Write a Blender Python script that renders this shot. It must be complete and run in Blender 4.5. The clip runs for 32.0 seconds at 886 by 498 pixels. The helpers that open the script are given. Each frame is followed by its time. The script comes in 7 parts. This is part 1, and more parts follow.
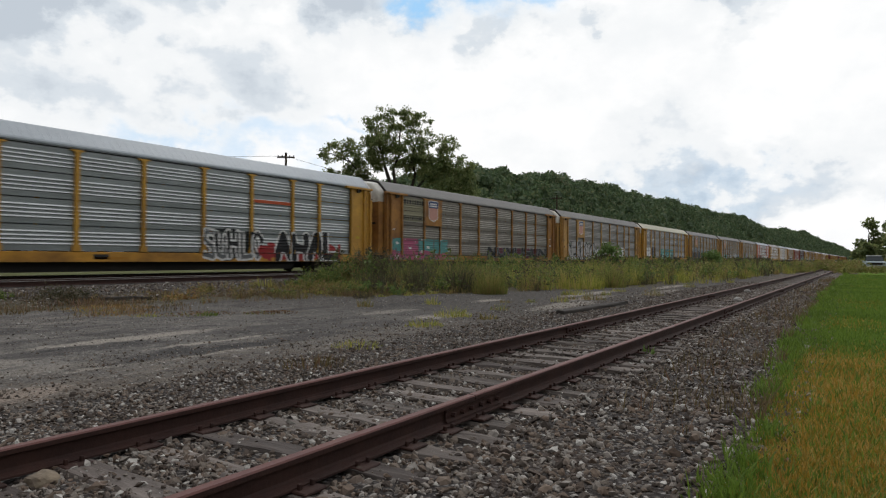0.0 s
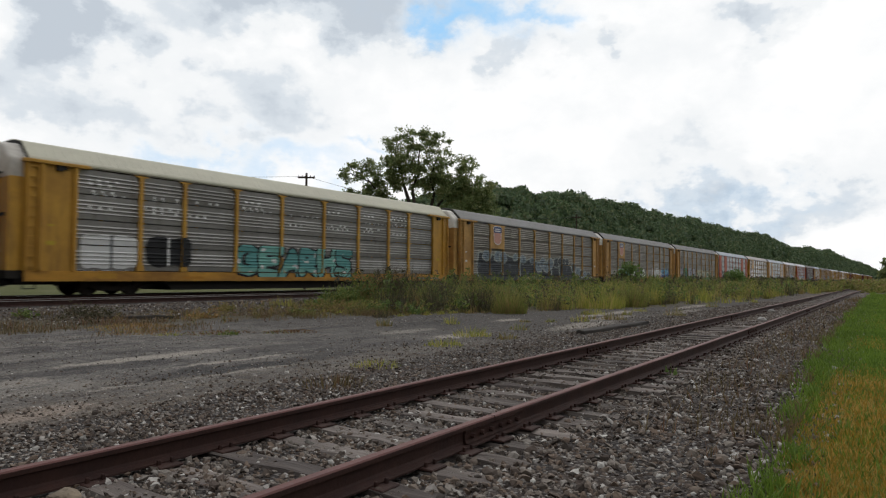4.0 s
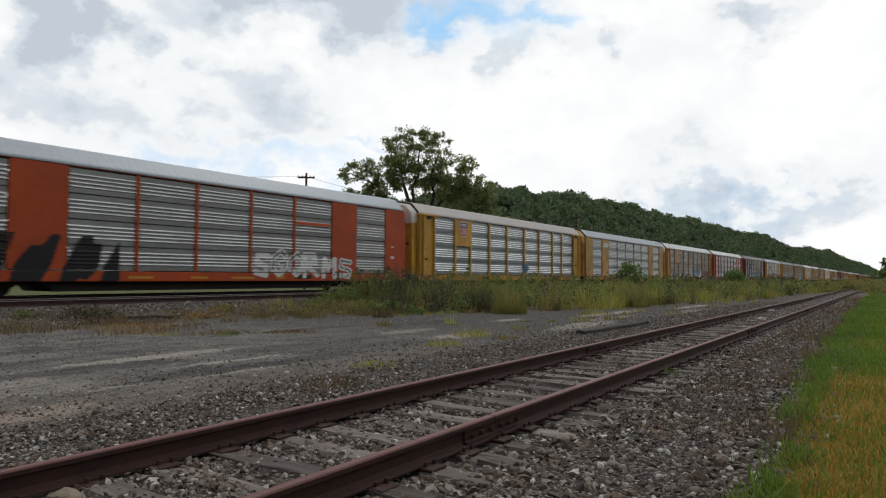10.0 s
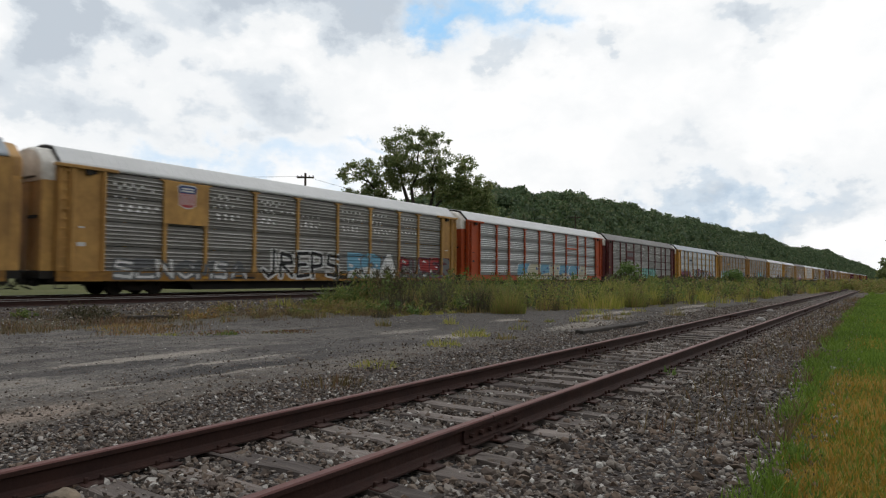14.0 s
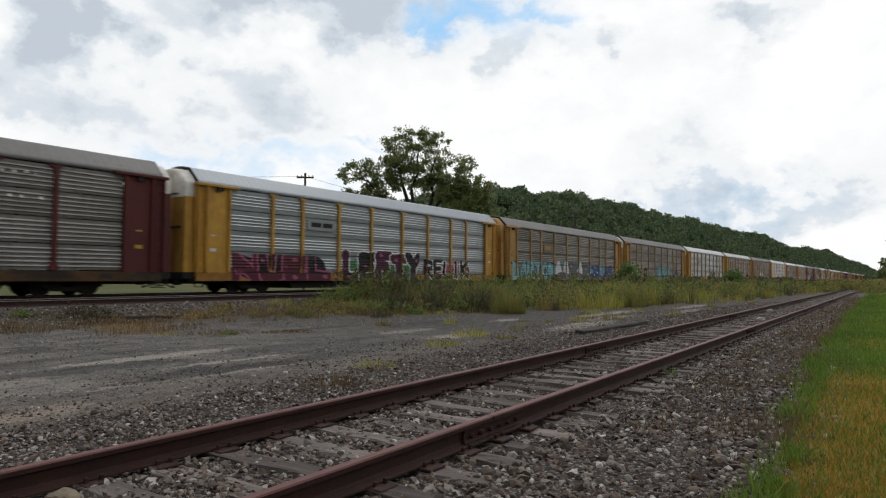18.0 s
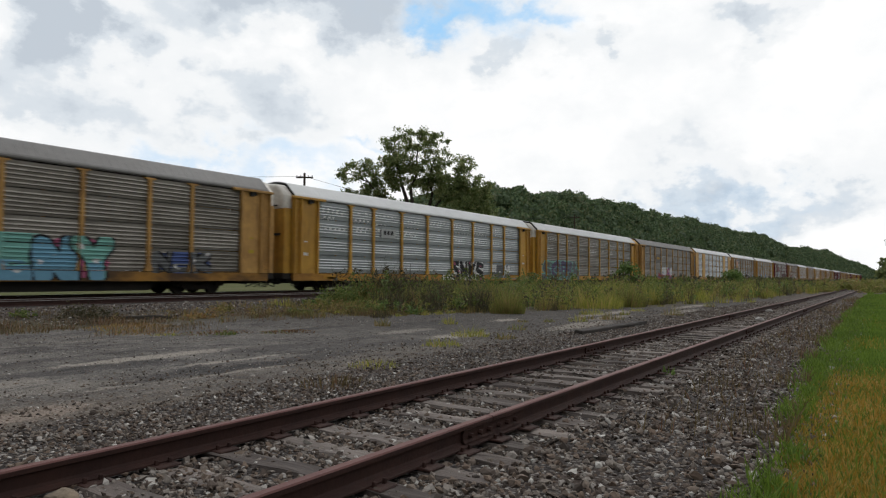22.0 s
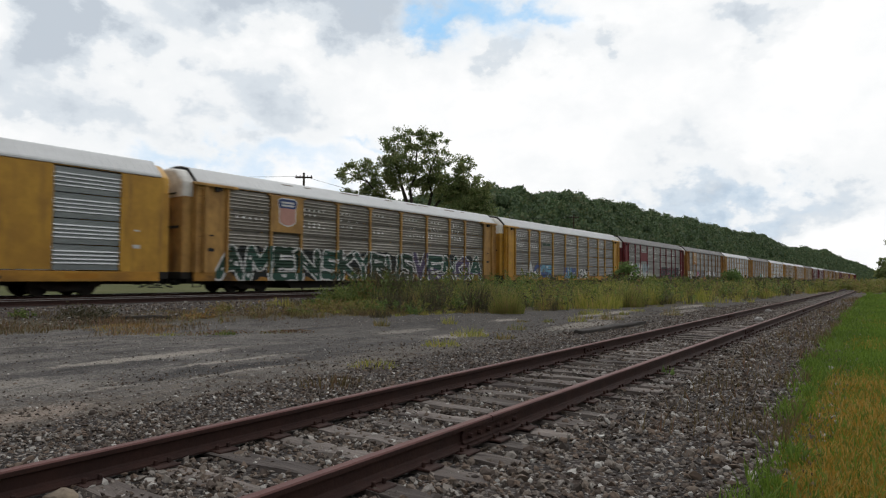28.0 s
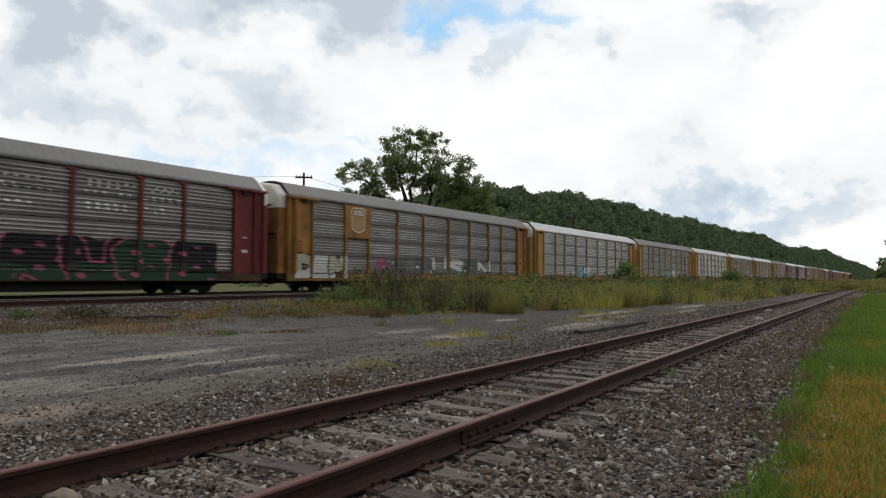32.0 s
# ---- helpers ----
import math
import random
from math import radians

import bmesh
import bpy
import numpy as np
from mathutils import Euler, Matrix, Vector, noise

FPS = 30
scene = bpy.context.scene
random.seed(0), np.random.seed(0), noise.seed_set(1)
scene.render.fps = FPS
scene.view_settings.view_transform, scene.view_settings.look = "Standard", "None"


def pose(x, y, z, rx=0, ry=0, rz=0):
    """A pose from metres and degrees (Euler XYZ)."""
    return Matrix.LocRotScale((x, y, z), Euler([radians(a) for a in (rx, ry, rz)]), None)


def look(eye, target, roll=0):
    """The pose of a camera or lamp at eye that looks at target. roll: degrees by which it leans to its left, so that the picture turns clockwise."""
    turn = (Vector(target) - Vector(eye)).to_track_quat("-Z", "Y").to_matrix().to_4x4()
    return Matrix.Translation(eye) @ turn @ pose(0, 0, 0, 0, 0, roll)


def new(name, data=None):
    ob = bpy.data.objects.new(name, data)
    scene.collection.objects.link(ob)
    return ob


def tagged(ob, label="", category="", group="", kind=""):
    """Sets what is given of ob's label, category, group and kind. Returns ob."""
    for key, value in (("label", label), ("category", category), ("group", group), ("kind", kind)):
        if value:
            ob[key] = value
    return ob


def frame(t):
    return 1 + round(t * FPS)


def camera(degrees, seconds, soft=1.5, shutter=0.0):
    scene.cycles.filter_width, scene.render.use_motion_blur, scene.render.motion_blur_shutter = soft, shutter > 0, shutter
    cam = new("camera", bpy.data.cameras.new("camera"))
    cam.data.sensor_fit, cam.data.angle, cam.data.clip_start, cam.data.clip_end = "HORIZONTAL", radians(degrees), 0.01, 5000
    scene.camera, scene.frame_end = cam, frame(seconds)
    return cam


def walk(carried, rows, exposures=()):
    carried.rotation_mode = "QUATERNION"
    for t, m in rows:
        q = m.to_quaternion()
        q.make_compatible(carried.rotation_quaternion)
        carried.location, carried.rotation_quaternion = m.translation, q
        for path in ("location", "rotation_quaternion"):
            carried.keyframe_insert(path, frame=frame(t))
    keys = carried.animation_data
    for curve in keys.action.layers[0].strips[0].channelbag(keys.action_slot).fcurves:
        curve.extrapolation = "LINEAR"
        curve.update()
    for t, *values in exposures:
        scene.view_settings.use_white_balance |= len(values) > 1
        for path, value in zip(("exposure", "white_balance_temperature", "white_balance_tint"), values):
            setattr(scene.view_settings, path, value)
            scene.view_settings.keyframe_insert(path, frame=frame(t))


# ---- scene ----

# ======== camera ========
cam = camera(67.82, 32.0, 1.2, 0.24)
EYE = (0.0, 0.0, 1.298)


def aim(yaw, pitch):
    """The camera stands in one place; yaw to the left and pitch up, in degrees."""
    y, p = radians(yaw), radians(pitch)
    target = (EYE[0] - math.sin(y) * math.cos(p), EYE[1] + math.cos(y) * math.cos(p), EYE[2] + math.sin(p))
    return look(EYE, target, 0.37)


walk(cam, [(0.0, aim(32.62, 0.72)), (0.5, aim(33.00, 0.70)), (1.0, aim(33.62, 1.16)), (1.5, aim(34.10, 2.14)),
           (2.0, aim(34.27, 2.31)), (2.5, aim(34.29, 2.38)), (4.0, aim(34.29, 2.39)), (11.0, aim(34.27, 2.39)),
           (14.0, aim(34.20, 2.39)), (20.0, aim(34.17, 2.39)), (24.0, aim(34.09, 2.39)), (32.0, aim(34.07, 2.39))])

# ======== light ========
SUN_AZ, SUN_EL = radians(-22), radians(48)     # clockwise from +y
scene.view_settings.exposure = 0.0


def sky_world():
    w = bpy.data.worlds.new("overcast_sky")
    scene.world = w
    w.use_nodes = True
    nt = w.node_tree
    nt.nodes.clear()
    N = nt.nodes.new
    L = nt.links.new
    out, bg = N("ShaderNodeOutputWorld"), N("ShaderNodeBackground")
    bg.inputs["Strength"].default_value = 0.1
    sky = N("ShaderNodeTexSky")
    sky.sky_type, sky.sun_disc = "NISHITA", False
    sky.sun_elevation, sky.sun_rotation = SUN_EL, SUN_AZ
    tc, sep = N("ShaderNodeTexCoord"), N("ShaderNodeSeparateXYZ")
    L(tc.outputs["Generated"], sep.inputs[0])

    def m(op, a, b=None, c=None):
        n = N("ShaderNodeMath")
        n.operation = op
        for i, v in enumerate((a, b, c)):
            if v is None:
                continue
            if isinstance(v, (int, float)):
                n.inputs[i].default_value = v
            else:
                L(v, n.inputs[i])
        return n.outputs[0]

    # cumulus: noise on the direction itself, flattened a little
    comb = N("ShaderNodeVectorMath")
    comb.operation = "MULTIPLY"
    L(tc.outputs["Generated"], comb.inputs[0])
    comb.inputs[1].default_value = (1.0, 1.0, 1.5)

    def noise_tex(scale, detail, rough, off, warp=0.0):
        mp, n = N("ShaderNodeMapping"), N("ShaderNodeTexNoise")
        mp.inputs["Location"].default_value = off
        L(comb.outputs[0], mp.inputs[0]), L(mp.outputs[0], n.inputs["Vector"])
        n.inputs["Scale"].default_value, n.inputs["Detail"].default_value = scale, detail
        n.inputs["Roughness"].default_value, n.inputs["Distortion"].default_value = rough, warp
        return n.outputs["Fac"]

    def ramp(fac, stops):
        r = N("ShaderNodeValToRGB")
        r.color_ramp.interpolation = "EASE"
        while len(r.color_ramp.elements) < len(stops):
            r.color_ramp.elements.new(0.5)
        for e, (p, c) in zip(r.color_ramp.elements, stops):
            e.position, e.color = p, (*c, 1)
        L(fac, r.inputs[0])
        return r.outputs[0]

    def total(parts):
        s = parts[0]
        for p in parts[1:]:
            s = m("ADD", s, p)
        return s

    # bearing and height of the view ray in degrees, for single cloud masses
    az = m("MULTIPLY", m("ARCTAN2", sep.outputs[0], sep.outputs[1]), 57.2958)
    el = m("MULTIPLY", m("ARCSINE", sep.outputs[2]), 57.2958)

    n1, n2 = noise_tex(4.2, 9, 0.58, (3.1, 1.7, 0.4)), noise_tex(11.0, 9, 0.60, (7.4, 2.2, 1.1))
    # billowing outlines: the bearings are shifted by noise before the masses are drawn
    aw = total([az, m("MULTIPLY", m("SUBTRACT", noise_tex(9.0, 7, 0.54, (1.3, 6.2, 2.0)), 0.5), 20.0), m("MULTIPLY", m("SUBTRACT", noise_tex(34.0, 6, 0.6, (4.3, 1.2, 5.0)), 0.5), 3.0)])
    ew = total([el, m("MULTIPLY", m("SUBTRACT", noise_tex(9.0, 7, 0.54, (8.3, 0.2, 3.0)), 0.5), 13.0), m("MULTIPLY", m("SUBTRACT", noise_tex(34.0, 6, 0.6, (2.3, 7.2, 1.0)), 0.5), 2.4)])

    def mass(a0, e0, ra, re):
        a, b = m("DIVIDE", m("SUBTRACT", aw, a0), ra), m("DIVIDE", m("SUBTRACT", ew, e0), re)
        d = m("ADD", m("MULTIPLY", a, a), m("MULTIPLY", b, b))
        return m("POWER", 2.718, m("MULTIPLY", m("POWER", d, 1.15), -1.0))

    grey = total([m("MULTIPLY", mass(*g[:4]), g[4]) for g in (
        (-64.6, 18.6, 3.6, 3.4, 1.0), (-44.5, 22.8, 11.5, 3.2, 1.3), (-51.0, 13.6, 5.5, 2.6, 0.62), (-54.5, 15.8, 3.0, 2.0, 0.45), (-65.0, 11.8, 6.5, 2.0, 0.6),
        (-70.0, 14.0, 4.0, 3.0, 0.45), (-27.7, 18.4, 1.6, 2.0, 0.55), (-21.9, 20.0, 3.0, 1.0, 0.55), (-7.7, 20.4, 3.2, 1.5, 0.75), (-13.0, 9.4, 2.2, 3.0, 0.34),
        (-10.5, 5.0, 8.0, 1.5, 0.8), (-4.0, 6.2, 4.0, 1.5, 0.45), (-3.0, 3.6, 3.0, 0.9, 0.4))])
    rough = m("ADD", m("MULTIPLY", m("SUBTRACT", n1, 0.5), 1.5), m("MULTIPLY", m("SUBTRACT", n2, 0.5), 1.0))
    high = m("MULTIPLY", m("MAXIMUM", m("SUBTRACT", el, 24.0), 0.0), 0.018)
    thick = total([m("MULTIPLY", grey, m("ADD", 0.80, m("MULTIPLY", rough, 0.8))), m("MULTIPLY", m("ADD", rough, 0.30), 0.45), m("MINIMUM", high, 0.22)])
    holes = total([m("MULTIPLY", mass(*g[:4]), g[4]) for g in (
        (-31.8, 22.4, 4.6, 1.9, 1.1), (-36.2, 21.2, 1.6, 1.3, 0.8), (-25.5, 22.8, 2.2, 1.0, 0.6), (-47.5, 9.4, 7.0, 1.3, 0.42), (-55.4, 10.2, 1.6, 0.9, 0.4), (-40.3, 12.2, 1.8, 0.7, 0.5),
        (-72.0, 21.5, 3.0, 1.2, 0.5), (-10.0, 5.6, 6.0, 1.0, 0.22))])
    gap = m("MULTIPLY", holes, m("ADD", 0.85, m("MULTIPLY", m("SUBTRACT", n2, 0.5), 1.5)))
    clampn = N("ShaderNodeClamp")
    L(gap, clampn.inputs[0])
    gap = clampn.outputs[0]
    # clouds are brightest round the veiled sun and dull away from it
    sd = (math.sin(SUN_AZ) * math.cos(SUN_EL), math.cos(SUN_AZ) * math.cos(SUN_EL), math.sin(SUN_EL))
    dot = total([m("MULTIPLY", sep.outputs[k], sd[k]) for k in range(3)])
    lit = N("ShaderNodeMapRange")
    lit.interpolation_type = "SMOOTHSTEP"
    L(dot, lit.inputs[0])
    for k, v in ((1, -0.25), (2, 0.62), (3, 0.34), (4, 1.0)):
        lit.inputs[k].default_value = v
    mix1, mix2 = N("ShaderNodeMix"), N("ShaderNodeMix")
    for x in (mix1, mix2):
        x.data_type = "RGBA"
    cloud = ramp(thick, [(0.0, (1.03, 1.03, 1.03)), (0.30, (0.91, 0.93, 0.945)), (0.62, (0.71, 0.765, 0.82)), (1.0, (0.55, 0.61, 0.68))])
    boost = N("ShaderNodeVectorMath")
    boost.operation = "SCALE"
    L(m("MULTIPLY", lit.outputs[0], 10.0), boost.inputs["Scale"])
    L(cloud, boost.inputs[0])
    bluesky = N("ShaderNodeVectorMath")
    bluesky.operation = "MULTIPLY_ADD"
    L(sky.outputs[0], bluesky.inputs[0])
    bluesky.inputs[1].default_value, bluesky.inputs[2].default_value = (0.1, 0.1, 0.1), (3.2, 5.9, 8.8)
    L(gap, mix1.inputs["Factor"])
    L(boost.outputs[0], mix1.inputs["A"]), L(bluesky.outputs[0], mix1.inputs["B"])
    L(mix1.outputs["Result"], bg.inputs["Color"]), L(bg.outputs[0], out.inputs[0])


sky_world()
sun = new("sun", bpy.data.lights.new("sun", "SUN"))
sun.data.energy, sun.data.angle, sun.data.color = 0.5, radians(20), (1.0, 0.96, 0.9)
sun.matrix_world = look((40 * math.sin(SUN_AZ), 40 * math.cos(SUN_AZ), 60), (40 * math.sin(SUN_AZ) - math.sin(SUN_AZ) * math.cos(SUN_EL),
                        40 * math.cos(SUN_AZ) - math.cos(SUN_AZ) * math.cos(SUN_EL), 60 - math.sin(SUN_EL)))

# ======== materials ========
def shader(name, colour, rough=0.8, metal=0.0, vary=0.25, grain=8.0, bump=0.15, tint=None, blotch=0.9, spread=0.0, island=0.0, stretch=(1, 1, 1), streak=None):
    """A worn surface: colour varied at two scales by object-space noise, with fine relief.
    tint: the colour of stains; spread: variation from object to object; island: from piece to piece of one mesh."""
    mt = bpy.data.materials.new(name)
    mt.use_nodes = True
    nt = mt.node_tree
    N, L = nt.nodes.new, nt.links.new
    bsdf = nt.nodes["Principled BSDF"]
    tc = N("ShaderNodeTexCoord")
    mp = N("ShaderNodeMapping")
    mp.inputs["Scale"].default_value = stretch
    place = tc.outputs["Object"]
    if spread:
        info, far = N("ShaderNodeObjectInfo"), N("ShaderNodeVectorMath")
        far.operation = "MULTIPLY_ADD"
        L(info.outputs["Random"], far.inputs[0])
        far.inputs[1].default_value = (31.0, 57.0, 43.0)
        L(place, far.inputs[2])
        place = far.outputs[0]
    L(place, mp.inputs[0])

    def nz(scale, detail=5):
        n = N("ShaderNodeTexNoise")
        n.inputs["Scale"].default_value, n.inputs["Detail"].default_value, n.inputs["Roughness"].default_value = scale, detail, 0.62
        L(mp.outputs[0], n.inputs["Vector"])
        return n.outputs["Fac"]

    fine, broad = nz(grain), nz(blotch, 4)
    tint = tint or tuple(c * 0.55 for c in colour)
    r1 = N("ShaderNodeValToRGB")
    r1.color_ramp.elements[0].position, r1.color_ramp.elements[1].position = 0.36, 0.66
    L(broad, r1.inputs[0])
    mix = N("ShaderNodeMix")
    mix.data_type = "RGBA"
    mix.inputs["A"].default_value, mix.inputs["B"].default_value = (*tint, 1), (*colour, 1)
    f1 = N("ShaderNodeMath")
    f1.operation = "MULTIPLY_ADD"
    f1.inputs[1].default_value, f1.inputs[2].default_value = vary * 2.2, 1 - vary * 2.0
    f1.use_clamp = True
    L(r1.outputs[0], f1.inputs[0]), L(f1.outputs[0], mix.inputs["Factor"])
    hsv = N("ShaderNodeHueSaturation")
    worn = mix.outputs["Result"]
    if streak:
        sm, sn, sr, sx = N("ShaderNodeMapping"), N("ShaderNodeTexNoise"), N("ShaderNodeMapRange"), N("ShaderNodeMix")
        sm.inputs["Scale"].default_value = (1, 2.6, 0.28)
        L(place, sm.inputs[0]), L(sm.outputs[0], sn.inputs["Vector"])
        sn.inputs["Scale"].default_value, sn.inputs["Detail"].default_value, sn.inputs["Roughness"].default_value = 1.3, 6, 0.65
        L(sn.outputs["Fac"], sr.inputs[0])
        for k, v in ((1, 0.54), (2, 0.74), (3, 0.0), (4, 0.7)):
            sr.inputs[k].default_value = v
        sx.data_type = "RGBA"
        L(sr.outputs[0], sx.inputs["Factor"]), L(worn, sx.inputs["A"])
        sx.inputs["B"].default_value = (*streak, 1)
        worn = sx.outputs["Result"]
    L(worn, hsv.inputs["Color"])
    val = N("ShaderNodeMath")
    val.operation = "MULTIPLY_ADD"
    L(fine, val.inputs[0])
    val.inputs[1].default_value, val.inputs[2].default_value = vary * 2.4, 1 - vary * 1.2
    last = val.outputs[0]
    for amount, node, socket in ((spread, "ShaderNodeObjectInfo", "Random"), (island, "ShaderNodeNewGeometry", "Random Per Island")):
        if amount:
            info, add = N(node), N("ShaderNodeMath")
            add.operation = "MULTIPLY_ADD"
            L(info.outputs[socket], add.inputs[0])
            add.inputs[1].default_value, add.inputs[2].default_value = amount, 1 - amount / 2
            mul = N("ShaderNodeMath")
            mul.operation = "MULTIPLY"
            L(add.outputs[0], mul.inputs[0]), L(last, mul.inputs[1])
            last = mul.outputs[0]
    L(last, hsv.inputs["Value"])
    L(hsv.outputs[0], bsdf.inputs["Base Color"])
    bsdf.inputs["Roughness"].default_value, bsdf.inputs["Metallic"].default_value = rough, metal
    rr = N("ShaderNodeMath")
    rr.operation = "MULTIPLY_ADD"
    L(fine, rr.inputs[0])
    rr.inputs[1].default_value, rr.inputs[2].default_value = 0.16, rough - 0.08
    bsdf.inputs["Specular IOR Level"].default_value = 0.3
    rr.use_clamp = True
    L(rr.outputs[0], bsdf.inputs["Roughness"])
    if bump:
        b = N("ShaderNodeBump")
        b.inputs["Strength"].default_value, b.inputs["Distance"].default_value = bump, 0.02
        L(fine, b.inputs["Height"]), L(b.outputs[0], bsdf.inputs["Normal"])
    return mt


def foliage(name, dark, light, dry=None, trans=0.25):
    """Leaves or blades, coloured piece by piece between two greens and a dry tone."""
    mt = bpy.data.materials.new(name)
    mt.use_nodes = True
    nt = mt.node_tree
    N, L = nt.nodes.new, nt.links.new
    bsdf = nt.nodes["Principled BSDF"]
    g, r = N("ShaderNodeNewGeometry"), N("ShaderNodeValToRGB")
    els = r.color_ramp.elements
    els[0].color, els[1].color = (*dark, 1), (*light, 1)
    if dry:
        els[1].position = 0.72
        e = els.new(0.9)
        e.color = (*dry, 1)
    tc, n = N("ShaderNodeTexCoord"), N("ShaderNodeTexNoise")
    L(tc.outputs["Object"], n.inputs["Vector"])
    n.inputs["Scale"].default_value, n.inputs["Detail"].default_value = 0.5, 3
    a = N("ShaderNodeMath")
    a.operation = "MULTIPLY_ADD"
    L(n.outputs["Fac"], a.inputs[0])
    a.inputs[1].default_value = 1.5
    s = N("ShaderNodeMath")
    s.operation = "SUBTRACT"
    L(g.outputs["Random Per Island"], s.inputs[0])
    s.inputs[1].default_value = 0.75
    L(s.outputs[0], a.inputs[2])
    a.use_clamp = True
    L(a.outputs[0], r.inputs[0])
    L(r.outputs[0], bsdf.inputs["Base Color"])
    bsdf.inputs["Roughness"].default_value = 0.65
    if trans:
        t, ms = N("ShaderNodeBsdfTranslucent"), N("ShaderNodeMixShader")
        L(r.outputs[0], t.inputs[0])
        ms.inputs[0].default_value = trans
        L(bsdf.outputs[0], ms.inputs[1]), L(t.outputs[0], ms.inputs[2])
        L(ms.outputs[0], nt.nodes["Material Output"].inputs[0])
    return mt


def stone_material():
    """Mixed ballast: dark, brown, grey and a few pale stones."""
    mt = bpy.data.materials.new("ballast_stone")
    mt.use_nodes = True
    nt = mt.node_tree
    N, L = nt.nodes.new, nt.links.new
    bsdf = nt.nodes["Principled BSDF"]
    g, r = N("ShaderNodeNewGeometry"), N("ShaderNodeValToRGB")
    stops = [(0.0, (0.042, 0.033, 0.028)), (0.28, (0.10, 0.077, 0.064)), (0.42, (0.155, 0.112, 0.085)), (0.60, (0.165, 0.136, 0.114)), (0.84, (0.225, 0.198, 0.175)), (0.94, (0.36, 0.335, 0.31)), (1.0, (0.48, 0.46, 0.43))]
    while len(r.color_ramp.elements) < len(stops):
        r.color_ramp.elements.new(0.5)
    for e, (p, c) in zip(r.color_ramp.elements, stops):
        e.position, e.color = p, (*c, 1)
    L(g.outputs["Random Per Island"], r.inputs[0])
    tc, n = N("ShaderNodeTexCoord"), N("ShaderNodeTexNoise")
    L(tc.outputs["Object"], n.inputs["Vector"])
    n.inputs["Scale"].default_value, n.inputs["Detail"].default_value = 45, 4
    hsv, k = N("ShaderNodeHueSaturation"), N("ShaderNodeMath")
    k.operation = "MULTIPLY_ADD"
    L(n.outputs["Fac"], k.inputs[0])
    k.inputs[1].default_value, k.inputs[2].default_value = 1.0, 0.5
    L(k.outputs[0], hsv.inputs["Value"]), L(r.outputs[0], hsv.inputs["Color"])
    L(hsv.outputs[0], bsdf.inputs["Base Color"])
    bsdf.inputs["Roughness"].default_value, bsdf.inputs["Specular IOR Level"].default_value = 0.9, 0.25
    b = N("ShaderNodeBump")
    b.inputs["Strength"].default_value, b.inputs["Distance"].default_value = 0.3, 0.01
    L(n.outputs["Fac"], b.inputs["Height"]), L(b.outputs[0], bsdf.inputs["Normal"])
    return mt


PAINT = {}


def paint(colour, rough=0.65):
    """Sprayed or brushed paint of one colour, slightly dirty."""
    key = tuple(round(c, 3) for c in colour)
    if key not in PAINT:
        PAINT[key] = shader("sprayed_paint", colour, rough, 0, 0.18, 5, 0.02, tuple(c * 0.7 + 0.02 for c in colour), 0.8)
    return PAINT[key]


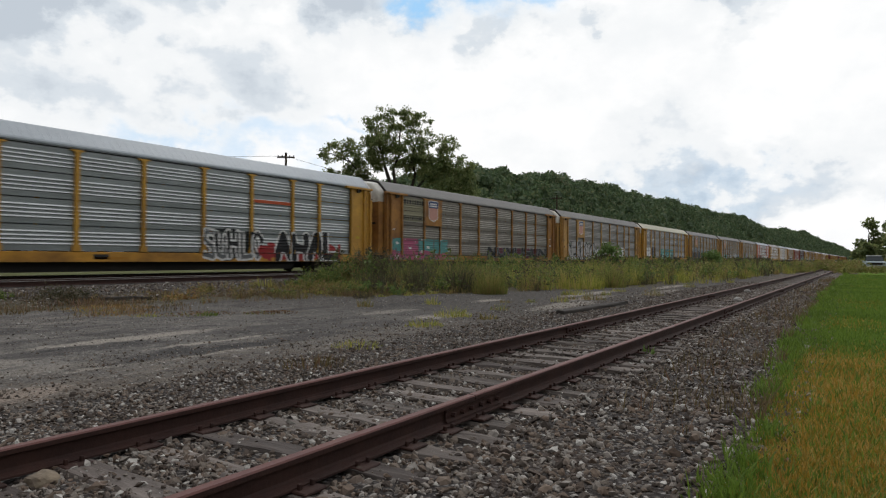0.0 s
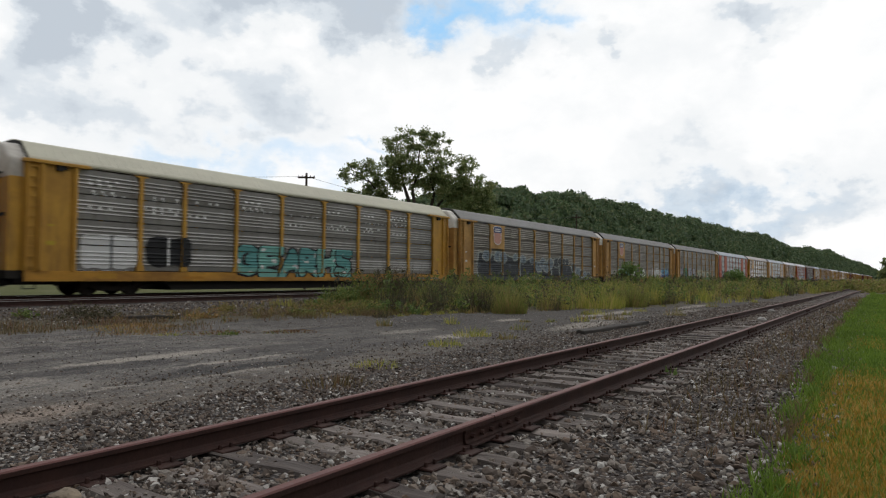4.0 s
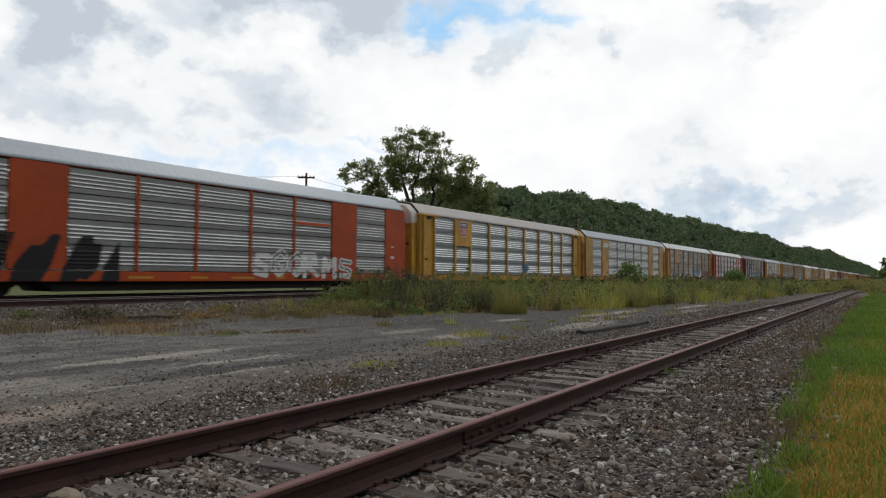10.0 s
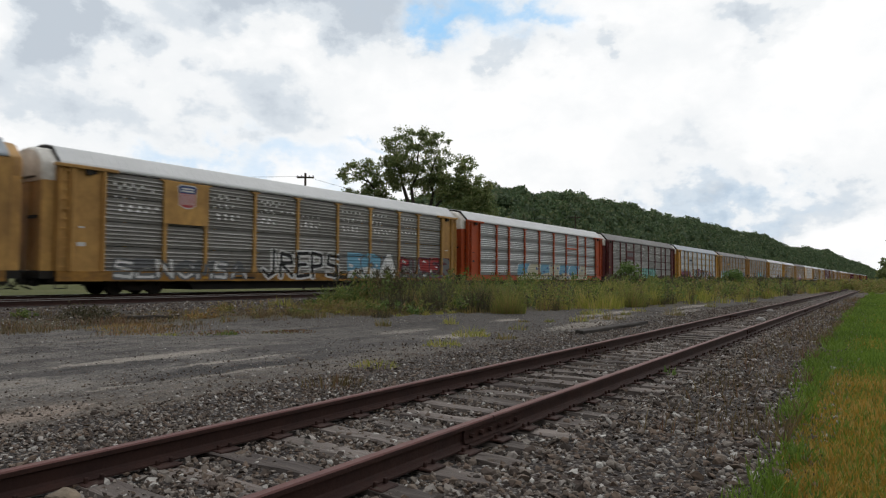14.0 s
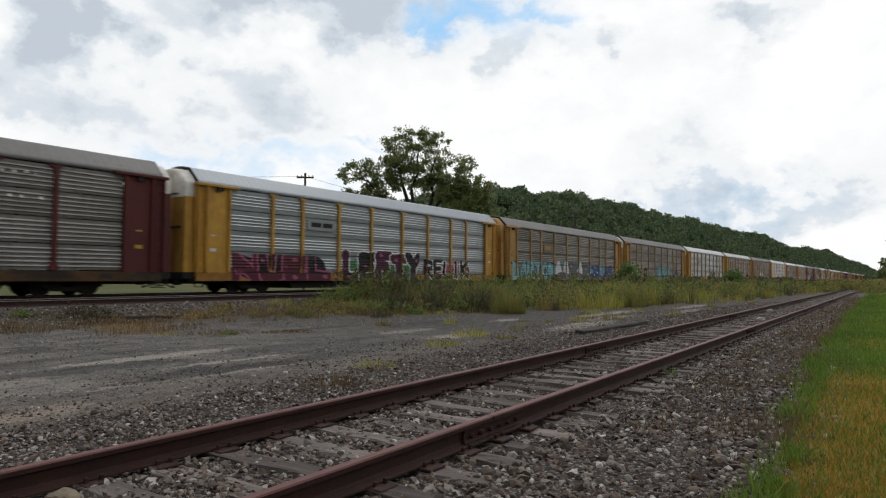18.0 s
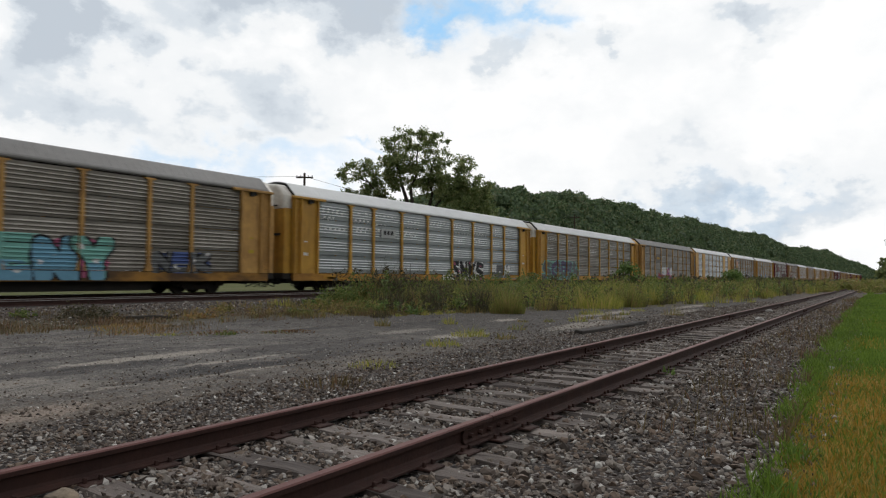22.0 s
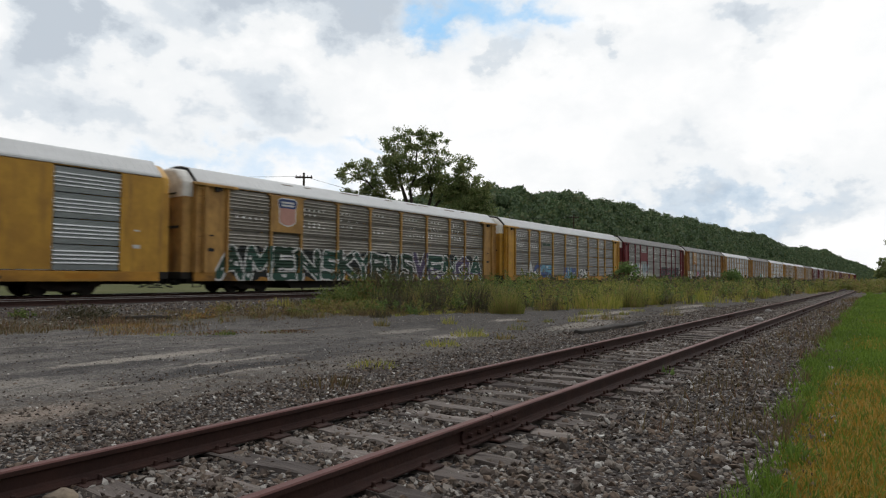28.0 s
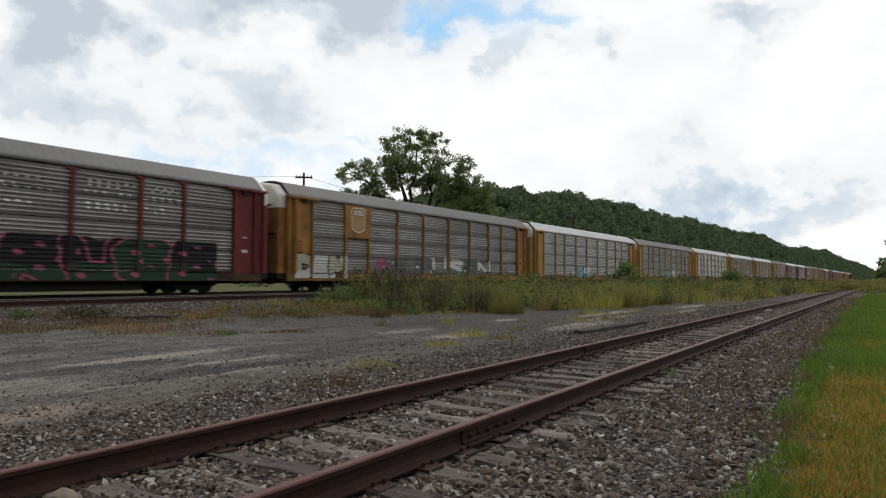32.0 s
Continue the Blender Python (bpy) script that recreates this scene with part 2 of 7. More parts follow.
M = {
    "yellow": shader("yellow_paint", (0.58, 0.32, 0.05), 0.5, 0, 0.22, 3, 0.03, (0.26, 0.12, 0.03), 0.7, 0.15, streak=(0.20, 0.10, 0.04)),
    "tan": shader("faded_yellow_paint", (0.54, 0.31, 0.095), 0.6, 0, 0.28, 3, 0.03, (0.19, 0.095, 0.035), 0.7, 0.15, streak=(0.20, 0.10, 0.04)),
    "rusty": shader("rusty_yellow_paint", (0.40, 0.19, 0.045), 0.65, 0, 0.34, 3, 0.04, (0.12, 0.055, 0.03), 0.8, 0.15, streak=(0.20, 0.10, 0.04)),
    "sill": shader("dirty_rusted_sill", (0.40, 0.20, 0.04), 0.7, 0, 0.46, 2.5, 0.05, (0.085, 0.05, 0.028), 1.1, 0.2, stretch=(1, 0.5, 1)),
    "sill_clean": shader("grimy_yellow_sill", (0.55, 0.275, 0.04), 0.65, 0, 0.36, 2.5, 0.05, (0.20, 0.095, 0.03), 1.0, 0.15, stretch=(1, 0.5, 1)),
    "sill_dark": shader("black_and_rust_sill", (0.12, 0.062, 0.025), 0.75, 0, 0.46, 2.5, 0.05, (0.03, 0.024, 0.02), 1.0, 0.2, stretch=(1, 0.5, 1)),
    "orange": shader("orange_red_paint", (0.42, 0.066, 0.012), 0.55, 0, 0.22, 3, 0.03, (0.22, 0.04, 0.02), 0.7, 0.1),
    "maroon": shader("maroon_paint", (0.115, 0.022, 0.022), 0.6, 0, 0.25, 3, 0.03, (0.06, 0.018, 0.018), 0.7, 0.1),
    "red": shader("dull_red_paint", (0.19, 0.028, 0.035), 0.6, 0, 0.25, 3, 0.03, (0.09, 0.02, 0.022), 0.7, 0.1),
    # flats get a darker copy, crests a lighter one: sky highlights painted in
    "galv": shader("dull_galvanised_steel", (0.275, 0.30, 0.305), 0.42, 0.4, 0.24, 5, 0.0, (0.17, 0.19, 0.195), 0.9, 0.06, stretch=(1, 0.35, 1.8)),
    "galv_crest": shader("galvanised_crest_highlight", (0.50, 0.515, 0.52), 0.38, 0.7, 0.18, 4, 0.0, (0.34, 0.35, 0.355), 0.9, 0.06),
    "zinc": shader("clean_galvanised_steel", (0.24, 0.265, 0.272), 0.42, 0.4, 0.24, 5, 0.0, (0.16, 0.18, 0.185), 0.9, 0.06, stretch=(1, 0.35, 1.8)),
    "zinc_crest": shader("bright_galvanised_crest_highlight", (0.80, 0.81, 0.82), 0.34, 0.8, 0.12, 4, 0.0, (0.66, 0.68, 0.69), 0.9, 0.06),
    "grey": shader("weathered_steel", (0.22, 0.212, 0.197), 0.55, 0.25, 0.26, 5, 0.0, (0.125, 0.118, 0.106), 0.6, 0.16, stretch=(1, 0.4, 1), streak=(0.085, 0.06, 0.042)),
    "grey_crest": shader("weathered_steel_crest_highlight", (0.40, 0.39, 0.37), 0.52, 0.4, 0.34, 5, 0.0, (0.19, 0.18, 0.162), 0.6, 0.16, stretch=(1, 0.4, 1)),
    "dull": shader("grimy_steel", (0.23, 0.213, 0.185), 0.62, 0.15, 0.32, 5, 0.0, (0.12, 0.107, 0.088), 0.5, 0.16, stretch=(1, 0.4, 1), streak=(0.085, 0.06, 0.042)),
    "dull_crest": shader("grimy_steel_crest_highlight", (0.40, 0.375, 0.335), 0.55, 0.35, 0.34, 5, 0.0, (0.155, 0.14, 0.117), 0.5, 0.16, stretch=(1, 0.4, 1)),
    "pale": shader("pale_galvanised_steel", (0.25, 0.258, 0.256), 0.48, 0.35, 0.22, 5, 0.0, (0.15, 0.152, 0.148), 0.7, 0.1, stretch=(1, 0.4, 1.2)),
    "pale_crest": shader("pale_galvanised_crest_highlight", (0.56, 0.57, 0.57), 0.42, 0.55, 0.25, 5, 0.0, (0.28, 0.28, 0.27), 0.7, 0.1),
    "roof_white": shader("white_roof_paint", (0.62, 0.63, 0.64), 0.55, 0, 0.12, 2, 0.02, (0.42, 0.42, 0.42), 0.4, 0.12, stretch=(1, 0.5, 1)),
    "roof_cream": shader("cream_roof_paint", (0.52, 0.50, 0.40), 0.6, 0, 0.14, 2, 0.02, (0.36, 0.34, 0.27), 0.4, stretch=(1, 0.5, 1)),
    "roof_grey": shader("grey_roof_metal", (0.205, 0.20, 0.198), 0.6, 0.1, 0.2, 3, 0.02, (0.15, 0.14, 0.132), 0.4, 0.12, stretch=(1, 0.5, 1)),
    "roof_pink": shader("weathered_pinkish_roof_paint", (0.45, 0.42, 0.405), 0.6, 0, 0.16, 3, 0.02, (0.36, 0.33, 0.31), 0.5, 0.1, stretch=(1, 1.5, 0.4)),
    "roof_blue": shader("galvanised_roof", (0.33, 0.36, 0.395), 0.5, 0.3, 0.15, 2, 0.02, (0.3, 0.33, 0.37), 0.25, 0.08, stretch=(1, 0.5, 1)),
    "hood": shader("dirty_white_end_hood", (0.76, 0.74, 0.70), 0.6, 0, 0.25, 3, 0.03, (0.26, 0.20, 0.14), 1.1, 0.15),
    "black": shader("black_underframe_paint", (0.018, 0.017, 0.016), 0.75, 0, 0.3, 6, 0.1, (0.03, 0.024, 0.018), 1.5),
    "iron": shader("dark_cast_iron", (0.022, 0.019, 0.017), 0.7, 0.3, 0.3, 9, 0.15, (0.04, 0.026, 0.017), 2),
    "tread": shader("worn_wheel_tread", (0.14, 0.13, 0.12), 0.4, 0.9, 0.2, 9, 0.05),
    "rubber": shader("black_rubber_hose", (0.012, 0.012, 0.012), 0.7, 0, 0.2, 10, 0.05),
    "rail": shader("rusted_rail_steel", (0.05, 0.023, 0.018), 0.75, 0.1, 0.3, 30, 0.25, (0.026, 0.013, 0.012), 3),
    "railhead": shader("rust_red_railhead", (0.135, 0.057, 0.05), 0.62, 0.1, 0.22, 40, 0.15, (0.085, 0.034, 0.034), 2.5),
    "shiny": shader("polished_railhead", (0.17, 0.16, 0.155), 0.4, 0.9, 0.15, 12, 0.05),
    "tie": shader("weathered_timber_tie", (0.19, 0.162, 0.146), 0.9, 0, 0.48, 24, 0.8, (0.062, 0.05, 0.046), 2.4, 0.5, stretch=(0.12, 1, 1)),
    "maintie": shader("creosoted_tie", (0.06, 0.052, 0.047), 0.9, 0, 0.35, 16, 0.5, (0.03, 0.027, 0.025), 2.4, 0.4, stretch=(0.12, 1, 1)),
    "stone": stone_material(),
    "rock": shader("tan_boulder", (0.25, 0.20, 0.145), 0.9, 0, 0.3, 14, 0.5, (0.12, 0.095, 0.08), 5),
    "rust": shader("brown_rust", (0.26, 0.19, 0.155), 0.85, 0, 0.4, 9, 0.1, (0.42, 0.38, 0.34), 2.5, 0.2),
    "wood": shader("brown_pole_timber", (0.07, 0.05, 0.038), 0.85, 0, 0.3, 12, 0.4, None, 2, stretch=(1, 1, 0.15)),
    "bark": shader("tree_bark", (0.065, 0.055, 0.045), 0.9, 0, 0.35, 8, 0.6, None, 1.5, stretch=(1, 1, 0.3)),
    "white": shader("white_lettering_paint", (0.62, 0.62, 0.60), 0.6, 0, 0.2, 4, 0.02),
    "glass": shader("dark_vehicle_glass", (0.03, 0.04, 0.045), 0.12, 0, 0.1, 2, 0.0),
    "truckpaint": shader("pale_blue_truck_paint", (0.36, 0.43, 0.47), 0.35, 0, 0.1, 3, 0.0),
    "chrome": shader("chrome", (0.6, 0.6, 0.6), 0.2, 1.0, 0.1, 3, 0.0),
    "wire": shader("black_cable", (0.02, 0.02, 0.02), 0.6, 0, 0.1, 3, 0.0),
    "leaf": foliage("broadleaf_foliage", (0.11, 0.145, 0.055), (0.22, 0.275, 0.105), (0.31, 0.31, 0.14), 0.6),
    "hill": foliage("hill_foliage", (0.066, 0.106, 0.052), (0.115, 0.178, 0.077), (0.17, 0.20, 0.095), 0.35),
    "weed": foliage("roadside_weeds", (0.18, 0.205, 0.038), (0.40, 0.39, 0.08), (0.46, 0.36, 0.13), 0.5),
    "weeddark": foliage("dark_seeding_weeds", (0.045, 0.045, 0.024), (0.10, 0.09, 0.045), (0.14, 0.10, 0.065), 0.3),
    "tanpatch": foliage("tan_dry_grass", (0.24, 0.145, 0.05), (0.40, 0.24, 0.09), (0.28, 0.24, 0.07), 0.4),
    "olive": foliage("olive_brown_weeds", (0.12, 0.12, 0.036), (0.27, 0.225, 0.075), (0.34, 0.21, 0.095), 0.45),
    "leafy": foliage("leafy_weed_green", (0.07, 0.11, 0.026), (0.16, 0.21, 0.052), (0.25, 0.25, 0.07), 0.45),
    "lawn": foliage("mown_grass", (0.09, 0.155, 0.02), (0.19, 0.285, 0.04), None, 0.4),
    "lawndry": foliage("dry_orange_grass", (0.25, 0.18, 0.025), (0.46, 0.27, 0.05), (0.52, 0.34, 0.10), 0.4),
    "drygrass": foliage("reddish_dry_grass", (0.11, 0.085, 0.035), (0.19, 0.135, 0.06), (0.22, 0.12, 0.075), 0.2),
    "stalk": foliage("mixed_tall_weeds", (0.12, 0.14, 0.036), (0.28, 0.285, 0.075), (0.33, 0.22, 0.10), 0.5),
    "redmat": foliage("reddish_creeping_weed", (0.13, 0.075, 0.04), (0.23, 0.13, 0.06), (0.17, 0.19, 0.05), 0.3),
    "shrub": foliage("bright_green_shrub", (0.10, 0.16, 0.045), (0.20, 0.29, 0.085), None, 0.5),
}


# ======== building tools ========
class Geo:
    """Collects boxes, extrusions, cylinders and tubes into one mesh."""

    def __init__(self):
        self.v, self.f, self.mi = [], [], []

    def add(self, verts, faces, mi=0):
        b = len(self.v)
        self.v += verts
        self.f += [[b + i for i in q] for q in faces]
        self.mi += [mi] * len(faces)
        return self

    def box(self, x0, x1, y0, y1, z0, z1, mi=0):
        v = [(x, y, z) for z in (z0, z1) for y in (y0, y1) for x in (x0, x1)]
        return self.add(v, [(0, 2, 3, 1), (4, 5, 7, 6), (0, 1, 5, 4), (2, 6, 7, 3), (0, 4, 6, 2), (1, 3, 7, 5)], mi)

    def chamfer(self, x0, x1, y0, y1, z0, z1, c=0.02, mi=0):
        """A box with its upright edges and its top edge broken."""
        ring = lambda e: [(x0 + c + e, y0 + e), (x1 - c - e, y0 + e), (x1 - e, y0 + c + e), (x1 - e, y1 - c - e),
                          (x1 - c - e, y1 - e), (x0 + c + e, y1 - e), (x0 + e, y1 - c - e), (x0 + e, y0 + c + e)]
        v = [(*p, z0) for p in ring(0)] + [(*p, z1 - c) for p in ring(0)] + [(*p, z1) for p in ring(c)]
        f = [tuple(reversed(range(8))), tuple(range(16, 24))]
        for a in (0, 8):
            f += [(a + i, a + (i + 1) % 8, a + 8 + (i + 1) % 8, a + 8 + i) for i in range(8)]
        return self.add(v, f, mi)

    def prism(self, ring, a0, a1, axis="y", mi=0):
        """A closed outline carried along an axis. ring: (x, z) for y, (y, z) for x, (x, y) for z."""
        put = {"y": lambda p, a: (p[0], a, p[1]), "x": lambda p, a: (a, p[0], p[1]), "z": lambda p, a: (p[0], p[1], a)}[axis]
        n = len(ring)
        v = [put(p, a) for a in (a0, a1) for p in ring]
        return self.add(v, [tuple(range(n)), tuple(reversed(range(n, 2 * n)))] + [(i, n + i, n + (i + 1) % n, (i + 1) % n) for i in range(n)], mi)

    def cyl(self, c, r, half, axis="x", n=16, mi=0, r2=None):
        r2 = r if r2 is None else r2
        v = []
        for s, rr in ((-half, r), (half, r2)):
            for i in range(n):
                a, b = rr * math.cos(2 * math.pi * i / n), rr * math.sin(2 * math.pi * i / n)
                o = {"x": (s, a, b), "y": (a, s, b), "z": (a, b, s)}[axis]
                v.append(tuple(p + q for p, q in zip(c, o)))
        return self.add(v, [tuple(reversed(range(n))), tuple(range(n, 2 * n))] + [(i, (i + 1) % n, n + (i + 1) % n, n + i) for i in range(n)], mi)

    def tube(self, pts, radii, n=7, mi=0):
        b = len(self.v)
        pts = [Vector(p) for p in pts]
        for k, p in enumerate(pts):
            d = (pts[min(k + 1, len(pts) - 1)] - pts[max(k - 1, 0)]).normalized()
            u = d.orthogonal().normalized()
            w = d.cross(u)
            for i in range(n):
                a = 2 * math.pi * i / n
                self.v.append(tuple(p + (u * math.cos(a) + w * math.sin(a)) * radii[k]))
        for k in range(len(pts) - 1):
            for i in range(n):
                self.f.append([b + k * n + i, b + k * n + (i + 1) % n, b + (k + 1) * n + (i + 1) % n, b + (k + 1) * n + i])
                self.mi.append(mi)
        return self

    def mesh(self, name, mats, smooth=False):
        me = bpy.data.meshes.new(name)
        me.from_pydata(self.v, [], self.f)
        for mt in mats if isinstance(mats, (list, tuple)) else [mats]:
            me.materials.append(mt)
        me.polygons.foreach_set("material_index", self.mi)
        if smooth:
            me.polygons.foreach_set("use_smooth", [True] * len(self.f))
            me.set_sharp_from_angle(angle=radians(35))
        me.update()
        return me


def bulk(name, verts, faces, mat):
    """A mesh from whole arrays of corners and faces."""
    me = bpy.data.meshes.new(name)
    me.from_pydata(verts.tolist() if hasattr(verts, "tolist") else verts, [], faces.tolist() if hasattr(faces, "tolist") else faces)
    me.materials.append(mat)
    me.update()
    return me


def part(name, data, parent, label="", at=None):
    """Links a mesh as one part under a thing or under a part."""
    ob = new(name, data)
    ob.parent = parent
    if at is not None:
        ob.matrix_basis = at
    if label:
        ob["label"] = label
    return ob


def thing(name, label, category, at=None, group="", data=None, kind=""):
    ob = tagged(new(name, data), label, category, group, kind)
    if at is not None:
        ob.matrix_basis = at
    return ob


SHARED = {}


def shared(key, make):
    if key not in SHARED:
        SHARED[key] = make()
    return SHARED[key]

# ======== the ground ========
SIDING_X, NEAR_MAIN_X, FAR_MAIN_X = -3.48, -22.83, -27.13
SIDING_HEAD, MAIN_HEAD = 0.17, 0.468


def smooth_step(a, b, x):
    t = np.clip((x - a) / (b - a), 0, 1)
    return t * t * (3 - 2 * t)


def ground_z(x, y):
    """Height of the earth: a low bed under the siding, a flat lot, and the raised bed of the two main tracks."""
    x, y = np.asarray(x, float), np.asarray(y, float)
    z = -0.036 * np.ones_like(x + y)
    z = z + 0.020 * smooth_step(1.0, 1.35, np.abs(x - SIDING_X)) - 0.012 * smooth_step(-5.7, -6.4, x)
    z = z + 0.03 * smooth_step(-5.7, -6.4, x)
    z = z + 0.05 * smooth_step(-1.5, -0.6, x) + 0.20 * smooth_step(1.0, 6.0, x)
    bed = smooth_step(-17.2, -20.6, x) * (1 - smooth_step(-29.3, -32.0, x))
    z = z + 0.285 * bed
    z = z + 0.02 * np.sin(x * 0.9 + 1.3 * np.sin(y * 0.23)) * np.sin(y * 0.37 + 0.4 * x) * (1 - bed)
    return z


def ground_material():
    """Dirty gravel, a worn tarred lot with pale patches, ballast, and soil under grass, laid out by place."""
    mt = bpy.data.materials.new("yard_ground")
    mt.use_nodes = True
    nt = mt.node_tree
    N, L = nt.nodes.new, nt.links.new
    bsdf = nt.nodes["Principled BSDF"]
    tc, sep = N("ShaderNodeTexCoord"), N("ShaderNodeSeparateXYZ")
    L(tc.outputs["Object"], sep.inputs[0])

    def m(op, *args):
        n = N("ShaderNodeMath")
        n.operation = op
        for i, v in enumerate(args):
            if isinstance(v, (int, float)):
                n.inputs[i].default_value = v
            else:
                L(v, n.inputs[i])
        return n.outputs[0]

    def nz(scale, detail=6, rough=0.65, stretch=(1, 1, 1), off=(0, 0, 0), kind="fac"):
        mp = N("ShaderNodeMapping")
        mp.inputs["Scale"].default_value, mp.inputs["Location"].default_value = stretch, off
        L(tc.outputs["Object"], mp.inputs[0])
        n = N("ShaderNodeTexNoise")
        n.inputs["Scale"].default_value, n.inputs["Detail"].default_value, n.inputs["Roughness"].default_value = scale, detail, rough
        L(mp.outputs[0], n.inputs["Vector"])
        return n.outputs["Fac"]

    def vor(scale, socket, rnd=1.0):
        n = N("ShaderNodeTexVoronoi")
        n.inputs["Scale"].default_value, n.inputs["Randomness"].default_value = scale, rnd
        L(tc.outputs["Object"], n.inputs["Vector"])
        return n.outputs[socket]

    def ramp(fac, stops):
        r = N("ShaderNodeValToRGB")
        while len(r.color_ramp.elements) < len(stops):
            r.color_ramp.elements.new(0.5)
        for e, (p, c) in zip(r.color_ramp.elements, stops):
            e.position, e.color = p, (*c, 1) if len(c) == 3 else c
        L(fac, r.inputs[0])
        return r.outputs[0]

    def mixc(f, a, b):
        x = N("ShaderNodeMix")
        x.data_type = "RGBA"
        for s, v in (("Factor", f), ("A", a), ("B", b)):
            if isinstance(v, (tuple, float)):
                x.inputs[s].default_value = v if isinstance(v, float) else (*v, 1)
            else:
                L(v, x.inputs[s])
        return x.outputs["Result"]

    def band(v, a, b):
        n = N("ShaderNodeMapRange")
        n.interpolation_type = "SMOOTHSTEP"
        L(v, n.inputs[0])
        n.inputs[1].default_value, n.inputs[2].default_value = a, b
        return n.outputs[0]

    wob = m("MULTIPLY", m("SUBTRACT", nz(0.55, 5), 0.5), 2.2)
    wob2 = m("MULTIPLY", m("SUBTRACT", nz(2.5, 5), 0.5), 1.1)
    x, y = m("ADD", sep.outputs[0], wob2), sep.outputs[1]
    cells = vor(26, "Color")
    sepc = N("ShaderNodeSeparateColor")
    L(cells, sepc.inputs[0])
    edge = vor(26, "Distance")
    gravel = ramp(sepc.outputs[0], [(0.0, (0.035, 0.031, 0.03)), (0.35, (0.085, 0.076, 0.072)), (0.75, (0.13, 0.118, 0.11)), (1.0, (0.27, 0.255, 0.245))])
    gravel = mixc(band(edge, 0.25, 0.6), gravel, (0.03, 0.026, 0.025))
    gravel = mixc(m("MULTIPLY", band(nz(0.9), 0.45, 0.7), 0.55), gravel, (0.075, 0.055, 0.045))
    ragged = nz(5.0, 10, 0.8)
    tar = ramp(nz(1.6, 10, 0.72), [(0.28, (0.05, 0.046, 0.043)), (0.5, (0.105, 0.097, 0.091)), (0.72, (0.185, 0.17, 0.157))])
    speck = vor(34, "Color")
    seps = N("ShaderNodeSeparateColor")
    L(speck, seps.inputs[0])
    tar = mixc(m("MULTIPLY", band(seps.outputs[1], 0.86, 0.93), 0.55), tar, (0.20, 0.185, 0.175))
    tar = mixc(m("MULTIPLY", band(seps.outputs[0], 0.88, 0.95), 0.6), tar, (0.03, 0.028, 0.028))
    grit = nz(55, 4, 0.8)
    tar = mixc(m("MULTIPLY", band(grit, 0.52, 0.66), 0.5), tar, (0.19, 0.175, 0.162))
    tar = mixc(m("MULTIPLY", band(grit, 0.46, 0.34), 0.55), tar, (0.03, 0.028, 0.027))
    streak = nz(0.8, 7, 0.6, (1.6, 0.22, 1), (2.3, 0.6, 0))
    tar = mixc(m("MULTIPLY", m("MULTIPLY", band(streak, 0.56, 0.68), band(grit, 0.38, 0.56)), 0.6), tar, (0.205, 0.183, 0.163))
    streak2 = nz(1.0, 7, 0.6, (1.4, 0.16, 1), (8.1, 3.6, 0))
    tar = mixc(m("MULTIPLY", m("MULTIPLY", band(streak2, 0.54, 0.66), band(grit, 0.62, 0.42)), 0.7), tar, (0.042, 0.041, 0.043))
    def spot(x0, y0, rx, ry, amount, tone):
        """A worn patch with a ragged edge."""
        a, b = m("DIVIDE", m("SUBTRACT", m("ADD", sep.outputs[0], wob3), x0), rx), m("DIVIDE", m("SUBTRACT", m("ADD", y, m("MULTIPLY", wob3, 2.0)), y0), ry)
        d = m("ADD", m("ADD", m("MULTIPLY", a, a), m("MULTIPLY", b, b)), m("MULTIPLY", m("SUBTRACT", ragged, 0.5), 5.0))
        return mixc(m("MULTIPLY", m("MULTIPLY", band(d, 1.1, 0.3), m("ADD", 0.35, m("MULTIPLY", band(grit, 0.40, 0.56), 0.65))), amount), tar, tone)

    wob3 = m("MULTIPLY", m("SUBTRACT", nz(1.2, 6), 0.5), 0.7)
    pale, black = (0.30, 0.27, 0.235), (0.032, 0.031, 0.033)
    blot = nz(1.1, 10, 0.74, (1, 0.7, 1), (4.4, 1.9, 0))
    tar = mixc(m("MULTIPLY", band(blot, 0.53, 0.60), 0.85), tar, mixc(band(grit, 0.40, 0.62), (0.026, 0.025, 0.026), (0.095, 0.088, 0.082)))
    tar = mixc(m("MULTIPLY", band(blot, 0.46, 0.36), 0.65), tar, mixc(band(grit, 0.40, 0.60), (0.085, 0.074, 0.064), (0.21, 0.188, 0.165)))
    pebble = vor(11, "Color")
    sepp, near_p = N("ShaderNodeSeparateColor"), vor(11, "Distance")
    L(pebble, sepp.inputs[0])
    inside = band(near_p, 0.36, 0.22)
    tar = mixc(m("MULTIPLY", m("MULTIPLY", band(sepp.outputs[0], 0.84, 0.87), inside), 0.45), tar, (0.03, 0.028, 0.027))
    tar = mixc(m("MULTIPLY", m("MULTIPLY", band(sepp.outputs[1], 0.86, 0.88), inside), 0.6), tar, (0.26, 0.24, 0.22))
    tar = mixc(m("MULTIPLY", m("MULTIPLY", band(x, -8.2, -6.4), band(ragged, 0.42, 0.6)), 0.65), tar, (0.105, 0.082, 0.062))
    tar = mixc(m("MULTIPLY", band(y, 8.0, 16.0), 0.8), tar, mixc(band(ragged, 0.38, 0.6), (0.034, 0.032, 0.031), (0.09, 0.081, 0.074)))
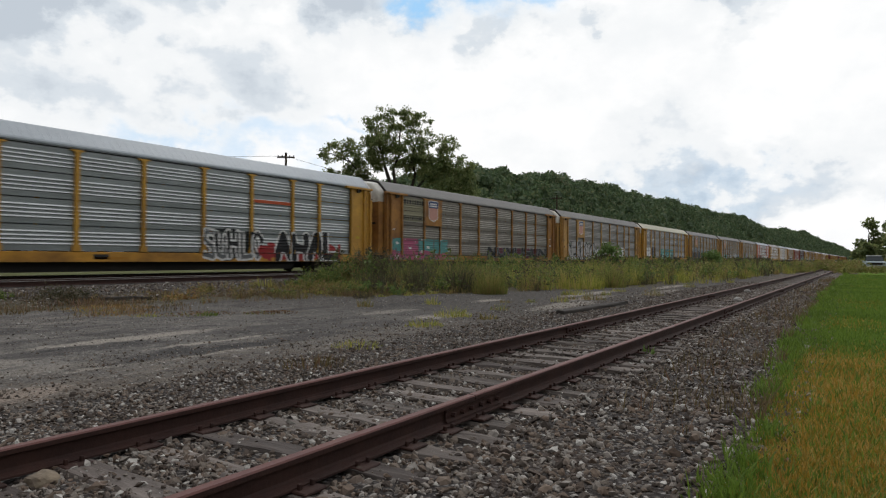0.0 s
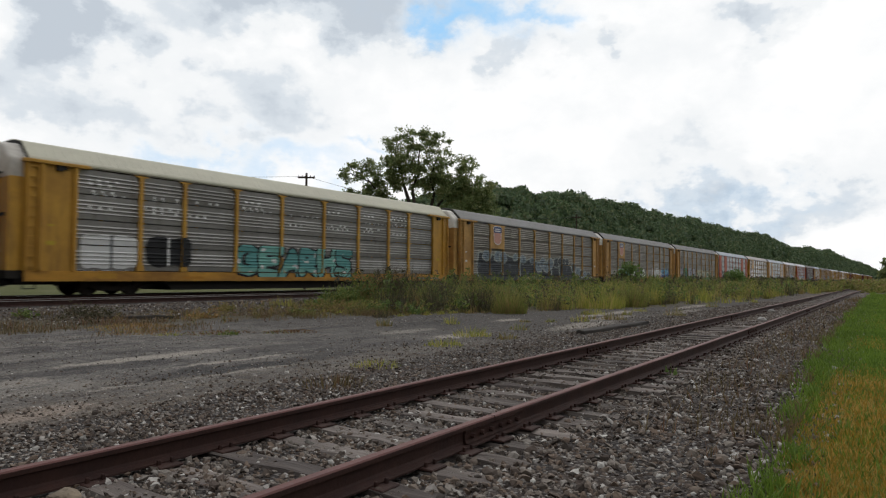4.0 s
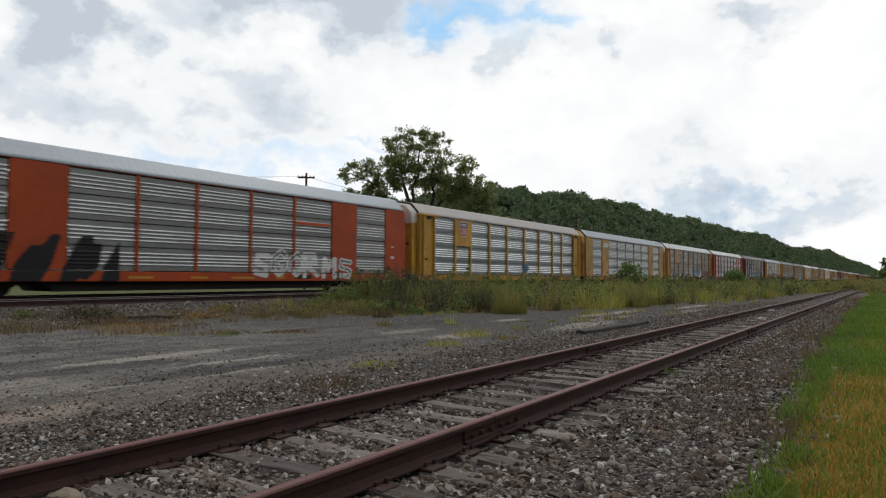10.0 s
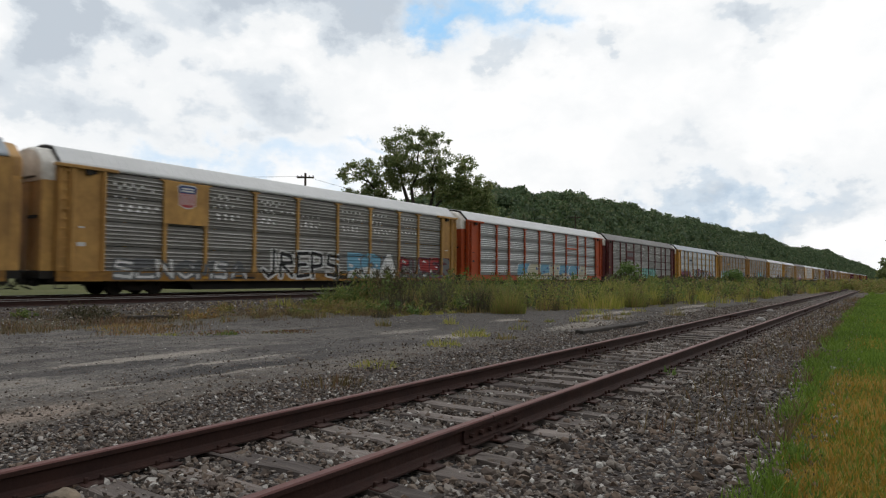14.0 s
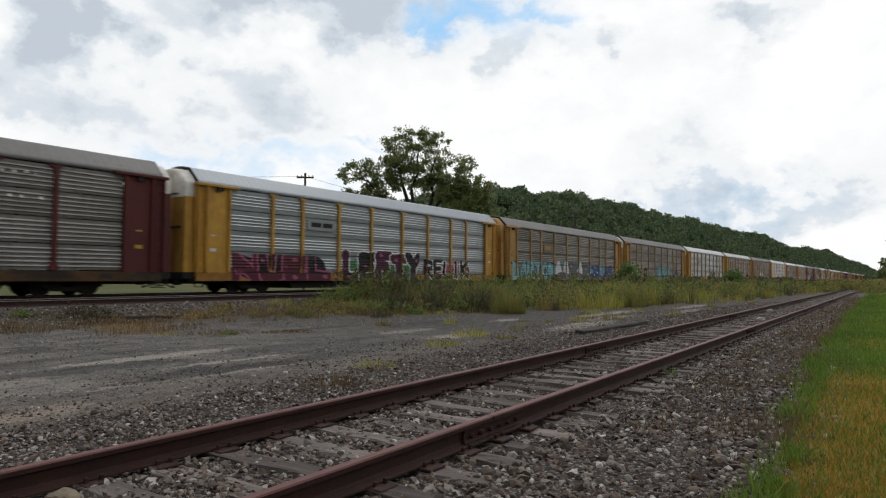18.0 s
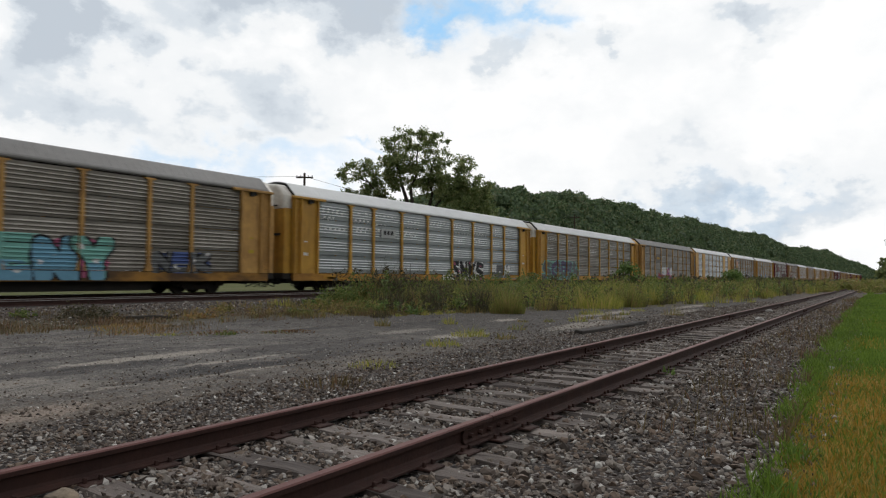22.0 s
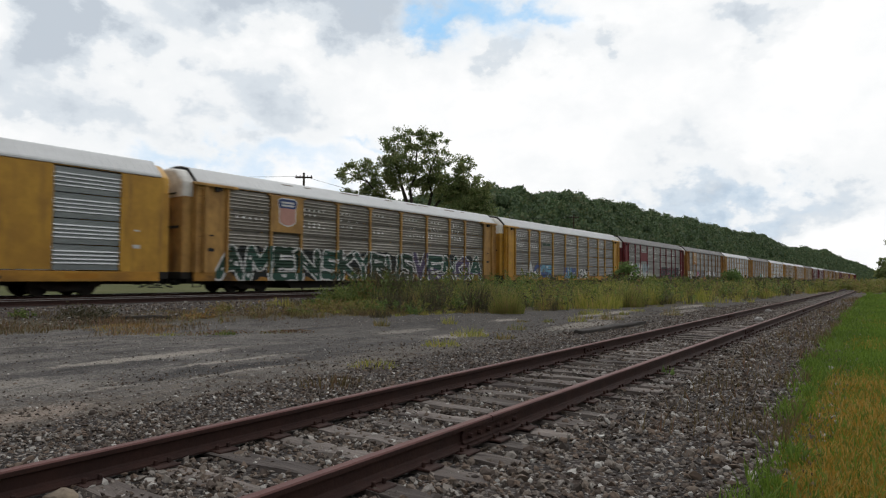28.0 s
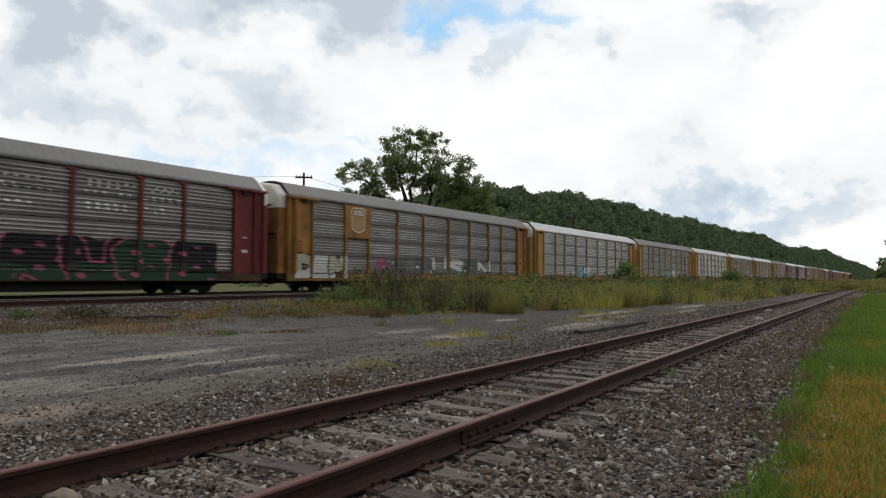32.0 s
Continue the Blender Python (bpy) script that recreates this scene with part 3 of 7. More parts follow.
    for sp in ((-9.5, 6.0, 0.28, 1.7, 0.9, pale), (-7.9, 12.3, 0.5, 1.0, 0.95, pale), (-9.6, 17.4, 0.3, 0.9, 0.95, pale), (-8.4, 23.0, 0.42, 3.2, 0.95, pale), (-7.5, 31.5, 0.4, 3.4, 0.9, pale), (-7.9, 3.6, 0.35, 0.9, 0.4, pale),
               (-7.45, 4.6, 0.12, 0.9, 0.7, pale), (-7.3, 6.0, 0.10, 1.2, 0.7, pale), (-11.5, 3.6, 0.5, 2.0, 0.25, pale), (-6.25, 3.4, 0.16, 2.2, 0.6, (0.16, 0.135, 0.11)),
               (-7.7, 5.6, 0.42, 1.5, 0.8, black), (-9.0, 4.6, 0.35, 1.6, 0.7, black), (-8.0, 9.6, 0.7, 1.6, 0.55, black), (-10.3, 4.2, 0.4, 1.0, 0.5, black),
               (-6.7, 2.6, 0.35, 1.3, 0.85, (0.25, 0.20, 0.165)), (-8.6, 3.0, 0.4, 1.2, 0.6, pale), (-8.3, 6.6, 0.12, 1.3, 0.9, pale), (-7.6, 7.4, 0.35, 1.6, 0.75, black), (-9.0, 8.6, 0.5, 2.2, 0.5, black),
               (-6.9, 17.0, 0.5, 2.2, 0.8, pale), (-7.4, 20.5, 0.4, 2.0, 0.8, pale), (-6.6, 26.0, 0.4, 3.0, 0.8, pale), (-9.6, 12.5, 0.35, 1.2, 0.6, pale), (-11.8, 11.6, 0.5, 1.6, 0.5, black), (-10.6, 15.0, 0.6, 2.0, 0.5, black)):
        tar = spot(*sp)
    soil = ramp(nz(3, 8), [(0.3, (0.09, 0.11, 0.022)), (0.7, (0.18, 0.15, 0.04))])
    soil = mixc(band(y, 9.0, 13.0), mixc(band(nz(1.4, 5), 0.35, 0.6), (0.20, 0.14, 0.03), soil), (0.10, 0.17, 0.022))
    dirt = ramp(nz(2.2, 8), [(0.3, (0.05, 0.045, 0.032)), (0.7, (0.105, 0.09, 0.066))])
    field = ramp(nz(0.08, 6), [(0.3, (0.06, 0.07, 0.024)), (0.7, (0.10, 0.098, 0.042))])
    gravel = mixc(m("MULTIPLY", band(y, 18.0, 70.0), 0.6), gravel, mixc(band(ragged, 0.4, 0.6), (0.085, 0.068, 0.052), (0.15, 0.125, 0.10)))
    col = mixc(band(x, -5.9, -6.5), gravel, tar)
    verge = m("ADD", -15.4, m("MULTIPLY", band(y, 9.0, 36.0), 8.2))
    col = mixc(band(m("SUBTRACT", verge, m("ADD", x, wob)), 0.0, 1.2), col, dirt)
    mainb = m("MULTIPLY", band(x, -18.3, -19.3), band(x, -31.5, -30.5))
    col = mixc(mainb, col, mixc(0.35, gravel, (0.09, 0.082, 0.078)))
    col = mixc(band(x, -31.0, -32.5), col, field)
    col = mixc(band(m("ADD", x, m("MULTIPLY", wob2, 0.3)), -0.72, -0.42), col, soil)
    far = band(y, 75.0, 110.0)
    col = mixc(m("MULTIPLY", far, band(x, -19.0, -18.0)), col, field)
    lift = N("ShaderNodeHueSaturation")
    lift.inputs["Value"].default_value = 1.18
    L(col, lift.inputs["Color"])
    L(lift.outputs[0], bsdf.inputs["Base Color"])
    bsdf.inputs["Roughness"].default_value, bsdf.inputs["Specular IOR Level"].default_value = 0.95, 0.1
    b = N("ShaderNodeBump")
    b.inputs["Strength"].default_value, b.inputs["Distance"].default_value = 0.7, 0.03
    L(m("ADD", m("MULTIPLY", m("SUBTRACT", 0.6, edge), 1.0), nz(14, 6)), b.inputs["Height"])
    L(b.outputs[0], bsdf.inputs["Normal"])
    return mt


def build_ground():
    xs = np.concatenate([[-2600, -1200, -500, -220, -120, -70, -45], np.arange(-36, 8.01, 0.4), [12, 20, 40, 90, 200, 600, 1500, 2600]])
    ys = np.concatenate([[-1500, -500, -150, -60, -25, -10], np.arange(-4, 60.01, 0.5), np.arange(62, 120, 3), [130, 150, 180, 240, 320, 450, 700, 1100, 1800, 2800, 4200]])
    X, Y = np.meshgrid(xs, ys)
    Z = ground_z(X, Y)
    rs = np.random.RandomState(3)
    near = (np.abs(X + 14) < 22) & (np.abs(Y - 30) < 36)
    Z = Z + near * rs.uniform(-0.008, 0.008, X.shape)
    v = np.stack([X.ravel(), Y.ravel(), Z.ravel()], 1)
    nx, ny = len(xs), len(ys)
    i = (np.arange(ny - 1)[:, None] * nx + np.arange(nx - 1)[None, :]).ravel()
    f = np.stack([i, i + 1, i + nx + 1, i + nx], 1)
    me = bulk("ground", v, f, ground_material())
    me.polygons.foreach_set("use_smooth", [True] * len(me.polygons))
    return thing("ground", "grey gravel yard with worn tar, ballast and grassy verges", "ground", data=me, kind="structure")


build_ground()


# ======== tracks ========
RAIL = [(-0.07, 0), (0.07, 0), (0.07, 0.012), (0.018, 0.028), (0.009, 0.045), (0.009, 0.118), (0.036, 0.13),
        (0.036, 0.158), (0.028, 0.168), (-0.028, 0.168), (-0.036, 0.158), (-0.036, 0.13), (-0.009, 0.118), (-0.009, 0.045), (-0.018, 0.028), (-0.07, 0.012)]


def rail_mesh(length, head):
    g = Geo()
    n = len(RAIL)
    v = [(x, a, z) for a in (0, length) for x, z in RAIL]
    faces = [(i, (i + 1) % n, n + (i + 1) % n, n + i) for i in range(n)] + [tuple(reversed(range(n))), tuple(range(n, 2 * n))]
    g.add(v, faces)
    g.mi = [1 if 7 <= i <= 9 else 0 for i in range(n)] + [0, 0]
    return g.mesh("rail", [M["rail"], head])


def tie_mesh(seed, mat, length=2.6):
    """A split, weathered timber with worn ends."""
    r = random.Random(seed)
    g = Geo()
    n, w = 10, 0.115
    ring = 8
    for k in range(n + 1):
        x = -length / 2 + length * k / n
        e = 0.85 if k in (0, n) else 1
        for px, pz in ((-w, -0.12), (w, -0.12), (w, -0.03), (w * 0.9, 0), (w * 0.35, 0.004), (-w * 0.3, -0.004), (-w * 0.9, 0), (-w, -0.03)):
            g.v.append((x, px * e + r.uniform(-0.012, 0.012), pz + (r.uniform(-0.012, 0.008) if pz > -0.1 else 0)))
    for k in range(n):
        for i in range(ring):
            a, b = k * ring, (k + 1) * ring
            g.f.append([a + i, a + (i + 1) % ring, b + (i + 1) % ring, b + i])
    g.f += [list(reversed(range(ring))), list(range(n * ring, (n + 1) * ring))]
    g.mi = [0] * len(g.f)
    return g.mesh("tie", mat)


def plate_mesh():
    g = Geo().chamfer(-0.17, 0.17, -0.09, 0.09, 0.0, 0.016, 0.006)
    for x in (-0.09, 0.09):
        for y in (-0.05, 0.05):
            g.chamfer(x - 0.012, x + 0.012, y - 0.012, y + 0.012, 0.012, 0.05, 0.004)
    return g.mesh("tie_plate", M["rail"])


def joint_mesh():
    """A pair of splice bars with their bolts."""
    g = Geo()
    for s in (-1, 1):
        ring = [(s * 0.012, 0.035), (s * 0.045, 0.03), (s * 0.03, 0.055), (s * 0.03, 0.1), (s * 0.04, 0.125), (s * 0.012, 0.125)]
        g.prism(ring if s < 0 else ring[::-1], -0.45, 0.45)
        for y in (-0.36, -0.22, -0.08, 0.08, 0.22, 0.36):
            g.cyl((s * 0.045, y, 0.078), 0.02, 0.02, "x", 6)
    return g.mesh("splice_bar", M["rail"])


def build_track(name, label, cx, head_z, y0, y1, head, ties, split, near_to, tie_step, joints=()):
    base = head_z - 0.168
    root = thing(name, label, "railway track", pose(cx, y0, base))
    plates = shared("plate", plate_mesh)
    bar = shared("joint", joint_mesh)
    for s in (-0.7525, 0.7525):
        cuts = [y0] + sorted(j for sx, j in joints if sx * s > 0) + [y1]
        for a, b in zip(cuts[:-1], cuts[1:]):
            r = part("rail", rail_mesh(b - a - 0.012, head), root, at=pose(s, a - y0, 0))
            if a != y0:
                part("splice_bar", bar, r, "bolted splice bar", pose(0, 0, 0))
    rng = random.Random(sum(map(ord, name)))
    y, k, far = y0 + 0.2, 0, Geo()
    tie_top = -0.012
    while y < y1:
        jx, jr, jz = rng.uniform(-0.06, 0.06), rng.uniform(-1.6, 1.6), rng.uniform(-0.012, 0.008)
        if y < near_to:
            t = part("tie", ties[k % len(ties)], root, at=pose(jx, y - y0, tie_top + jz, 0, 0, jr + (180 if rng.random() < 0.5 else 0)))
            if split:
                for s in (-0.7525, 0.7525):
                    part("tie_plate", plates, root, at=pose(s, y - y0, tie_top))
        else:
            far.box(jx - 1.3, jx + 1.3, y - y0 - 0.115, y - y0 + 0.115, -0.13, tie_top)
        y += tie_step + rng.uniform(-0.03, 0.03)
        k += 1
    if far.v:
        tagged(part("distant_timber", far.mesh("distant_timber", M["tie"] if split else M["maintie"]), root, "timber ties running into the distance"), kind="stuff")
    return root


OLD_TIES = [tie_mesh(k, M["tie"]) for k in range(7)]
MAIN_TIES = [tie_mesh(20 + k, M["maintie"]) for k in range(3)]
build_track("siding_track", "disused siding with rust-brown rails on weathered grey ties", SIDING_X, SIDING_HEAD, -6.18, 92, M["railhead"], OLD_TIES, True, 45, 0.51,
            [(1, 4.72), (1, 16.7), (-1, 10.9), (-1, 22.8), (1, 28.7), (-1, 34.7), (1, 40.7), (-1, 46.7)])
build_track("near_main_track", "empty main line track with polished railheads on dark ballast", NEAR_MAIN_X, MAIN_HEAD, -60, 1200, M["shiny"], MAIN_TIES, False, 45, 0.53)
build_track("far_main_track", "main line track under the passing freight train", FAR_MAIN_X, MAIN_HEAD, -700, 1300, M["shiny"], MAIN_TIES, False, -690, 0.53)


# ======== loose stones ========
def value_noise(x, y, scale, seed):
    out = np.zeros(len(x))
    for k in range(len(x)):
        out[k] = noise.noise((x[k] * scale + seed * 7.1, y[k] * scale, seed * 1.3))
    return out


def stone_shapes(n, seed, coarse=False):
    """Broken, angular stones."""
    r = np.random.RandomState(seed)
    bm = bmesh.new()
    if coarse:
        base = np.array([(1, 0, 0), (-1, 0, 0), (0, 1, 0), (0, -1, 0), (0, 0, 1), (0, 0, -1)], float)
        faces = np.array([(0, 2, 4), (2, 1, 4), (1, 3, 4), (3, 0, 4), (2, 0, 5), (1, 2, 5), (3, 1, 5), (0, 3, 5)])
    else:
        bmesh.ops.create_icosphere(bm, subdivisions=1, radius=1)
        base = np.array([v.co[:] for v in bm.verts])
        faces = np.array([[v.index for v in f.verts] for f in bm.faces])
    bm.free()
    return [base * (1 + 0.42 * r.uniform(-1, 1, (len(base), 1))) * r.uniform([0.7, 0.55, 0.4], [1.3, 1.0, 0.75]) for _ in range(n)], faces


def scatter_stones(name, label, pts, sizes, seed, mat, coarse=False):
    shapes, faces = stone_shapes(14, seed, coarse)
    r = np.random.RandomState(seed + 1)
    n, nv = len(pts), len(shapes[0])
    S = np.array(shapes)[r.randint(0, len(shapes), n)] * sizes[:, None, None]
    for i, j, top in ((0, 1, 6.283), (1, 2, 0.9), (0, 2, 0.9)):
        t = r.uniform(-top, top, n)[:, None]
        a, b = S[:, :, i].copy(), S[:, :, j].copy()
        S[:, :, i], S[:, :, j] = a * np.cos(t) - b * np.sin(t), a * np.sin(t) + b * np.cos(t)
    V = S + pts[:, None, :]
    F = (faces[None] + (np.arange(n) * nv)[:, None, None]).reshape(-1, 3)
    return thing(name, label, "gravel", data=bulk(name, V.reshape(-1, 3), F, mat), kind="stuff")


def ballast():
    r = np.random.RandomState(11)
    n = 88000
    u = r.uniform(0, 1, n)
    y = 1.2 + 40 * u ** 1.75
    x = r.uniform(-6.3, -0.4, n)
    keep = (r.uniform(0, 1, n) < np.clip((x + 6.6) / 0.9, 0.15, 1)) & (r.uniform(0, 1, n) < np.clip((-0.25 - x) / 0.6, 0.1, 1))
    x, y = x[keep], y[keep]
    size = np.clip(r.lognormal(np.log(0.0175), 0.38, len(x)), 0.008, 0.045) * (1 + y / 90) * np.where(x < -4.7, 0.8, 1.0)
    z = ground_z(x, y) + size * 0.25
    off = np.abs(np.abs(x - SIDING_X) - 0.7525)
    ok = off > 0.085
    # fewer lie on top of the ties
    P = np.stack([x, y, z], 1)
    for nm, sel, c in (("ballast", ok & (y < 7), False), ("distant_ballast", ok & (y >= 7), True)):
        scatter_stones(nm, "loose grey and brown ballast stones between and beside the ties", P[sel], size[sel], 5, M["stone"], c)
    # stones spilt over the ties
    n = 5200
    x, y = r.uniform(SIDING_X - 1.35, SIDING_X + 1.35, n), 1.4 + 30 * r.uniform(0, 1, n) ** 1.6
    size = np.clip(r.lognormal(np.log(0.0165), 0.38, n), 0.008, 0.036)
    keep = (np.abs(np.abs(x - SIDING_X) - 0.7525) > 0.085) & (value_noise(x, y, 1.1, 23) > 0.0)
    scatter_stones("spilt_ballast", "ballast stones spilt over the weathered ties", np.stack([x, y, 0.0 * x - 0.004 + size * 0.3], 1)[keep], size[keep], 14, M["stone"], True)
    n = 15000
    x, y = r.uniform(-15, -6, n), 2 + 26 * r.uniform(0, 1, n) ** 1.4
    size = np.clip(r.lognormal(np.log(0.0095), 0.45, n), 0.004, 0.026)
    scatter_stones("lot_pebbles", "small grey pebbles strewn over the worn lot", np.stack([x, y, ground_z(x, y) + size * 0.2], 1), size, 9, M["stone"], True)
    n = 8000
    x, y = r.uniform(-8.4, -6.0, n), 2 + 30 * r.uniform(0, 1, n) ** 1.4
    size = np.clip(r.lognormal(np.log(0.0155), 0.4, n), 0.006, 0.036)
    keep = r.uniform(0, 1, n) < np.clip((x + 8.6) / 2.2, 0, 1)
    scatter_stones("strewn_ballast", "ballast stones strewn from the siding onto the lot", np.stack([x, y, ground_z(x, y) + size * 0.2], 1)[keep], size[keep], 10, M["stone"], True)
    n = 9000
    x, y = r.uniform(-6.3, -0.75, n), r.uniform(-7, 1.3, n)
    size = np.clip(r.lognormal(np.log(0.019), 0.35, n), 0.009, 0.045)
    keep = np.abs(np.abs(x - SIDING_X) - 0.7525) > 0.085
    scatter_stones("rear_ballast", "loose ballast stones between and beside the ties", np.stack([x, y, ground_z(x, y) + size * 0.25], 1)[keep], size[keep], 12, M["stone"], True)
    n = 9000
    x, y = r.uniform(-20.9, -17.3, n), 5 + 24 * r.uniform(0, 1, n)
    size = r.lognormal(np.log(0.032), 0.35, n)
    scatter_stones("main_ballast", "grey ballast shoulder of the main line", np.stack([x, y, ground_z(x, y) + size * 0.2], 1), size, 13, M["stone"], True)


ballast()


# ======== plants ========
def blades(name, label, category, xy, height, width, mat, seed, lean=0.35, z=None, kind="stuff", way=None):
    """Bent grass blades, each three triangles."""
    r = np.random.RandomState(seed)
    n = len(xy)
    a, la = r.uniform(0, 2 * np.pi, n), r.uniform(0, 2 * np.pi, n)
    la = la if way is None else way + r.normal(0, 0.5, n)
    d = np.stack([np.cos(a), np.sin(a), 0 * a], 1) * (width / 2)[:, None]
    le = np.stack([np.cos(la), np.sin(la), 0 * la], 1) * (height * r.uniform(0.1, 1, n) * lean)[:, None]
    z = ground_z(xy[:, 0], xy[:, 1]) - 0.01 if z is None else z
    p = np.stack([xy[:, 0], xy[:, 1], z], 1)
    up = np.stack([0 * a, 0 * a, height], 1)
    V = np.stack([p - d, p + d, p + up * 0.55 + le * 0.35 - d * 0.8, p + up * 0.55 + le * 0.35 + d * 0.8, p + up + le], 1).reshape(-1, 3)
    o = (np.arange(n) * 5)[:, None]
    F = np.concatenate([o + np.array([0, 1, 3]), o + np.array([0, 3, 2]), o + np.array([2, 3, 4])])
    return thing(name, label, category, data=bulk(name, V, F, mat), kind=kind)


def leaf_cloud(lobes, per, size, seed, shell=0.55):
    """Many small leaf quads filling uneven lobes (centre, radii)."""
    r = np.random.RandomState(seed)
    P = []
    for (cx, cy, cz, rx, ry, rz) in lobes:
        vol = (rx * ry * rz) ** (2 / 3)
        n = max(12, int(per * vol))
        d = r.normal(size=(n, 3))
        d /= np.linalg.norm(d, axis=1)[:, None]
        rad = r.uniform(shell, 1.05, n) ** 0.7
        lump = 1 + 0.3 * np.sin(d[:, 0] * 5 + cx) * np.sin(d[:, 1] * 4 + cz) + 0.2 * np.sin(d[:, 2] * 9 + cy)
        P.append(d * (rad * lump)[:, None] * (rx, ry, rz) + (cx, cy, cz))
    P = np.concatenate(P)
    n = len(P)
    u = r.normal(size=(n, 3))
    u /= np.linalg.norm(u, axis=1)[:, None]
    w = np.cross(u, r.normal(size=(n, 3)))
    w /= np.linalg.norm(w, axis=1)[:, None]
    s = (size * r.uniform(0.6, 1.4, n))[:, None]
    V = np.stack([P - u * s, P + w * s * 0.55, P + u * s, P - w * s * 0.55], 1).reshape(-1, 3)
    o = (np.arange(n) * 4)[:, None]
    return V, np.concatenate([o + np.array([0, 1, 2]), o + np.array([0, 2, 3])])


def verge_edge(y):
    return np.interp(y, [6, 12, 16, 20, 24, 32, 39, 65, 90, 100, 400], [-15.2, -14.4, -13.6, -12.0, -10.6, -8.9, -6.7, -5.8, -5.4, -1.6, -1.6])


def lawn_edge(y):
    return np.interp(y, [3, 7, 11, 21, 40, 70], [-0.60, -0.70, -0.98, -1.14, -1.24, -1.3])


def grass():
    r = np.random.RandomState(21)
    # mown strip beside the siding
    n = 145000
    y = 3.2 + 60 * r.uniform(0, 1, n) ** 2.3
    x = -1.4 + (2.0 + 0.1 * y) * r.uniform(0, 1, n)
    f = value_noise(x, y, 0.55, 2)
    edge = lawn_edge(y) + 0.2 * value_noise(x * 0, y, 0.9, 4) + 0.12 * value_noise(x, y, 5.0, 5)
    keep = x > edge + 0.22 * r.uniform(-0.6, 1, n) ** 3
    x, y, f = x[keep], y[keep], f[keep]
    dry = (0.7 * f + 0.55 * smooth_step(-0.9, -0.55, x) * smooth_step(1.2, 0.1, x) - 0.75 * smooth_step(8.5, 12.5, y) + 0.1 > r.uniform(0, 1.25, len(x)))
    h = r.uniform(0.03, 0.085, len(x)) * (1 + y / 50)
    w = r.uniform(0.004, 0.009, len(x)) * (1 + y / 9)
    xy = np.stack([x, y], 1)
    blades("mown_grass", "short bright green grass beside the gravel", "grass", xy[~dry], h[~dry], w[~dry], M["lawn"], 31, 0.7)
    blades("dry_grass", "short orange-brown dry grass on the verge", "grass", xy[dry], h[dry] * 0.9, w[dry], M["lawndry"], 32, 0.8)
    # the same grass round and behind the camera, and ragged tufts along its edge
    n = 32000
    x, y = r.uniform(-1, 9, n), r.uniform(-7, 22, n)
    ok = (x > -0.55 + r.uniform(-0.2, 0.25, n)) & ((y < 3.2) | (x > 0.6 + 0.1 * y))
    dryer = r.uniform(0, 1, n) < 0.55 * (1 - smooth_step(8.5, 12.5, y))
    for nm, lab, sel, mt, sd in (("verge_grass", "short green grass of the verge", ok & ~dryer, M["lawn"], 43), ("dry_verge_grass", "short orange-brown grass of the verge", ok & dryer, M["lawndry"], 44)):
        blades(nm, lab, "grass", np.stack([x, y], 1)[sel], r.uniform(0.03, 0.09, sel.sum()), r.uniform(0.012, 0.024, sel.sum()), mt, sd, 0.7)
    n = 9000
    y = 3.5 + 62 * r.uniform(0, 1, n) ** 1.7
    x = lawn_edge(y) + 0.02 + 0.2 * value_noise(y * 0, y, 0.9, 4) + np.abs(r.normal(0, 0.09, n)) * np.where(r.uniform(0, 1, n) < 0.7, 1, -1)
    ok = value_noise(x, y, 1.3, 19) > -0.12
    x, y = x[ok], y[ok]
    blades("edge_grass", "ragged longer grass hanging over the gravel edge", "grass", np.stack([x, y], 1), r.uniform(0.05, 0.16, len(x)) * (1 + y / 60), r.uniform(0.005, 0.010, len(x)) * (1 + y / 10), M["lawn"], 45, 0.9)
    # clumps of weeds between the lot and the main line
    def clumps(name, label, cy, cx, ch, cr, per, mat, seed, wide, lean=0.5):
        n = len(cx) * per
        k = np.repeat(np.arange(len(cx)), per)
        ang, d = r.uniform(0, 6.283, n), np.abs(r.normal(0, 0.55, n))
        x, y = cx[k] + cr[k] * d * np.cos(ang), cy[k] + cr[k] * d * np.sin(ang) * 1.3
        h = ch[k] * r.uniform(0.35, 1.12, n) * np.clip(1.15 - 0.4 * d, 0.3, 1.2)
        w = wide * r.uniform(0.6, 1.5, n) * (1 + y / 30)
        ok = x < verge_edge(y) + 0.5 + 1.6 * value_noise(cx, cy, 0.45, 17)[k]
        return blades(name, label, "weeds", np.stack([x, y], 1)[ok], h[ok], w[ok], mat, seed, lean, way=ang[ok])

    def places(n, y0, y1, power, margin=0.0):
        y = y0 + (y1 - y0) * r.uniform(0, 1, n) ** power
        x = -19.3 + (verge_edge(y) - margin + 19.3) * r.uniform(0, 1, n)
        return x, y

    x, y = places(1050, 17.0, 190, 1.7)
    f = value_noise(x, y, 0.16, 6)
    rise = smooth_step(18, 24, y)
    h = (0.24 + 0.42 * rise + 0.6 * np.clip(f, -0.5, 1)) * r.uniform(0.45, 1.45, len(x))
    h = np.clip(h, 0.12, 1.25)
    cr = h * r.uniform(0.45, 0.8, len(x)) + 0.1
    pick = r.uniform(0, 1, len(x))
    bright = (pick < 0.42) | ((y > 26) & (y < 46) & (pick < 0.75))
    olive = ~bright & (pick < 0.8)
    clumps("tall_weeds", "tall yellow-green weeds along the main line", y[bright], x[bright], h[bright], cr[bright], 46, M["weed"], 33, 0.011)
    clumps("olive_weeds", "olive and brown weeds along the main line", y[olive], x[olive], h[olive], cr[olive], 46, M["olive"], 36, 0.010)
    dark = ~bright & ~olive
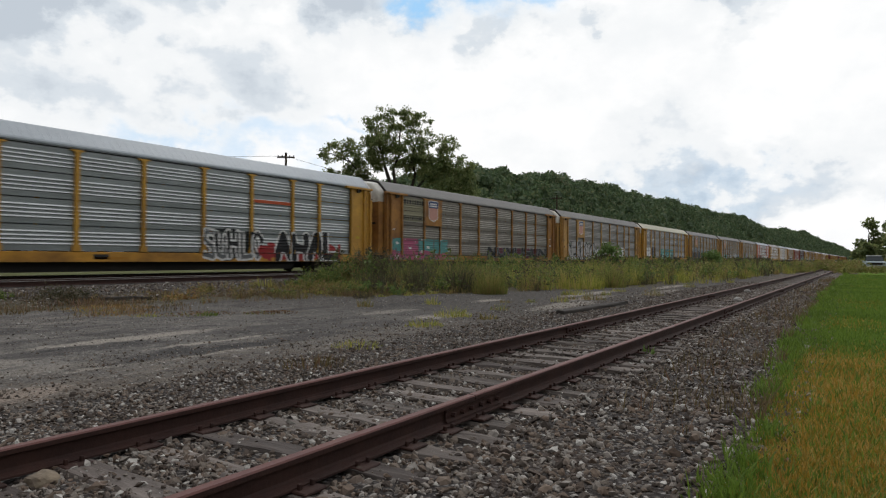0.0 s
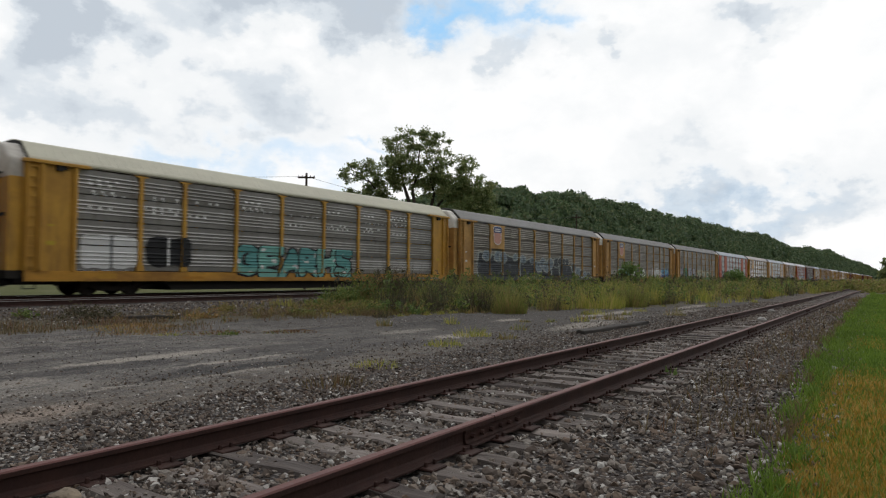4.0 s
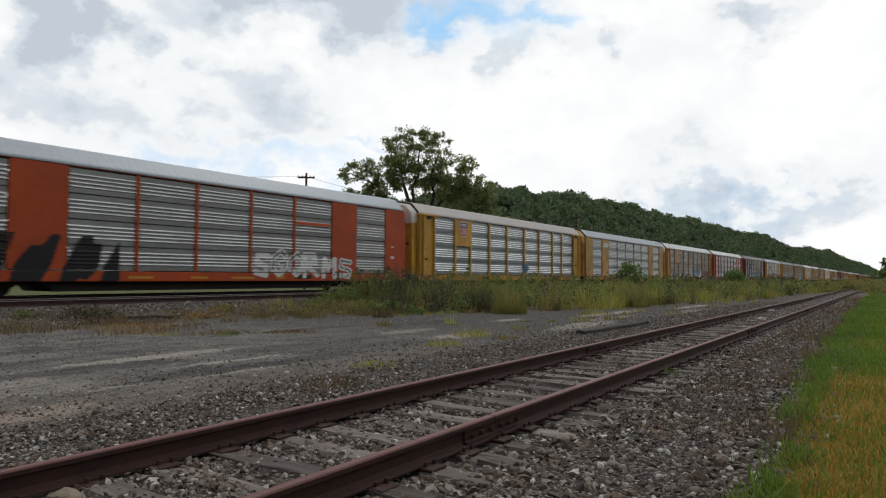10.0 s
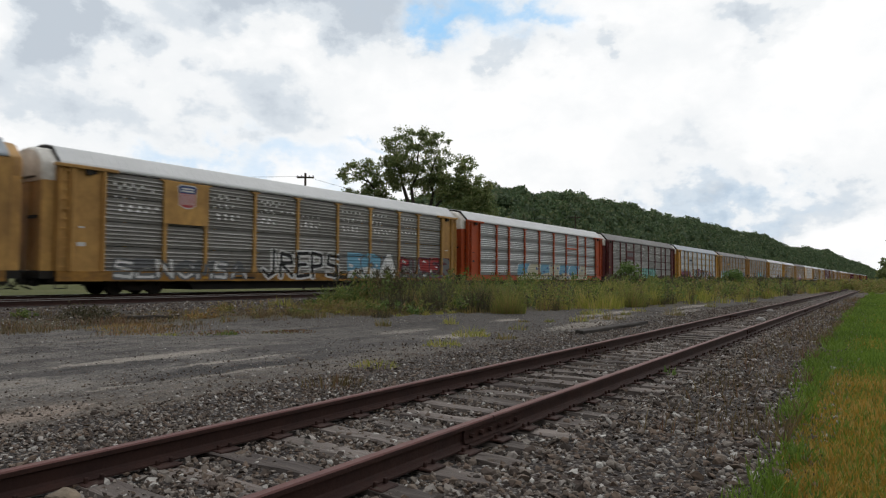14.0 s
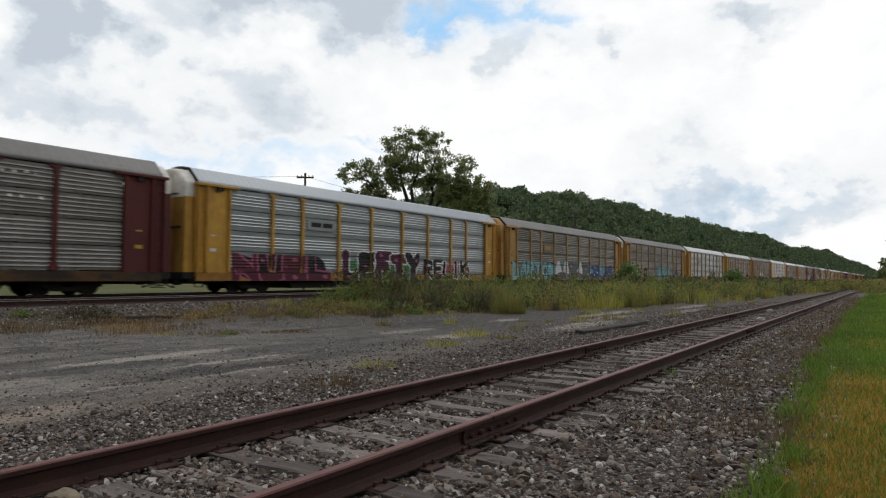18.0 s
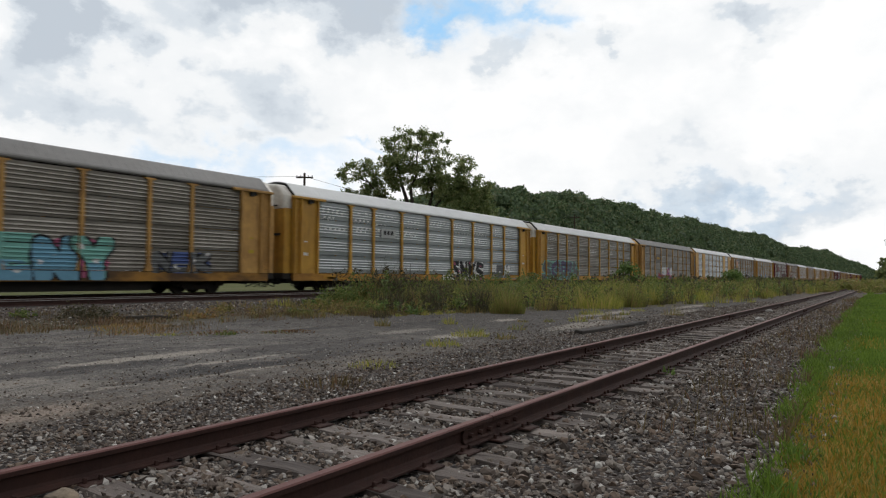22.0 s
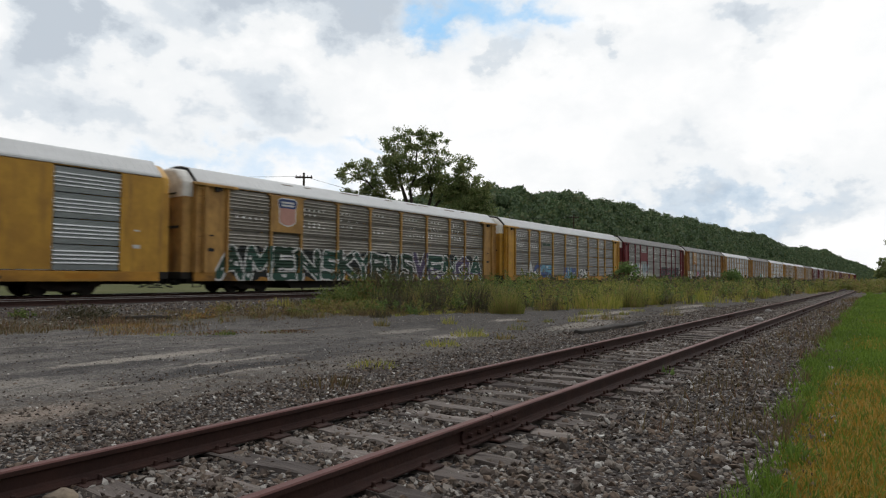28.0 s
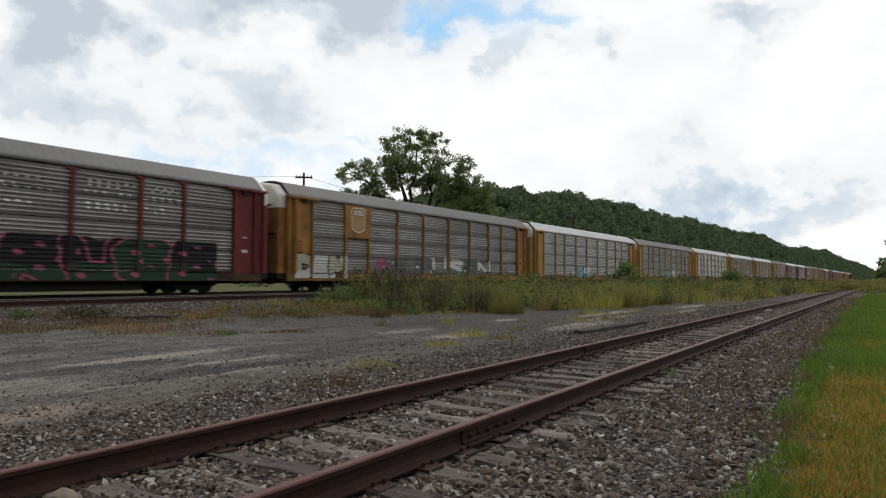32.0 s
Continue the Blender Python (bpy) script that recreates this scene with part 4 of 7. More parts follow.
    clumps("seeding_weeds", "dark brownish seeding weeds along the main line", y[dark], x[dark], h[dark] * 1.15, cr[dark] * 0.8, 40, M["weeddark"], 34, 0.009, 0.3)
    x, y = places(300, 11, 30, 0.8)
    ok = value_noise(x, y, 0.45, 41) > np.interp(y, [11, 17, 23], [0.34, 0.2, -0.1])
    x, y = x[ok], y[ok]
    clumps("low_weeds", "low green and brown growth at the lot's edge", y, x, r.uniform(0.08, 0.3, len(x)), r.uniform(0.25, 0.6, len(x)), 26, M["olive"], 37, 0.012, 0.9)
    x, y = places(80, 6.5, 19, 1.0)
    clumps("dry_weeds", "low orange-brown dry growth at the lot's edge", y, np.minimum(x, -14.6), r.uniform(0.06, 0.26, len(x)), r.uniform(0.3, 0.7, len(x)), 40, M["drygrass"], 39, 0.011, 0.9)
    x, y = places(420, 20, 120, 1.6, 0.6)
    lobes = [(a, b, float(ground_z(a, b)) + q * 0.75, q * 0.55, q * 0.6, q * 0.7) for a, b, q in zip(x, y, r.uniform(0.25, 0.75, len(x)) * (0.6 + 0.5 * smooth_step(18, 26, y)))]
    v, fc = leaf_cloud(lobes, 620, 0.055, 91, 0.1)
    thing("leafy_weeds", "leafy green weeds among the grasses", "weeds", data=bulk("leafy_weeds", v, fc, M["leafy"]), kind="stuff")
    # branching stems with small leaves and seed heads, standing above the grasses
    def stems(name, label, x, y, h, mat, seed, leaf=0.035):
        q = np.random.RandomState(seed)
        n, per = len(x), 34
        lean = q.normal(0, 0.12, (n, 2))
        t = q.uniform(0.12, 1.05, (n, per)) ** 0.8
        side = q.normal(0, 1, (n, per, 2)) * (0.16 * (1.15 - t) * h[:, None] + 0.02)[:, :, None]
        z0 = ground_z(x, y)
        P = np.stack([x[:, None] + lean[:, :1] * t * h[:, None] + side[:, :, 0], y[:, None] + lean[:, 1:] * t * h[:, None] + side[:, :, 1], z0[:, None] + t * h[:, None]], 2).reshape(-1, 3)
        u, w = q.normal(size=P.shape), q.normal(size=P.shape)
        s = (leaf * q.uniform(0.5, 1.5, len(P)) * (1 + P[:, 1] / 60))[:, None]
        V = np.stack([P - u * s * 0.3, P + w * s, P + u * s * 0.3], 1).reshape(-1, 3)
        F = np.arange(len(V)).reshape(-1, 3)
        a = np.stack([x, y, z0 - 0.02], 1)
        b = np.stack([x + lean[:, 0] * h, y + lean[:, 1] * h, z0 + h], 1)
        d = np.stack([0.8 * np.ones(n), 0.5 * np.ones(n), 0 * x], 1) * (0.006 + y / 9000)[:, None]
        V2 = np.stack([a - d, a + d, b], 1).reshape(-1, 3)
        thing(name, label, "weeds", data=bulk(name, np.concatenate([V, V2]), np.concatenate([F, len(V) + np.arange(len(V2)).reshape(-1, 3)]), mat), kind="stuff")

    for nm, lab, cnt, mt, sd, lo, hi in (("branching_weeds", "tall branching olive weeds before the train", 900, M["stalk"], 101, 0.45, 1.25), ("seed_stalks", "dark brown seed stalks among the weeds", 420, M["weeddark"], 102, 0.5, 1.3),
                                         ("green_weeds", "bright green leafy stems among the weeds", 620, M["shrub"], 103, 0.3, 1.0)):
        x, y = places(cnt, 18, 120, 1.7, 0.3)
        f = value_noise(x, y, 0.3, sd)
        h = r.uniform(lo, hi, cnt) * (0.35 + 0.65 * smooth_step(18, 24, y)) * (0.85 + 0.7 * f)
        ok = (f > -0.2) & (h > 0.15)
        stems(nm, lab, x[ok], y[ok], h[ok], mt, sd, 0.04)
    # a dark reddish-brown thicket at the foot of the main line
    n = 900
    y = 21 + 150 * r.uniform(0, 1, n) ** 1.5
    x = r.uniform(-20.2, -17.2, n)
    f = value_noise(x, y, 0.12, 108)
    for nm, lab, sel, mt, sd in (("brown_thicket", "dark reddish-brown seeding weeds beside the main line", f > 0.02, M["weeddark"], 108), ("green_thicket", "dark green leafy weeds beside the main line", f <= 0.02, M["leafy"], 109)):
        stems(nm, lab, x[sel], y[sel], r.uniform(0.7, 1.45, sel.sum()), mt, sd, 0.055)
    x, y = r.uniform(-17.6, -14.6, 90), 9.5 + 9.5 * r.uniform(0, 1, 90) ** 0.6
    stems("edge_weeds", "thin olive and brown weeds at the ballast foot", x, y, r.uniform(0.1, 0.5, 90), M["olive"], 104, 0.03)
    # growth that swallows the end of the siding
    n = 200
    x, y = r.uniform(-8, 3.5, n), r.uniform(72, 128, n)
    ok = (np.abs(x - SIDING_X) > 1.3) | (y > 90)
    clumps_h = r.uniform(0.3, 1.1, n) * (0.6 + 0.5 * smooth_step(80, 100, y))
    stems("siding_end_weeds", "rank weeds closing the end of the siding", np.repeat(x[ok], 7) + r.normal(0, 0.5, 7 * ok.sum()), np.repeat(y[ok], 7) + r.normal(0, 0.7, 7 * ok.sum()), np.repeat(clumps_h[ok], 7) * r.uniform(0.5, 1.3, 7 * ok.sum()), M["stalk"], 105, 0.05)
    # dead stalks straggling over the ballast beside the mown strip
    n = 5200
    y = 5 + 50 * r.uniform(0, 1, n) ** 1.5
    x = lawn_edge(y) - 1.2 * r.uniform(0, 1, n) ** 2.2
    keep = value_noise(x, y, 1.1, 14) > -0.05
    x, y = x[keep], y[keep]
    blades("straggling_grass", "dead brown grass straggling over the ballast edge", "grass", np.stack([x, y], 1), r.uniform(0.04, 0.22, len(x)), r.uniform(0.004, 0.009, len(x)) * (1 + y / 12), M["drygrass"], 38, 0.8)
    # low dry grass at the lot's far side and in the siding
    n = 7000
    y, x = r.uniform(5, 20, n), r.uniform(-17.4, -13.6, n)
    g = value_noise(x, y, 0.5, 12)
    keep = g > 0.26
    x, y = x[keep], y[keep]
    blades("low_dry_grass", "low reddish dry grass at the edge of the lot", "grass", np.stack([x, y], 1), r.uniform(0.08, 0.3, len(x)), r.uniform(0.008, 0.016, len(x)), M["drygrass"], 35, 0.7)


grass()


def tuft(label, x, y, n, radius, height, mat, seed, width=0.016, name="weed_clump"):
    r = np.random.RandomState(seed)
    a, d = r.uniform(0, 6.28, n), radius * np.sqrt(r.uniform(0, 1, n))
    xy = np.stack([d * np.cos(a), d * np.sin(a)], 1)
    ob = blades(name, label, "weed", xy, height * r.uniform(0.3, 1.15, n) * (1.1 - 0.75 * (d / radius) ** 1.5), width * r.uniform(0.5, 1.2, n), mat, seed + 1, 0.6, np.zeros(n), kind="stuff", way=a)
    ob.matrix_basis = pose(x, y, float(ground_z(x, y)) - 0.01)
    return ob


tuft("small bright green weed beside the siding rail", -2.55, 9.3, 26, 0.09, 0.2, M["shrub"], 50, 0.05)
tuft("patch of low orange dry grass at the lot's edge", -15.3, 9.1, 800, 1.1, 0.13, M["tanpatch"], 61)
tuft("patch of low orange dry grass at the lot's edge", -14.1, 8.5, 600, 0.9, 0.09, M["tanpatch"], 62)
tuft("reddish creeping weed on the tarred lot", -12.6, 9.5, 500, 0.9, 0.06, M["redmat"], 63, 0.03)
tuft("reddish creeping weed on the tarred lot", -11.4, 10.6, 400, 0.7, 0.06, M["redmat"], 64, 0.03)
tuft("small green grass tuft on the lot", -12.0, 9.3, 130, 0.25, 0.14, M["leafy"], 65)
tuft("small green grass tuft on the lot", -13.0, 8.5, 110, 0.3, 0.09, M["weed"], 66)
tuft("thin olive weed standing on the lot", -10.9, 13.3, 90, 0.22, 0.34, M["olive"], 67)
tuft("thin olive weed standing on the lot", -7.6, 12.3, 170, 0.42, 0.28, M["weed"], 68)
tuft("thin olive weed standing on the lot", -7.0, 19.5, 120, 0.4, 0.4, M["olive"], 69)
tuft("thin olive weed standing on the lot", -6.3, 23.5, 120, 0.4, 0.4, M["olive"], 70)
tuft("thin olive weed standing on the lot", -8.6, 22.0, 120, 0.4, 0.35, M["weed"], 74)
tuft("grey-green weed clump at the lot's edge", -11.3, 20.8, 900, 0.62, 1.15, M["stalk"], 52)
tuft("dark seeding weeds rising before the train", -18.5, 22.8, 900, 0.6, 2.0, M["weeddark"], 53)
tuft("dark seeding weeds rising before the train", -18.9, 25.0, 700, 0.6, 1.7, M["weeddark"], 153)
tuft("dark seeding weeds rising before the train", -15.6, 22.6, 600, 0.9, 1.2, M["weeddark"], 54)
tuft("low tuft of green grass on the tarred lot", -6.9, 10.2, 160, 0.4, 0.18, M["weed"], 55)
tuft("low tuft of dry grass beside the siding", -5.6, 5.9, 160, 0.45, 0.16, M["drygrass"], 56)
tuft("low tuft of green grass beside the siding", -6.2, 7.4, 140, 0.4, 0.12, M["weed"], 57)
tuft("grey-green weed clump at the lot's edge", -13.2, 16.0, 140, 0.35, 0.35, M["weeddark"], 58)


for k, (x, y, h) in enumerate(((-14.9, 19.4, 1.25), (-15.4, 20.0, 1.35), (-14.4, 20.2, 1.15), (-15.9, 19.2, 1.1), (-14.7, 21.0, 1.3), (-16.4, 20.4, 1.2))):
    tuft("tall dark brown seeding weed", x, y, 260, 0.42, h, M["weeddark"], 320 + k, 0.014)


def bushy(label, x, y, w, h, mat, seed, leaf=0.035):
    """A low leafy clump of many small leaves on a few stems."""
    r = random.Random(seed)
    lobes = []
    for _ in range(16):
        a, d = r.uniform(0, 6.28), w * 0.5 * r.random() ** 0.7
        k = h * r.uniform(0.25, 0.45)
        lobes.append((d * math.cos(a), d * math.sin(a), max(k * 0.7, h * r.uniform(0.2, 0.7) * (1.15 - d / w)), k * 1.2, k * 1.2, k))
    v, f = leaf_cloud(lobes, 1500, leaf, seed, 0.1)
    return thing("weed_clump", label, "weed", pose(x, y, float(ground_z(x, y)) - 0.02), data=bulk("weed_clump", v, f, mat), kind="stuff")


bushy("dark leafy weed clump on the ballast shoulder", -18.2, 9.4, 1.9, 0.5, M["weeddark"], 51)
bushy("dark leafy weed clump on the ballast shoulder", -19.0, 8.2, 0.7, 0.25, M["leafy"], 251)
for k, (bx, by, bw, bh, bm_) in enumerate(((-18.3, 14.0, 1.2, 0.35, "olive"), (-16.9, 12.2, 0.8, 0.25, "tanpatch"), (-16.2, 15.5, 1.0, 0.3, "leafy"), (-17.6, 18.5, 1.3, 0.45, "olive"), (-15.0, 18.0, 1.0, 0.4, "leafy"), (-18.6, 20.0, 1.6, 0.9, "leafy"),
                                         (-18.4, 23.5, 1.4, 1.0, "weeddark"), (-17.0, 24.5, 1.2, 0.8, "leafy"), (-15.5, 25.2, 1.0, 0.6, "weeddark"), (-18.8, 28.0, 1.5, 1.0, "weeddark"), (-13.0, 24.0, 0.9, 0.6, "leafy"))):
    bushy("leafy green and brown weed clump", bx, by, bw, bh, M[bm_], 270 + k, 0.04)
rw = random.Random(5)
for k in range(20):
    x, y = rw.uniform(-18.8, -12.5), rw.uniform(20.5, 27)
    tuft("tall rank weeds of mixed green and brown", x, y, 420, rw.uniform(0.5, 0.9), rw.uniform(0.9, 1.55), M[rw.choice(["stalk", "weeddark", "weeddark", "olive"])], 200 + k, 0.018)
for k in range(22):
    x, y = rw.uniform(-16.5, -9.6), rw.uniform(26, 46)
    tuft("tall yellow-green weeds at the lot's far edge", x, y, 380, rw.uniform(0.6, 1.1), rw.uniform(0.7, 1.2), M[rw.choice(["weed", "weed", "stalk"])], 230 + k, 0.026)
for k in range(14):
    x, y = rw.uniform(-10.0, -6.2), rw.uniform(12, 40)
    tuft("thin straggling weed on the worn lot", x, y, 60, rw.uniform(0.15, 0.35), rw.uniform(0.12, 0.4), M[rw.choice(["weed", "olive", "stalk"])], 260 + k, 0.018)


def limb(g, a, b, r0, r1, seed, bend=0.12):
    r = random.Random(seed)
    a, b = Vector(a), Vector(b)
    L = (b - a).length
    pts = [a.lerp(b, k / 5) + Vector((r.uniform(-1, 1), r.uniform(-1, 1), r.uniform(-0.5, 0.5))) * L * bend * (0 if k in (0, 5) else 1) * 0.5 for k in range(6)]
    g.tube(pts, [r0 + (r1 - r0) * k / 5 for k in range(6)], 7)


def big_tree():
    """The broad open tree behind the train; its crown faces the yard across the view."""
    root = thing("broadleaf_tree", "tall dark green broadleaf tree with open spreading crown", "tree", pose(-44.5, 59.8, -0.2, 0, 0, 34))
    # across x (to the right of the view), up z
    crown = [(-2.2, 0, 16.4, 2.3, 2.6, 1.7), (0.2, 0.4, 17.1, 2.0, 2.2, 1.3), (2.2, 0, 15.9, 2.3, 2.6, 1.8), (-0.6, -0.4, 14.6, 3.3, 3.2, 1.7), (3.6, 0.3, 13.6, 2.8, 3.0, 2.2),
             (5.4, 0, 13.0, 1.9, 2.4, 2.2), (6.6, 0.2, 11.0, 2.0, 2.4, 2.1), (3.5, 0, 11.6, 2.3, 3.0, 1.9), (5.0, 0, 9.4, 3.4, 3.0, 2.0), (-2.8, 0, 12.6, 1.3, 1.5, 1.2),
             (-6.2, 0, 14.0, 1.8, 2.0, 1.1), (-7.6, 0, 13.0, 1.3, 1.6, 0.9), (-5.0, 0, 12.4, 1.3, 1.6, 1.1), (-5.6, 0, 10.6, 1.6, 1.8, 1.3), (-3.6, 0, 9.9, 1.7, 1.8, 1.1),
             (-6.4, 0, 8.4, 1.4, 1.6, 1.0), (7.6, 0, 8.8, 2.2, 2.6, 2.6), (4.0, 0, 6.8, 4.5, 3.2, 2.2),
             (-3.2, 0, 13.6, 1.5, 1.8, 1.5), (-1.5, 0, 12.2, 1.6, 1.8, 1.2), (0.8, 0, 11.4, 1.5, 1.6, 1.0), (-4.4, 0, 11.2, 1.3, 1.6, 1.2), (1.2, 0.3, 13.4, 2.6, 2.6, 1.6), (4.2, 0.2, 11.4, 2.6, 2.8, 1.8), (7.4, 0, 10.6, 1.6, 2.0, 1.6), (-1.8, 0, 14.0, 2.0, 2.2, 1.5), (9.6, 0, 6.4, 1.8, 2.4, 2.0), (-7.2, 0, 10.8, 0.9, 1.2, 0.8)]
    r = random.Random(8)
    small = []
    for c in crown:
        for _ in range(int(9 * (c[3] * c[5]) ** 0.75) + 6):
            d = Vector((r.gauss(0, 1), r.gauss(0, 1), r.gauss(0, 1))).normalized() * r.uniform(0.45, 1.08)
            k = r.uniform(0.38, 0.72)
            small.append((c[0] + d.x * c[3], c[1] + d.y * c[4], c[2] + d.z * c[5], k, k, k * 0.75))
    v, f = leaf_cloud(small, 225, 0.125, 4, 0.15)
    part("crown", bulk("crown", v, f, M["leaf"]), root, "open crown of dark green leaves with sky gaps")
    g = Geo()
    limb(g, (-1.0, 0, -0.2), (-0.6, 0, 9.0), 0.42, 0.28, 1, 0.05)
    limb(g, (1.2, 0, -0.2), (1.0, 0, 8.2), 0.36, 0.24, 2, 0.05)
    part("trunk", g.mesh("trunk", M["bark"], True), root, "two slender grey-brown stems")
    g = Geo()
    for k, (a, b, r0) in enumerate([((-0.6, 0, 8.6), (-2.4, 0, 16.0), 0.26), ((-0.6, 0, 8.4), (0.4, 0.3, 16.6), 0.24), ((-0.7, 0, 6.5), (-5.6, 0, 12.6), 0.2), ((-0.8, 0, 5.5), (-6.0, 0, 9.0), 0.16),
                                    ((1.0, 0, 8.0), (2.6, 0, 15.6), 0.22), ((1.0, 0, 7.8), (5.2, 0, 12.8), 0.2), ((1.1, 0, 6.0), (6.6, 0, 9.5), 0.2), ((-5.0, 0, 12.0), (-7.6, 0, 13.2), 0.1)]):
        g = Geo()
        limb(g, a, b, r0, 0.05, 30 + k)
        part("limb", g.mesh("limb", M["bark"], True), root)


big_tree()


def plain_tree(name, label, x, y, h, w, seed, mat, per=90, leaf=0.22, low=0.1):
    root = thing(name, label, "tree", pose(x, y, float(ground_z(x, y)) - 0.05))
    r = random.Random(seed)
    lobes = []
    for k in range(14):
        zz = r.uniform(low, 0.9)
        span = w / 2 * math.sin(math.pi * min(1, 0.15 + zz * 0.85)) ** 0.6 * 0.7
        a = r.uniform(0, 6.28)
        s = w * r.uniform(0.13, 0.22)
        lobes.append((span * math.cos(a) * r.random() ** 0.5, span * math.sin(a) * r.random() ** 0.5, zz * h, s, s, s * 0.8))
    v, f = leaf_cloud(lobes, per, leaf, seed)
    part("crown", bulk("crown", v, f, mat), root)
    g = Geo()
    limb(g, (0, 0, -0.1), (0, 0, h * 0.6), 0.03 * h, 0.012 * h, seed, 0.05)
    for k in range(4):
        limb(g, (0, 0, h * r.uniform(0.2, 0.5)), (r.uniform(-1, 1) * w * 0.3, r.uniform(-1, 1) * w * 0.3, h * r.uniform(0.6, 0.85)), 0.014 * h, 0.005 * h, seed + k)
    part("trunk", g.mesh("trunk", M["bark"]), root)
    return root


def shrub(x, y, h, w, seed, mat, label, leaf=0.07):
    return plain_tree("shrub", label, x, y, h, w, seed, mat, 420, leaf)


shrub(-19.2, 57.5, 2.3, 3.8, 71, M["shrub"], "bright green leafy shrub beside the main line", 0.11)
shrub(-17.5, 95.0, 2.4, 4.0, 73, M["shrub"], "green shrub among the weeds", 0.12)
for k, (x, y, h, w) in enumerate([(0.8, 176, 10.5, 7), (6.5, 188, 13, 10), (9.5, 178, 13, 10), (0.5, 158, 5.0, 5), (5.6, 152, 8.5, 8), (14.5, 186, 14, 11), (21, 175, 14, 11), (1.5, 205, 6.0, 6), (10.5, 150, 9, 8), (29, 182, 14, 11)]):
    plain_tree("roadside_tree", "dense dark green tree at the far end of the siding", x, y, h, w, 80 + k, M["leaf"], 210, 0.3, 0.02)


def wooded_hill():
    """A long ridge covered in trees that runs away beside the railway."""
    r = np.random.RandomState(5)
    crest = lambda y: -165 + (y - 260) * 70 / 1720
    def height(x, y):
        top = np.interp(y, [150, 230, 281, 366, 498, 641, 780, 832, 860, 925, 1000, 1080, 1150, 1260, 1400, 1560, 1640, 1800, 2339, 2763], [0, 30, 39.5, 47, 48.5, 49, 49, 43, 49, 54, 50, 44, 42, 47, 50, 50, 55, 46, 42, 34])
        c = crest(y)
        top = top * (1 + 0.035 * np.sin(y / 19.0 + x / 23.0) * np.sin(y / 47.0 + 1.1) + 0.03 * np.sin(y / 8.3 + 2.0 * np.sin(x / 17.0)))
        return top * np.where(x > c, smooth_step(c + 62, c - 8, x), smooth_step(c - 200, c, x))
    xs, ys = np.linspace(-400, -45, 60), np.concatenate([np.linspace(140, 900, 70), np.linspace(920, 2700, 60)])
    X, Y = np.meshgrid(xs, ys)
    Z = height(X, Y) - 0.6
    v = np.stack([X.ravel(), Y.ravel(), Z.ravel()], 1)
    nx, ny = len(xs), len(ys)
    i = (np.arange(ny - 1)[:, None] * nx + np.arange(nx - 1)[None, :]).ravel()
    soil = shader("forest_floor", (0.03, 0.038, 0.018), 0.9, 0, 0.3, 0.3, 0.0, None, 0.05)
    thing("hill", "long low hill behind the railway", "hill", data=bulk("hill", v, np.stack([i, i + 1, i + nx + 1, i + nx], 1), soil), kind="structure")
    bm = bmesh.new()
    bmesh.ops.create_icosphere(bm, subdivisions=1, radius=0.8)
    core = np.array([q.co[:] for q in bm.verts])
    core_f = np.array([[q.index for q in f.verts] for f in bm.faces])
    bm.free()
    shapes = []
    for _ in range(9):
        bumps = r.normal(size=(7, 3))
        bumps /= np.linalg.norm(bumps, axis=1)[:, None]
        d = r.normal(size=(72, 3))
        d /= np.linalg.norm(d, axis=1)[:, None]
        d = d * (0.8 + 0.22 * np.max(d @ bumps.T, axis=1) ** 3)[:, None]
        u, w = r.normal(size=(72, 3)) * 0.13, r.normal(size=(72, 3)) * 0.13
        shapes.append(np.concatenate([core * (1 + 0.15 * r.uniform(-1, 1, (len(core), 1))), np.stack([d - u, d + w, d + u, d - w], 1).reshape(-1, 3)]))
    q4 = len(core) + np.arange(72)[:, None] * 4
    faces = np.concatenate([core_f, q4 + np.array([0, 1, 2]), q4 + np.array([0, 2, 3])])
    base = shapes[0]
    n = 8200
    y = 150 + 2400 * r.uniform(0, 1, n) ** 1.9
    x = crest(y) + r.uniform(-22, 60, n)
    s = r.uniform(2.0, 3.5, n) * (1 + y / 2600) * np.where(r.uniform(0, 1, n) < 0.05, 1.35, 1.0)
    z = height(x, y) + s * 0.65
    keep = height(x, y) > 0.2
    x, y, z, s = x[keep], y[keep], z[keep], s[keep]
    n = len(x)
    S = np.array(shapes)[r.randint(0, 9, n)] * np.stack([s, s, s * r.uniform(0.85, 1.35, n)], 1)[:, None, :]
    V = S + np.stack([x, y, z], 1)[:, None, :]
    F = (faces[None] + (np.arange(n) * len(base))[:, None, None]).reshape(-1, 3)
    thing("hill_woods", "dense dark green woods covering the hill", "woods", data=bulk("hill_woods", V.reshape(-1, 3), F, M["hill"]), kind="stuff")


wooded_hill()


def unseen_tree_belt():
    """Unseen woods added beyond the grass, east and south, to darken the cars' reflections."""
    r = np.random.RandomState(45)
    lobes = []
    for y in np.arange(-150, 145, 5.5):
        for k in range(3):
            lobes.append((40 + r.uniform(-3, 7), y + r.uniform(-3, 3), 2.5 + 5.0 * k + r.uniform(-1, 1), 3.4, 3.4, 3.2))
    for x in np.arange(-75, 40, 5.5):
        for k in range(3):
            lobes.append((x, -75 + r.uniform(-4, 4), 2.5 + 5.0 * k + r.uniform(-1, 1), 3.4, 3.4, 3.2))
    v, f = leaf_cloud(lobes, 26, 0.75, 46, 0.3)
    thing("unseen_tree_belt", "unseen dark woods added to dim reflections in the car sides", "woods", data=bulk("unseen_tree_belt", v, f, M["leaf"]), kind="stuff")


unseen_tree_belt()


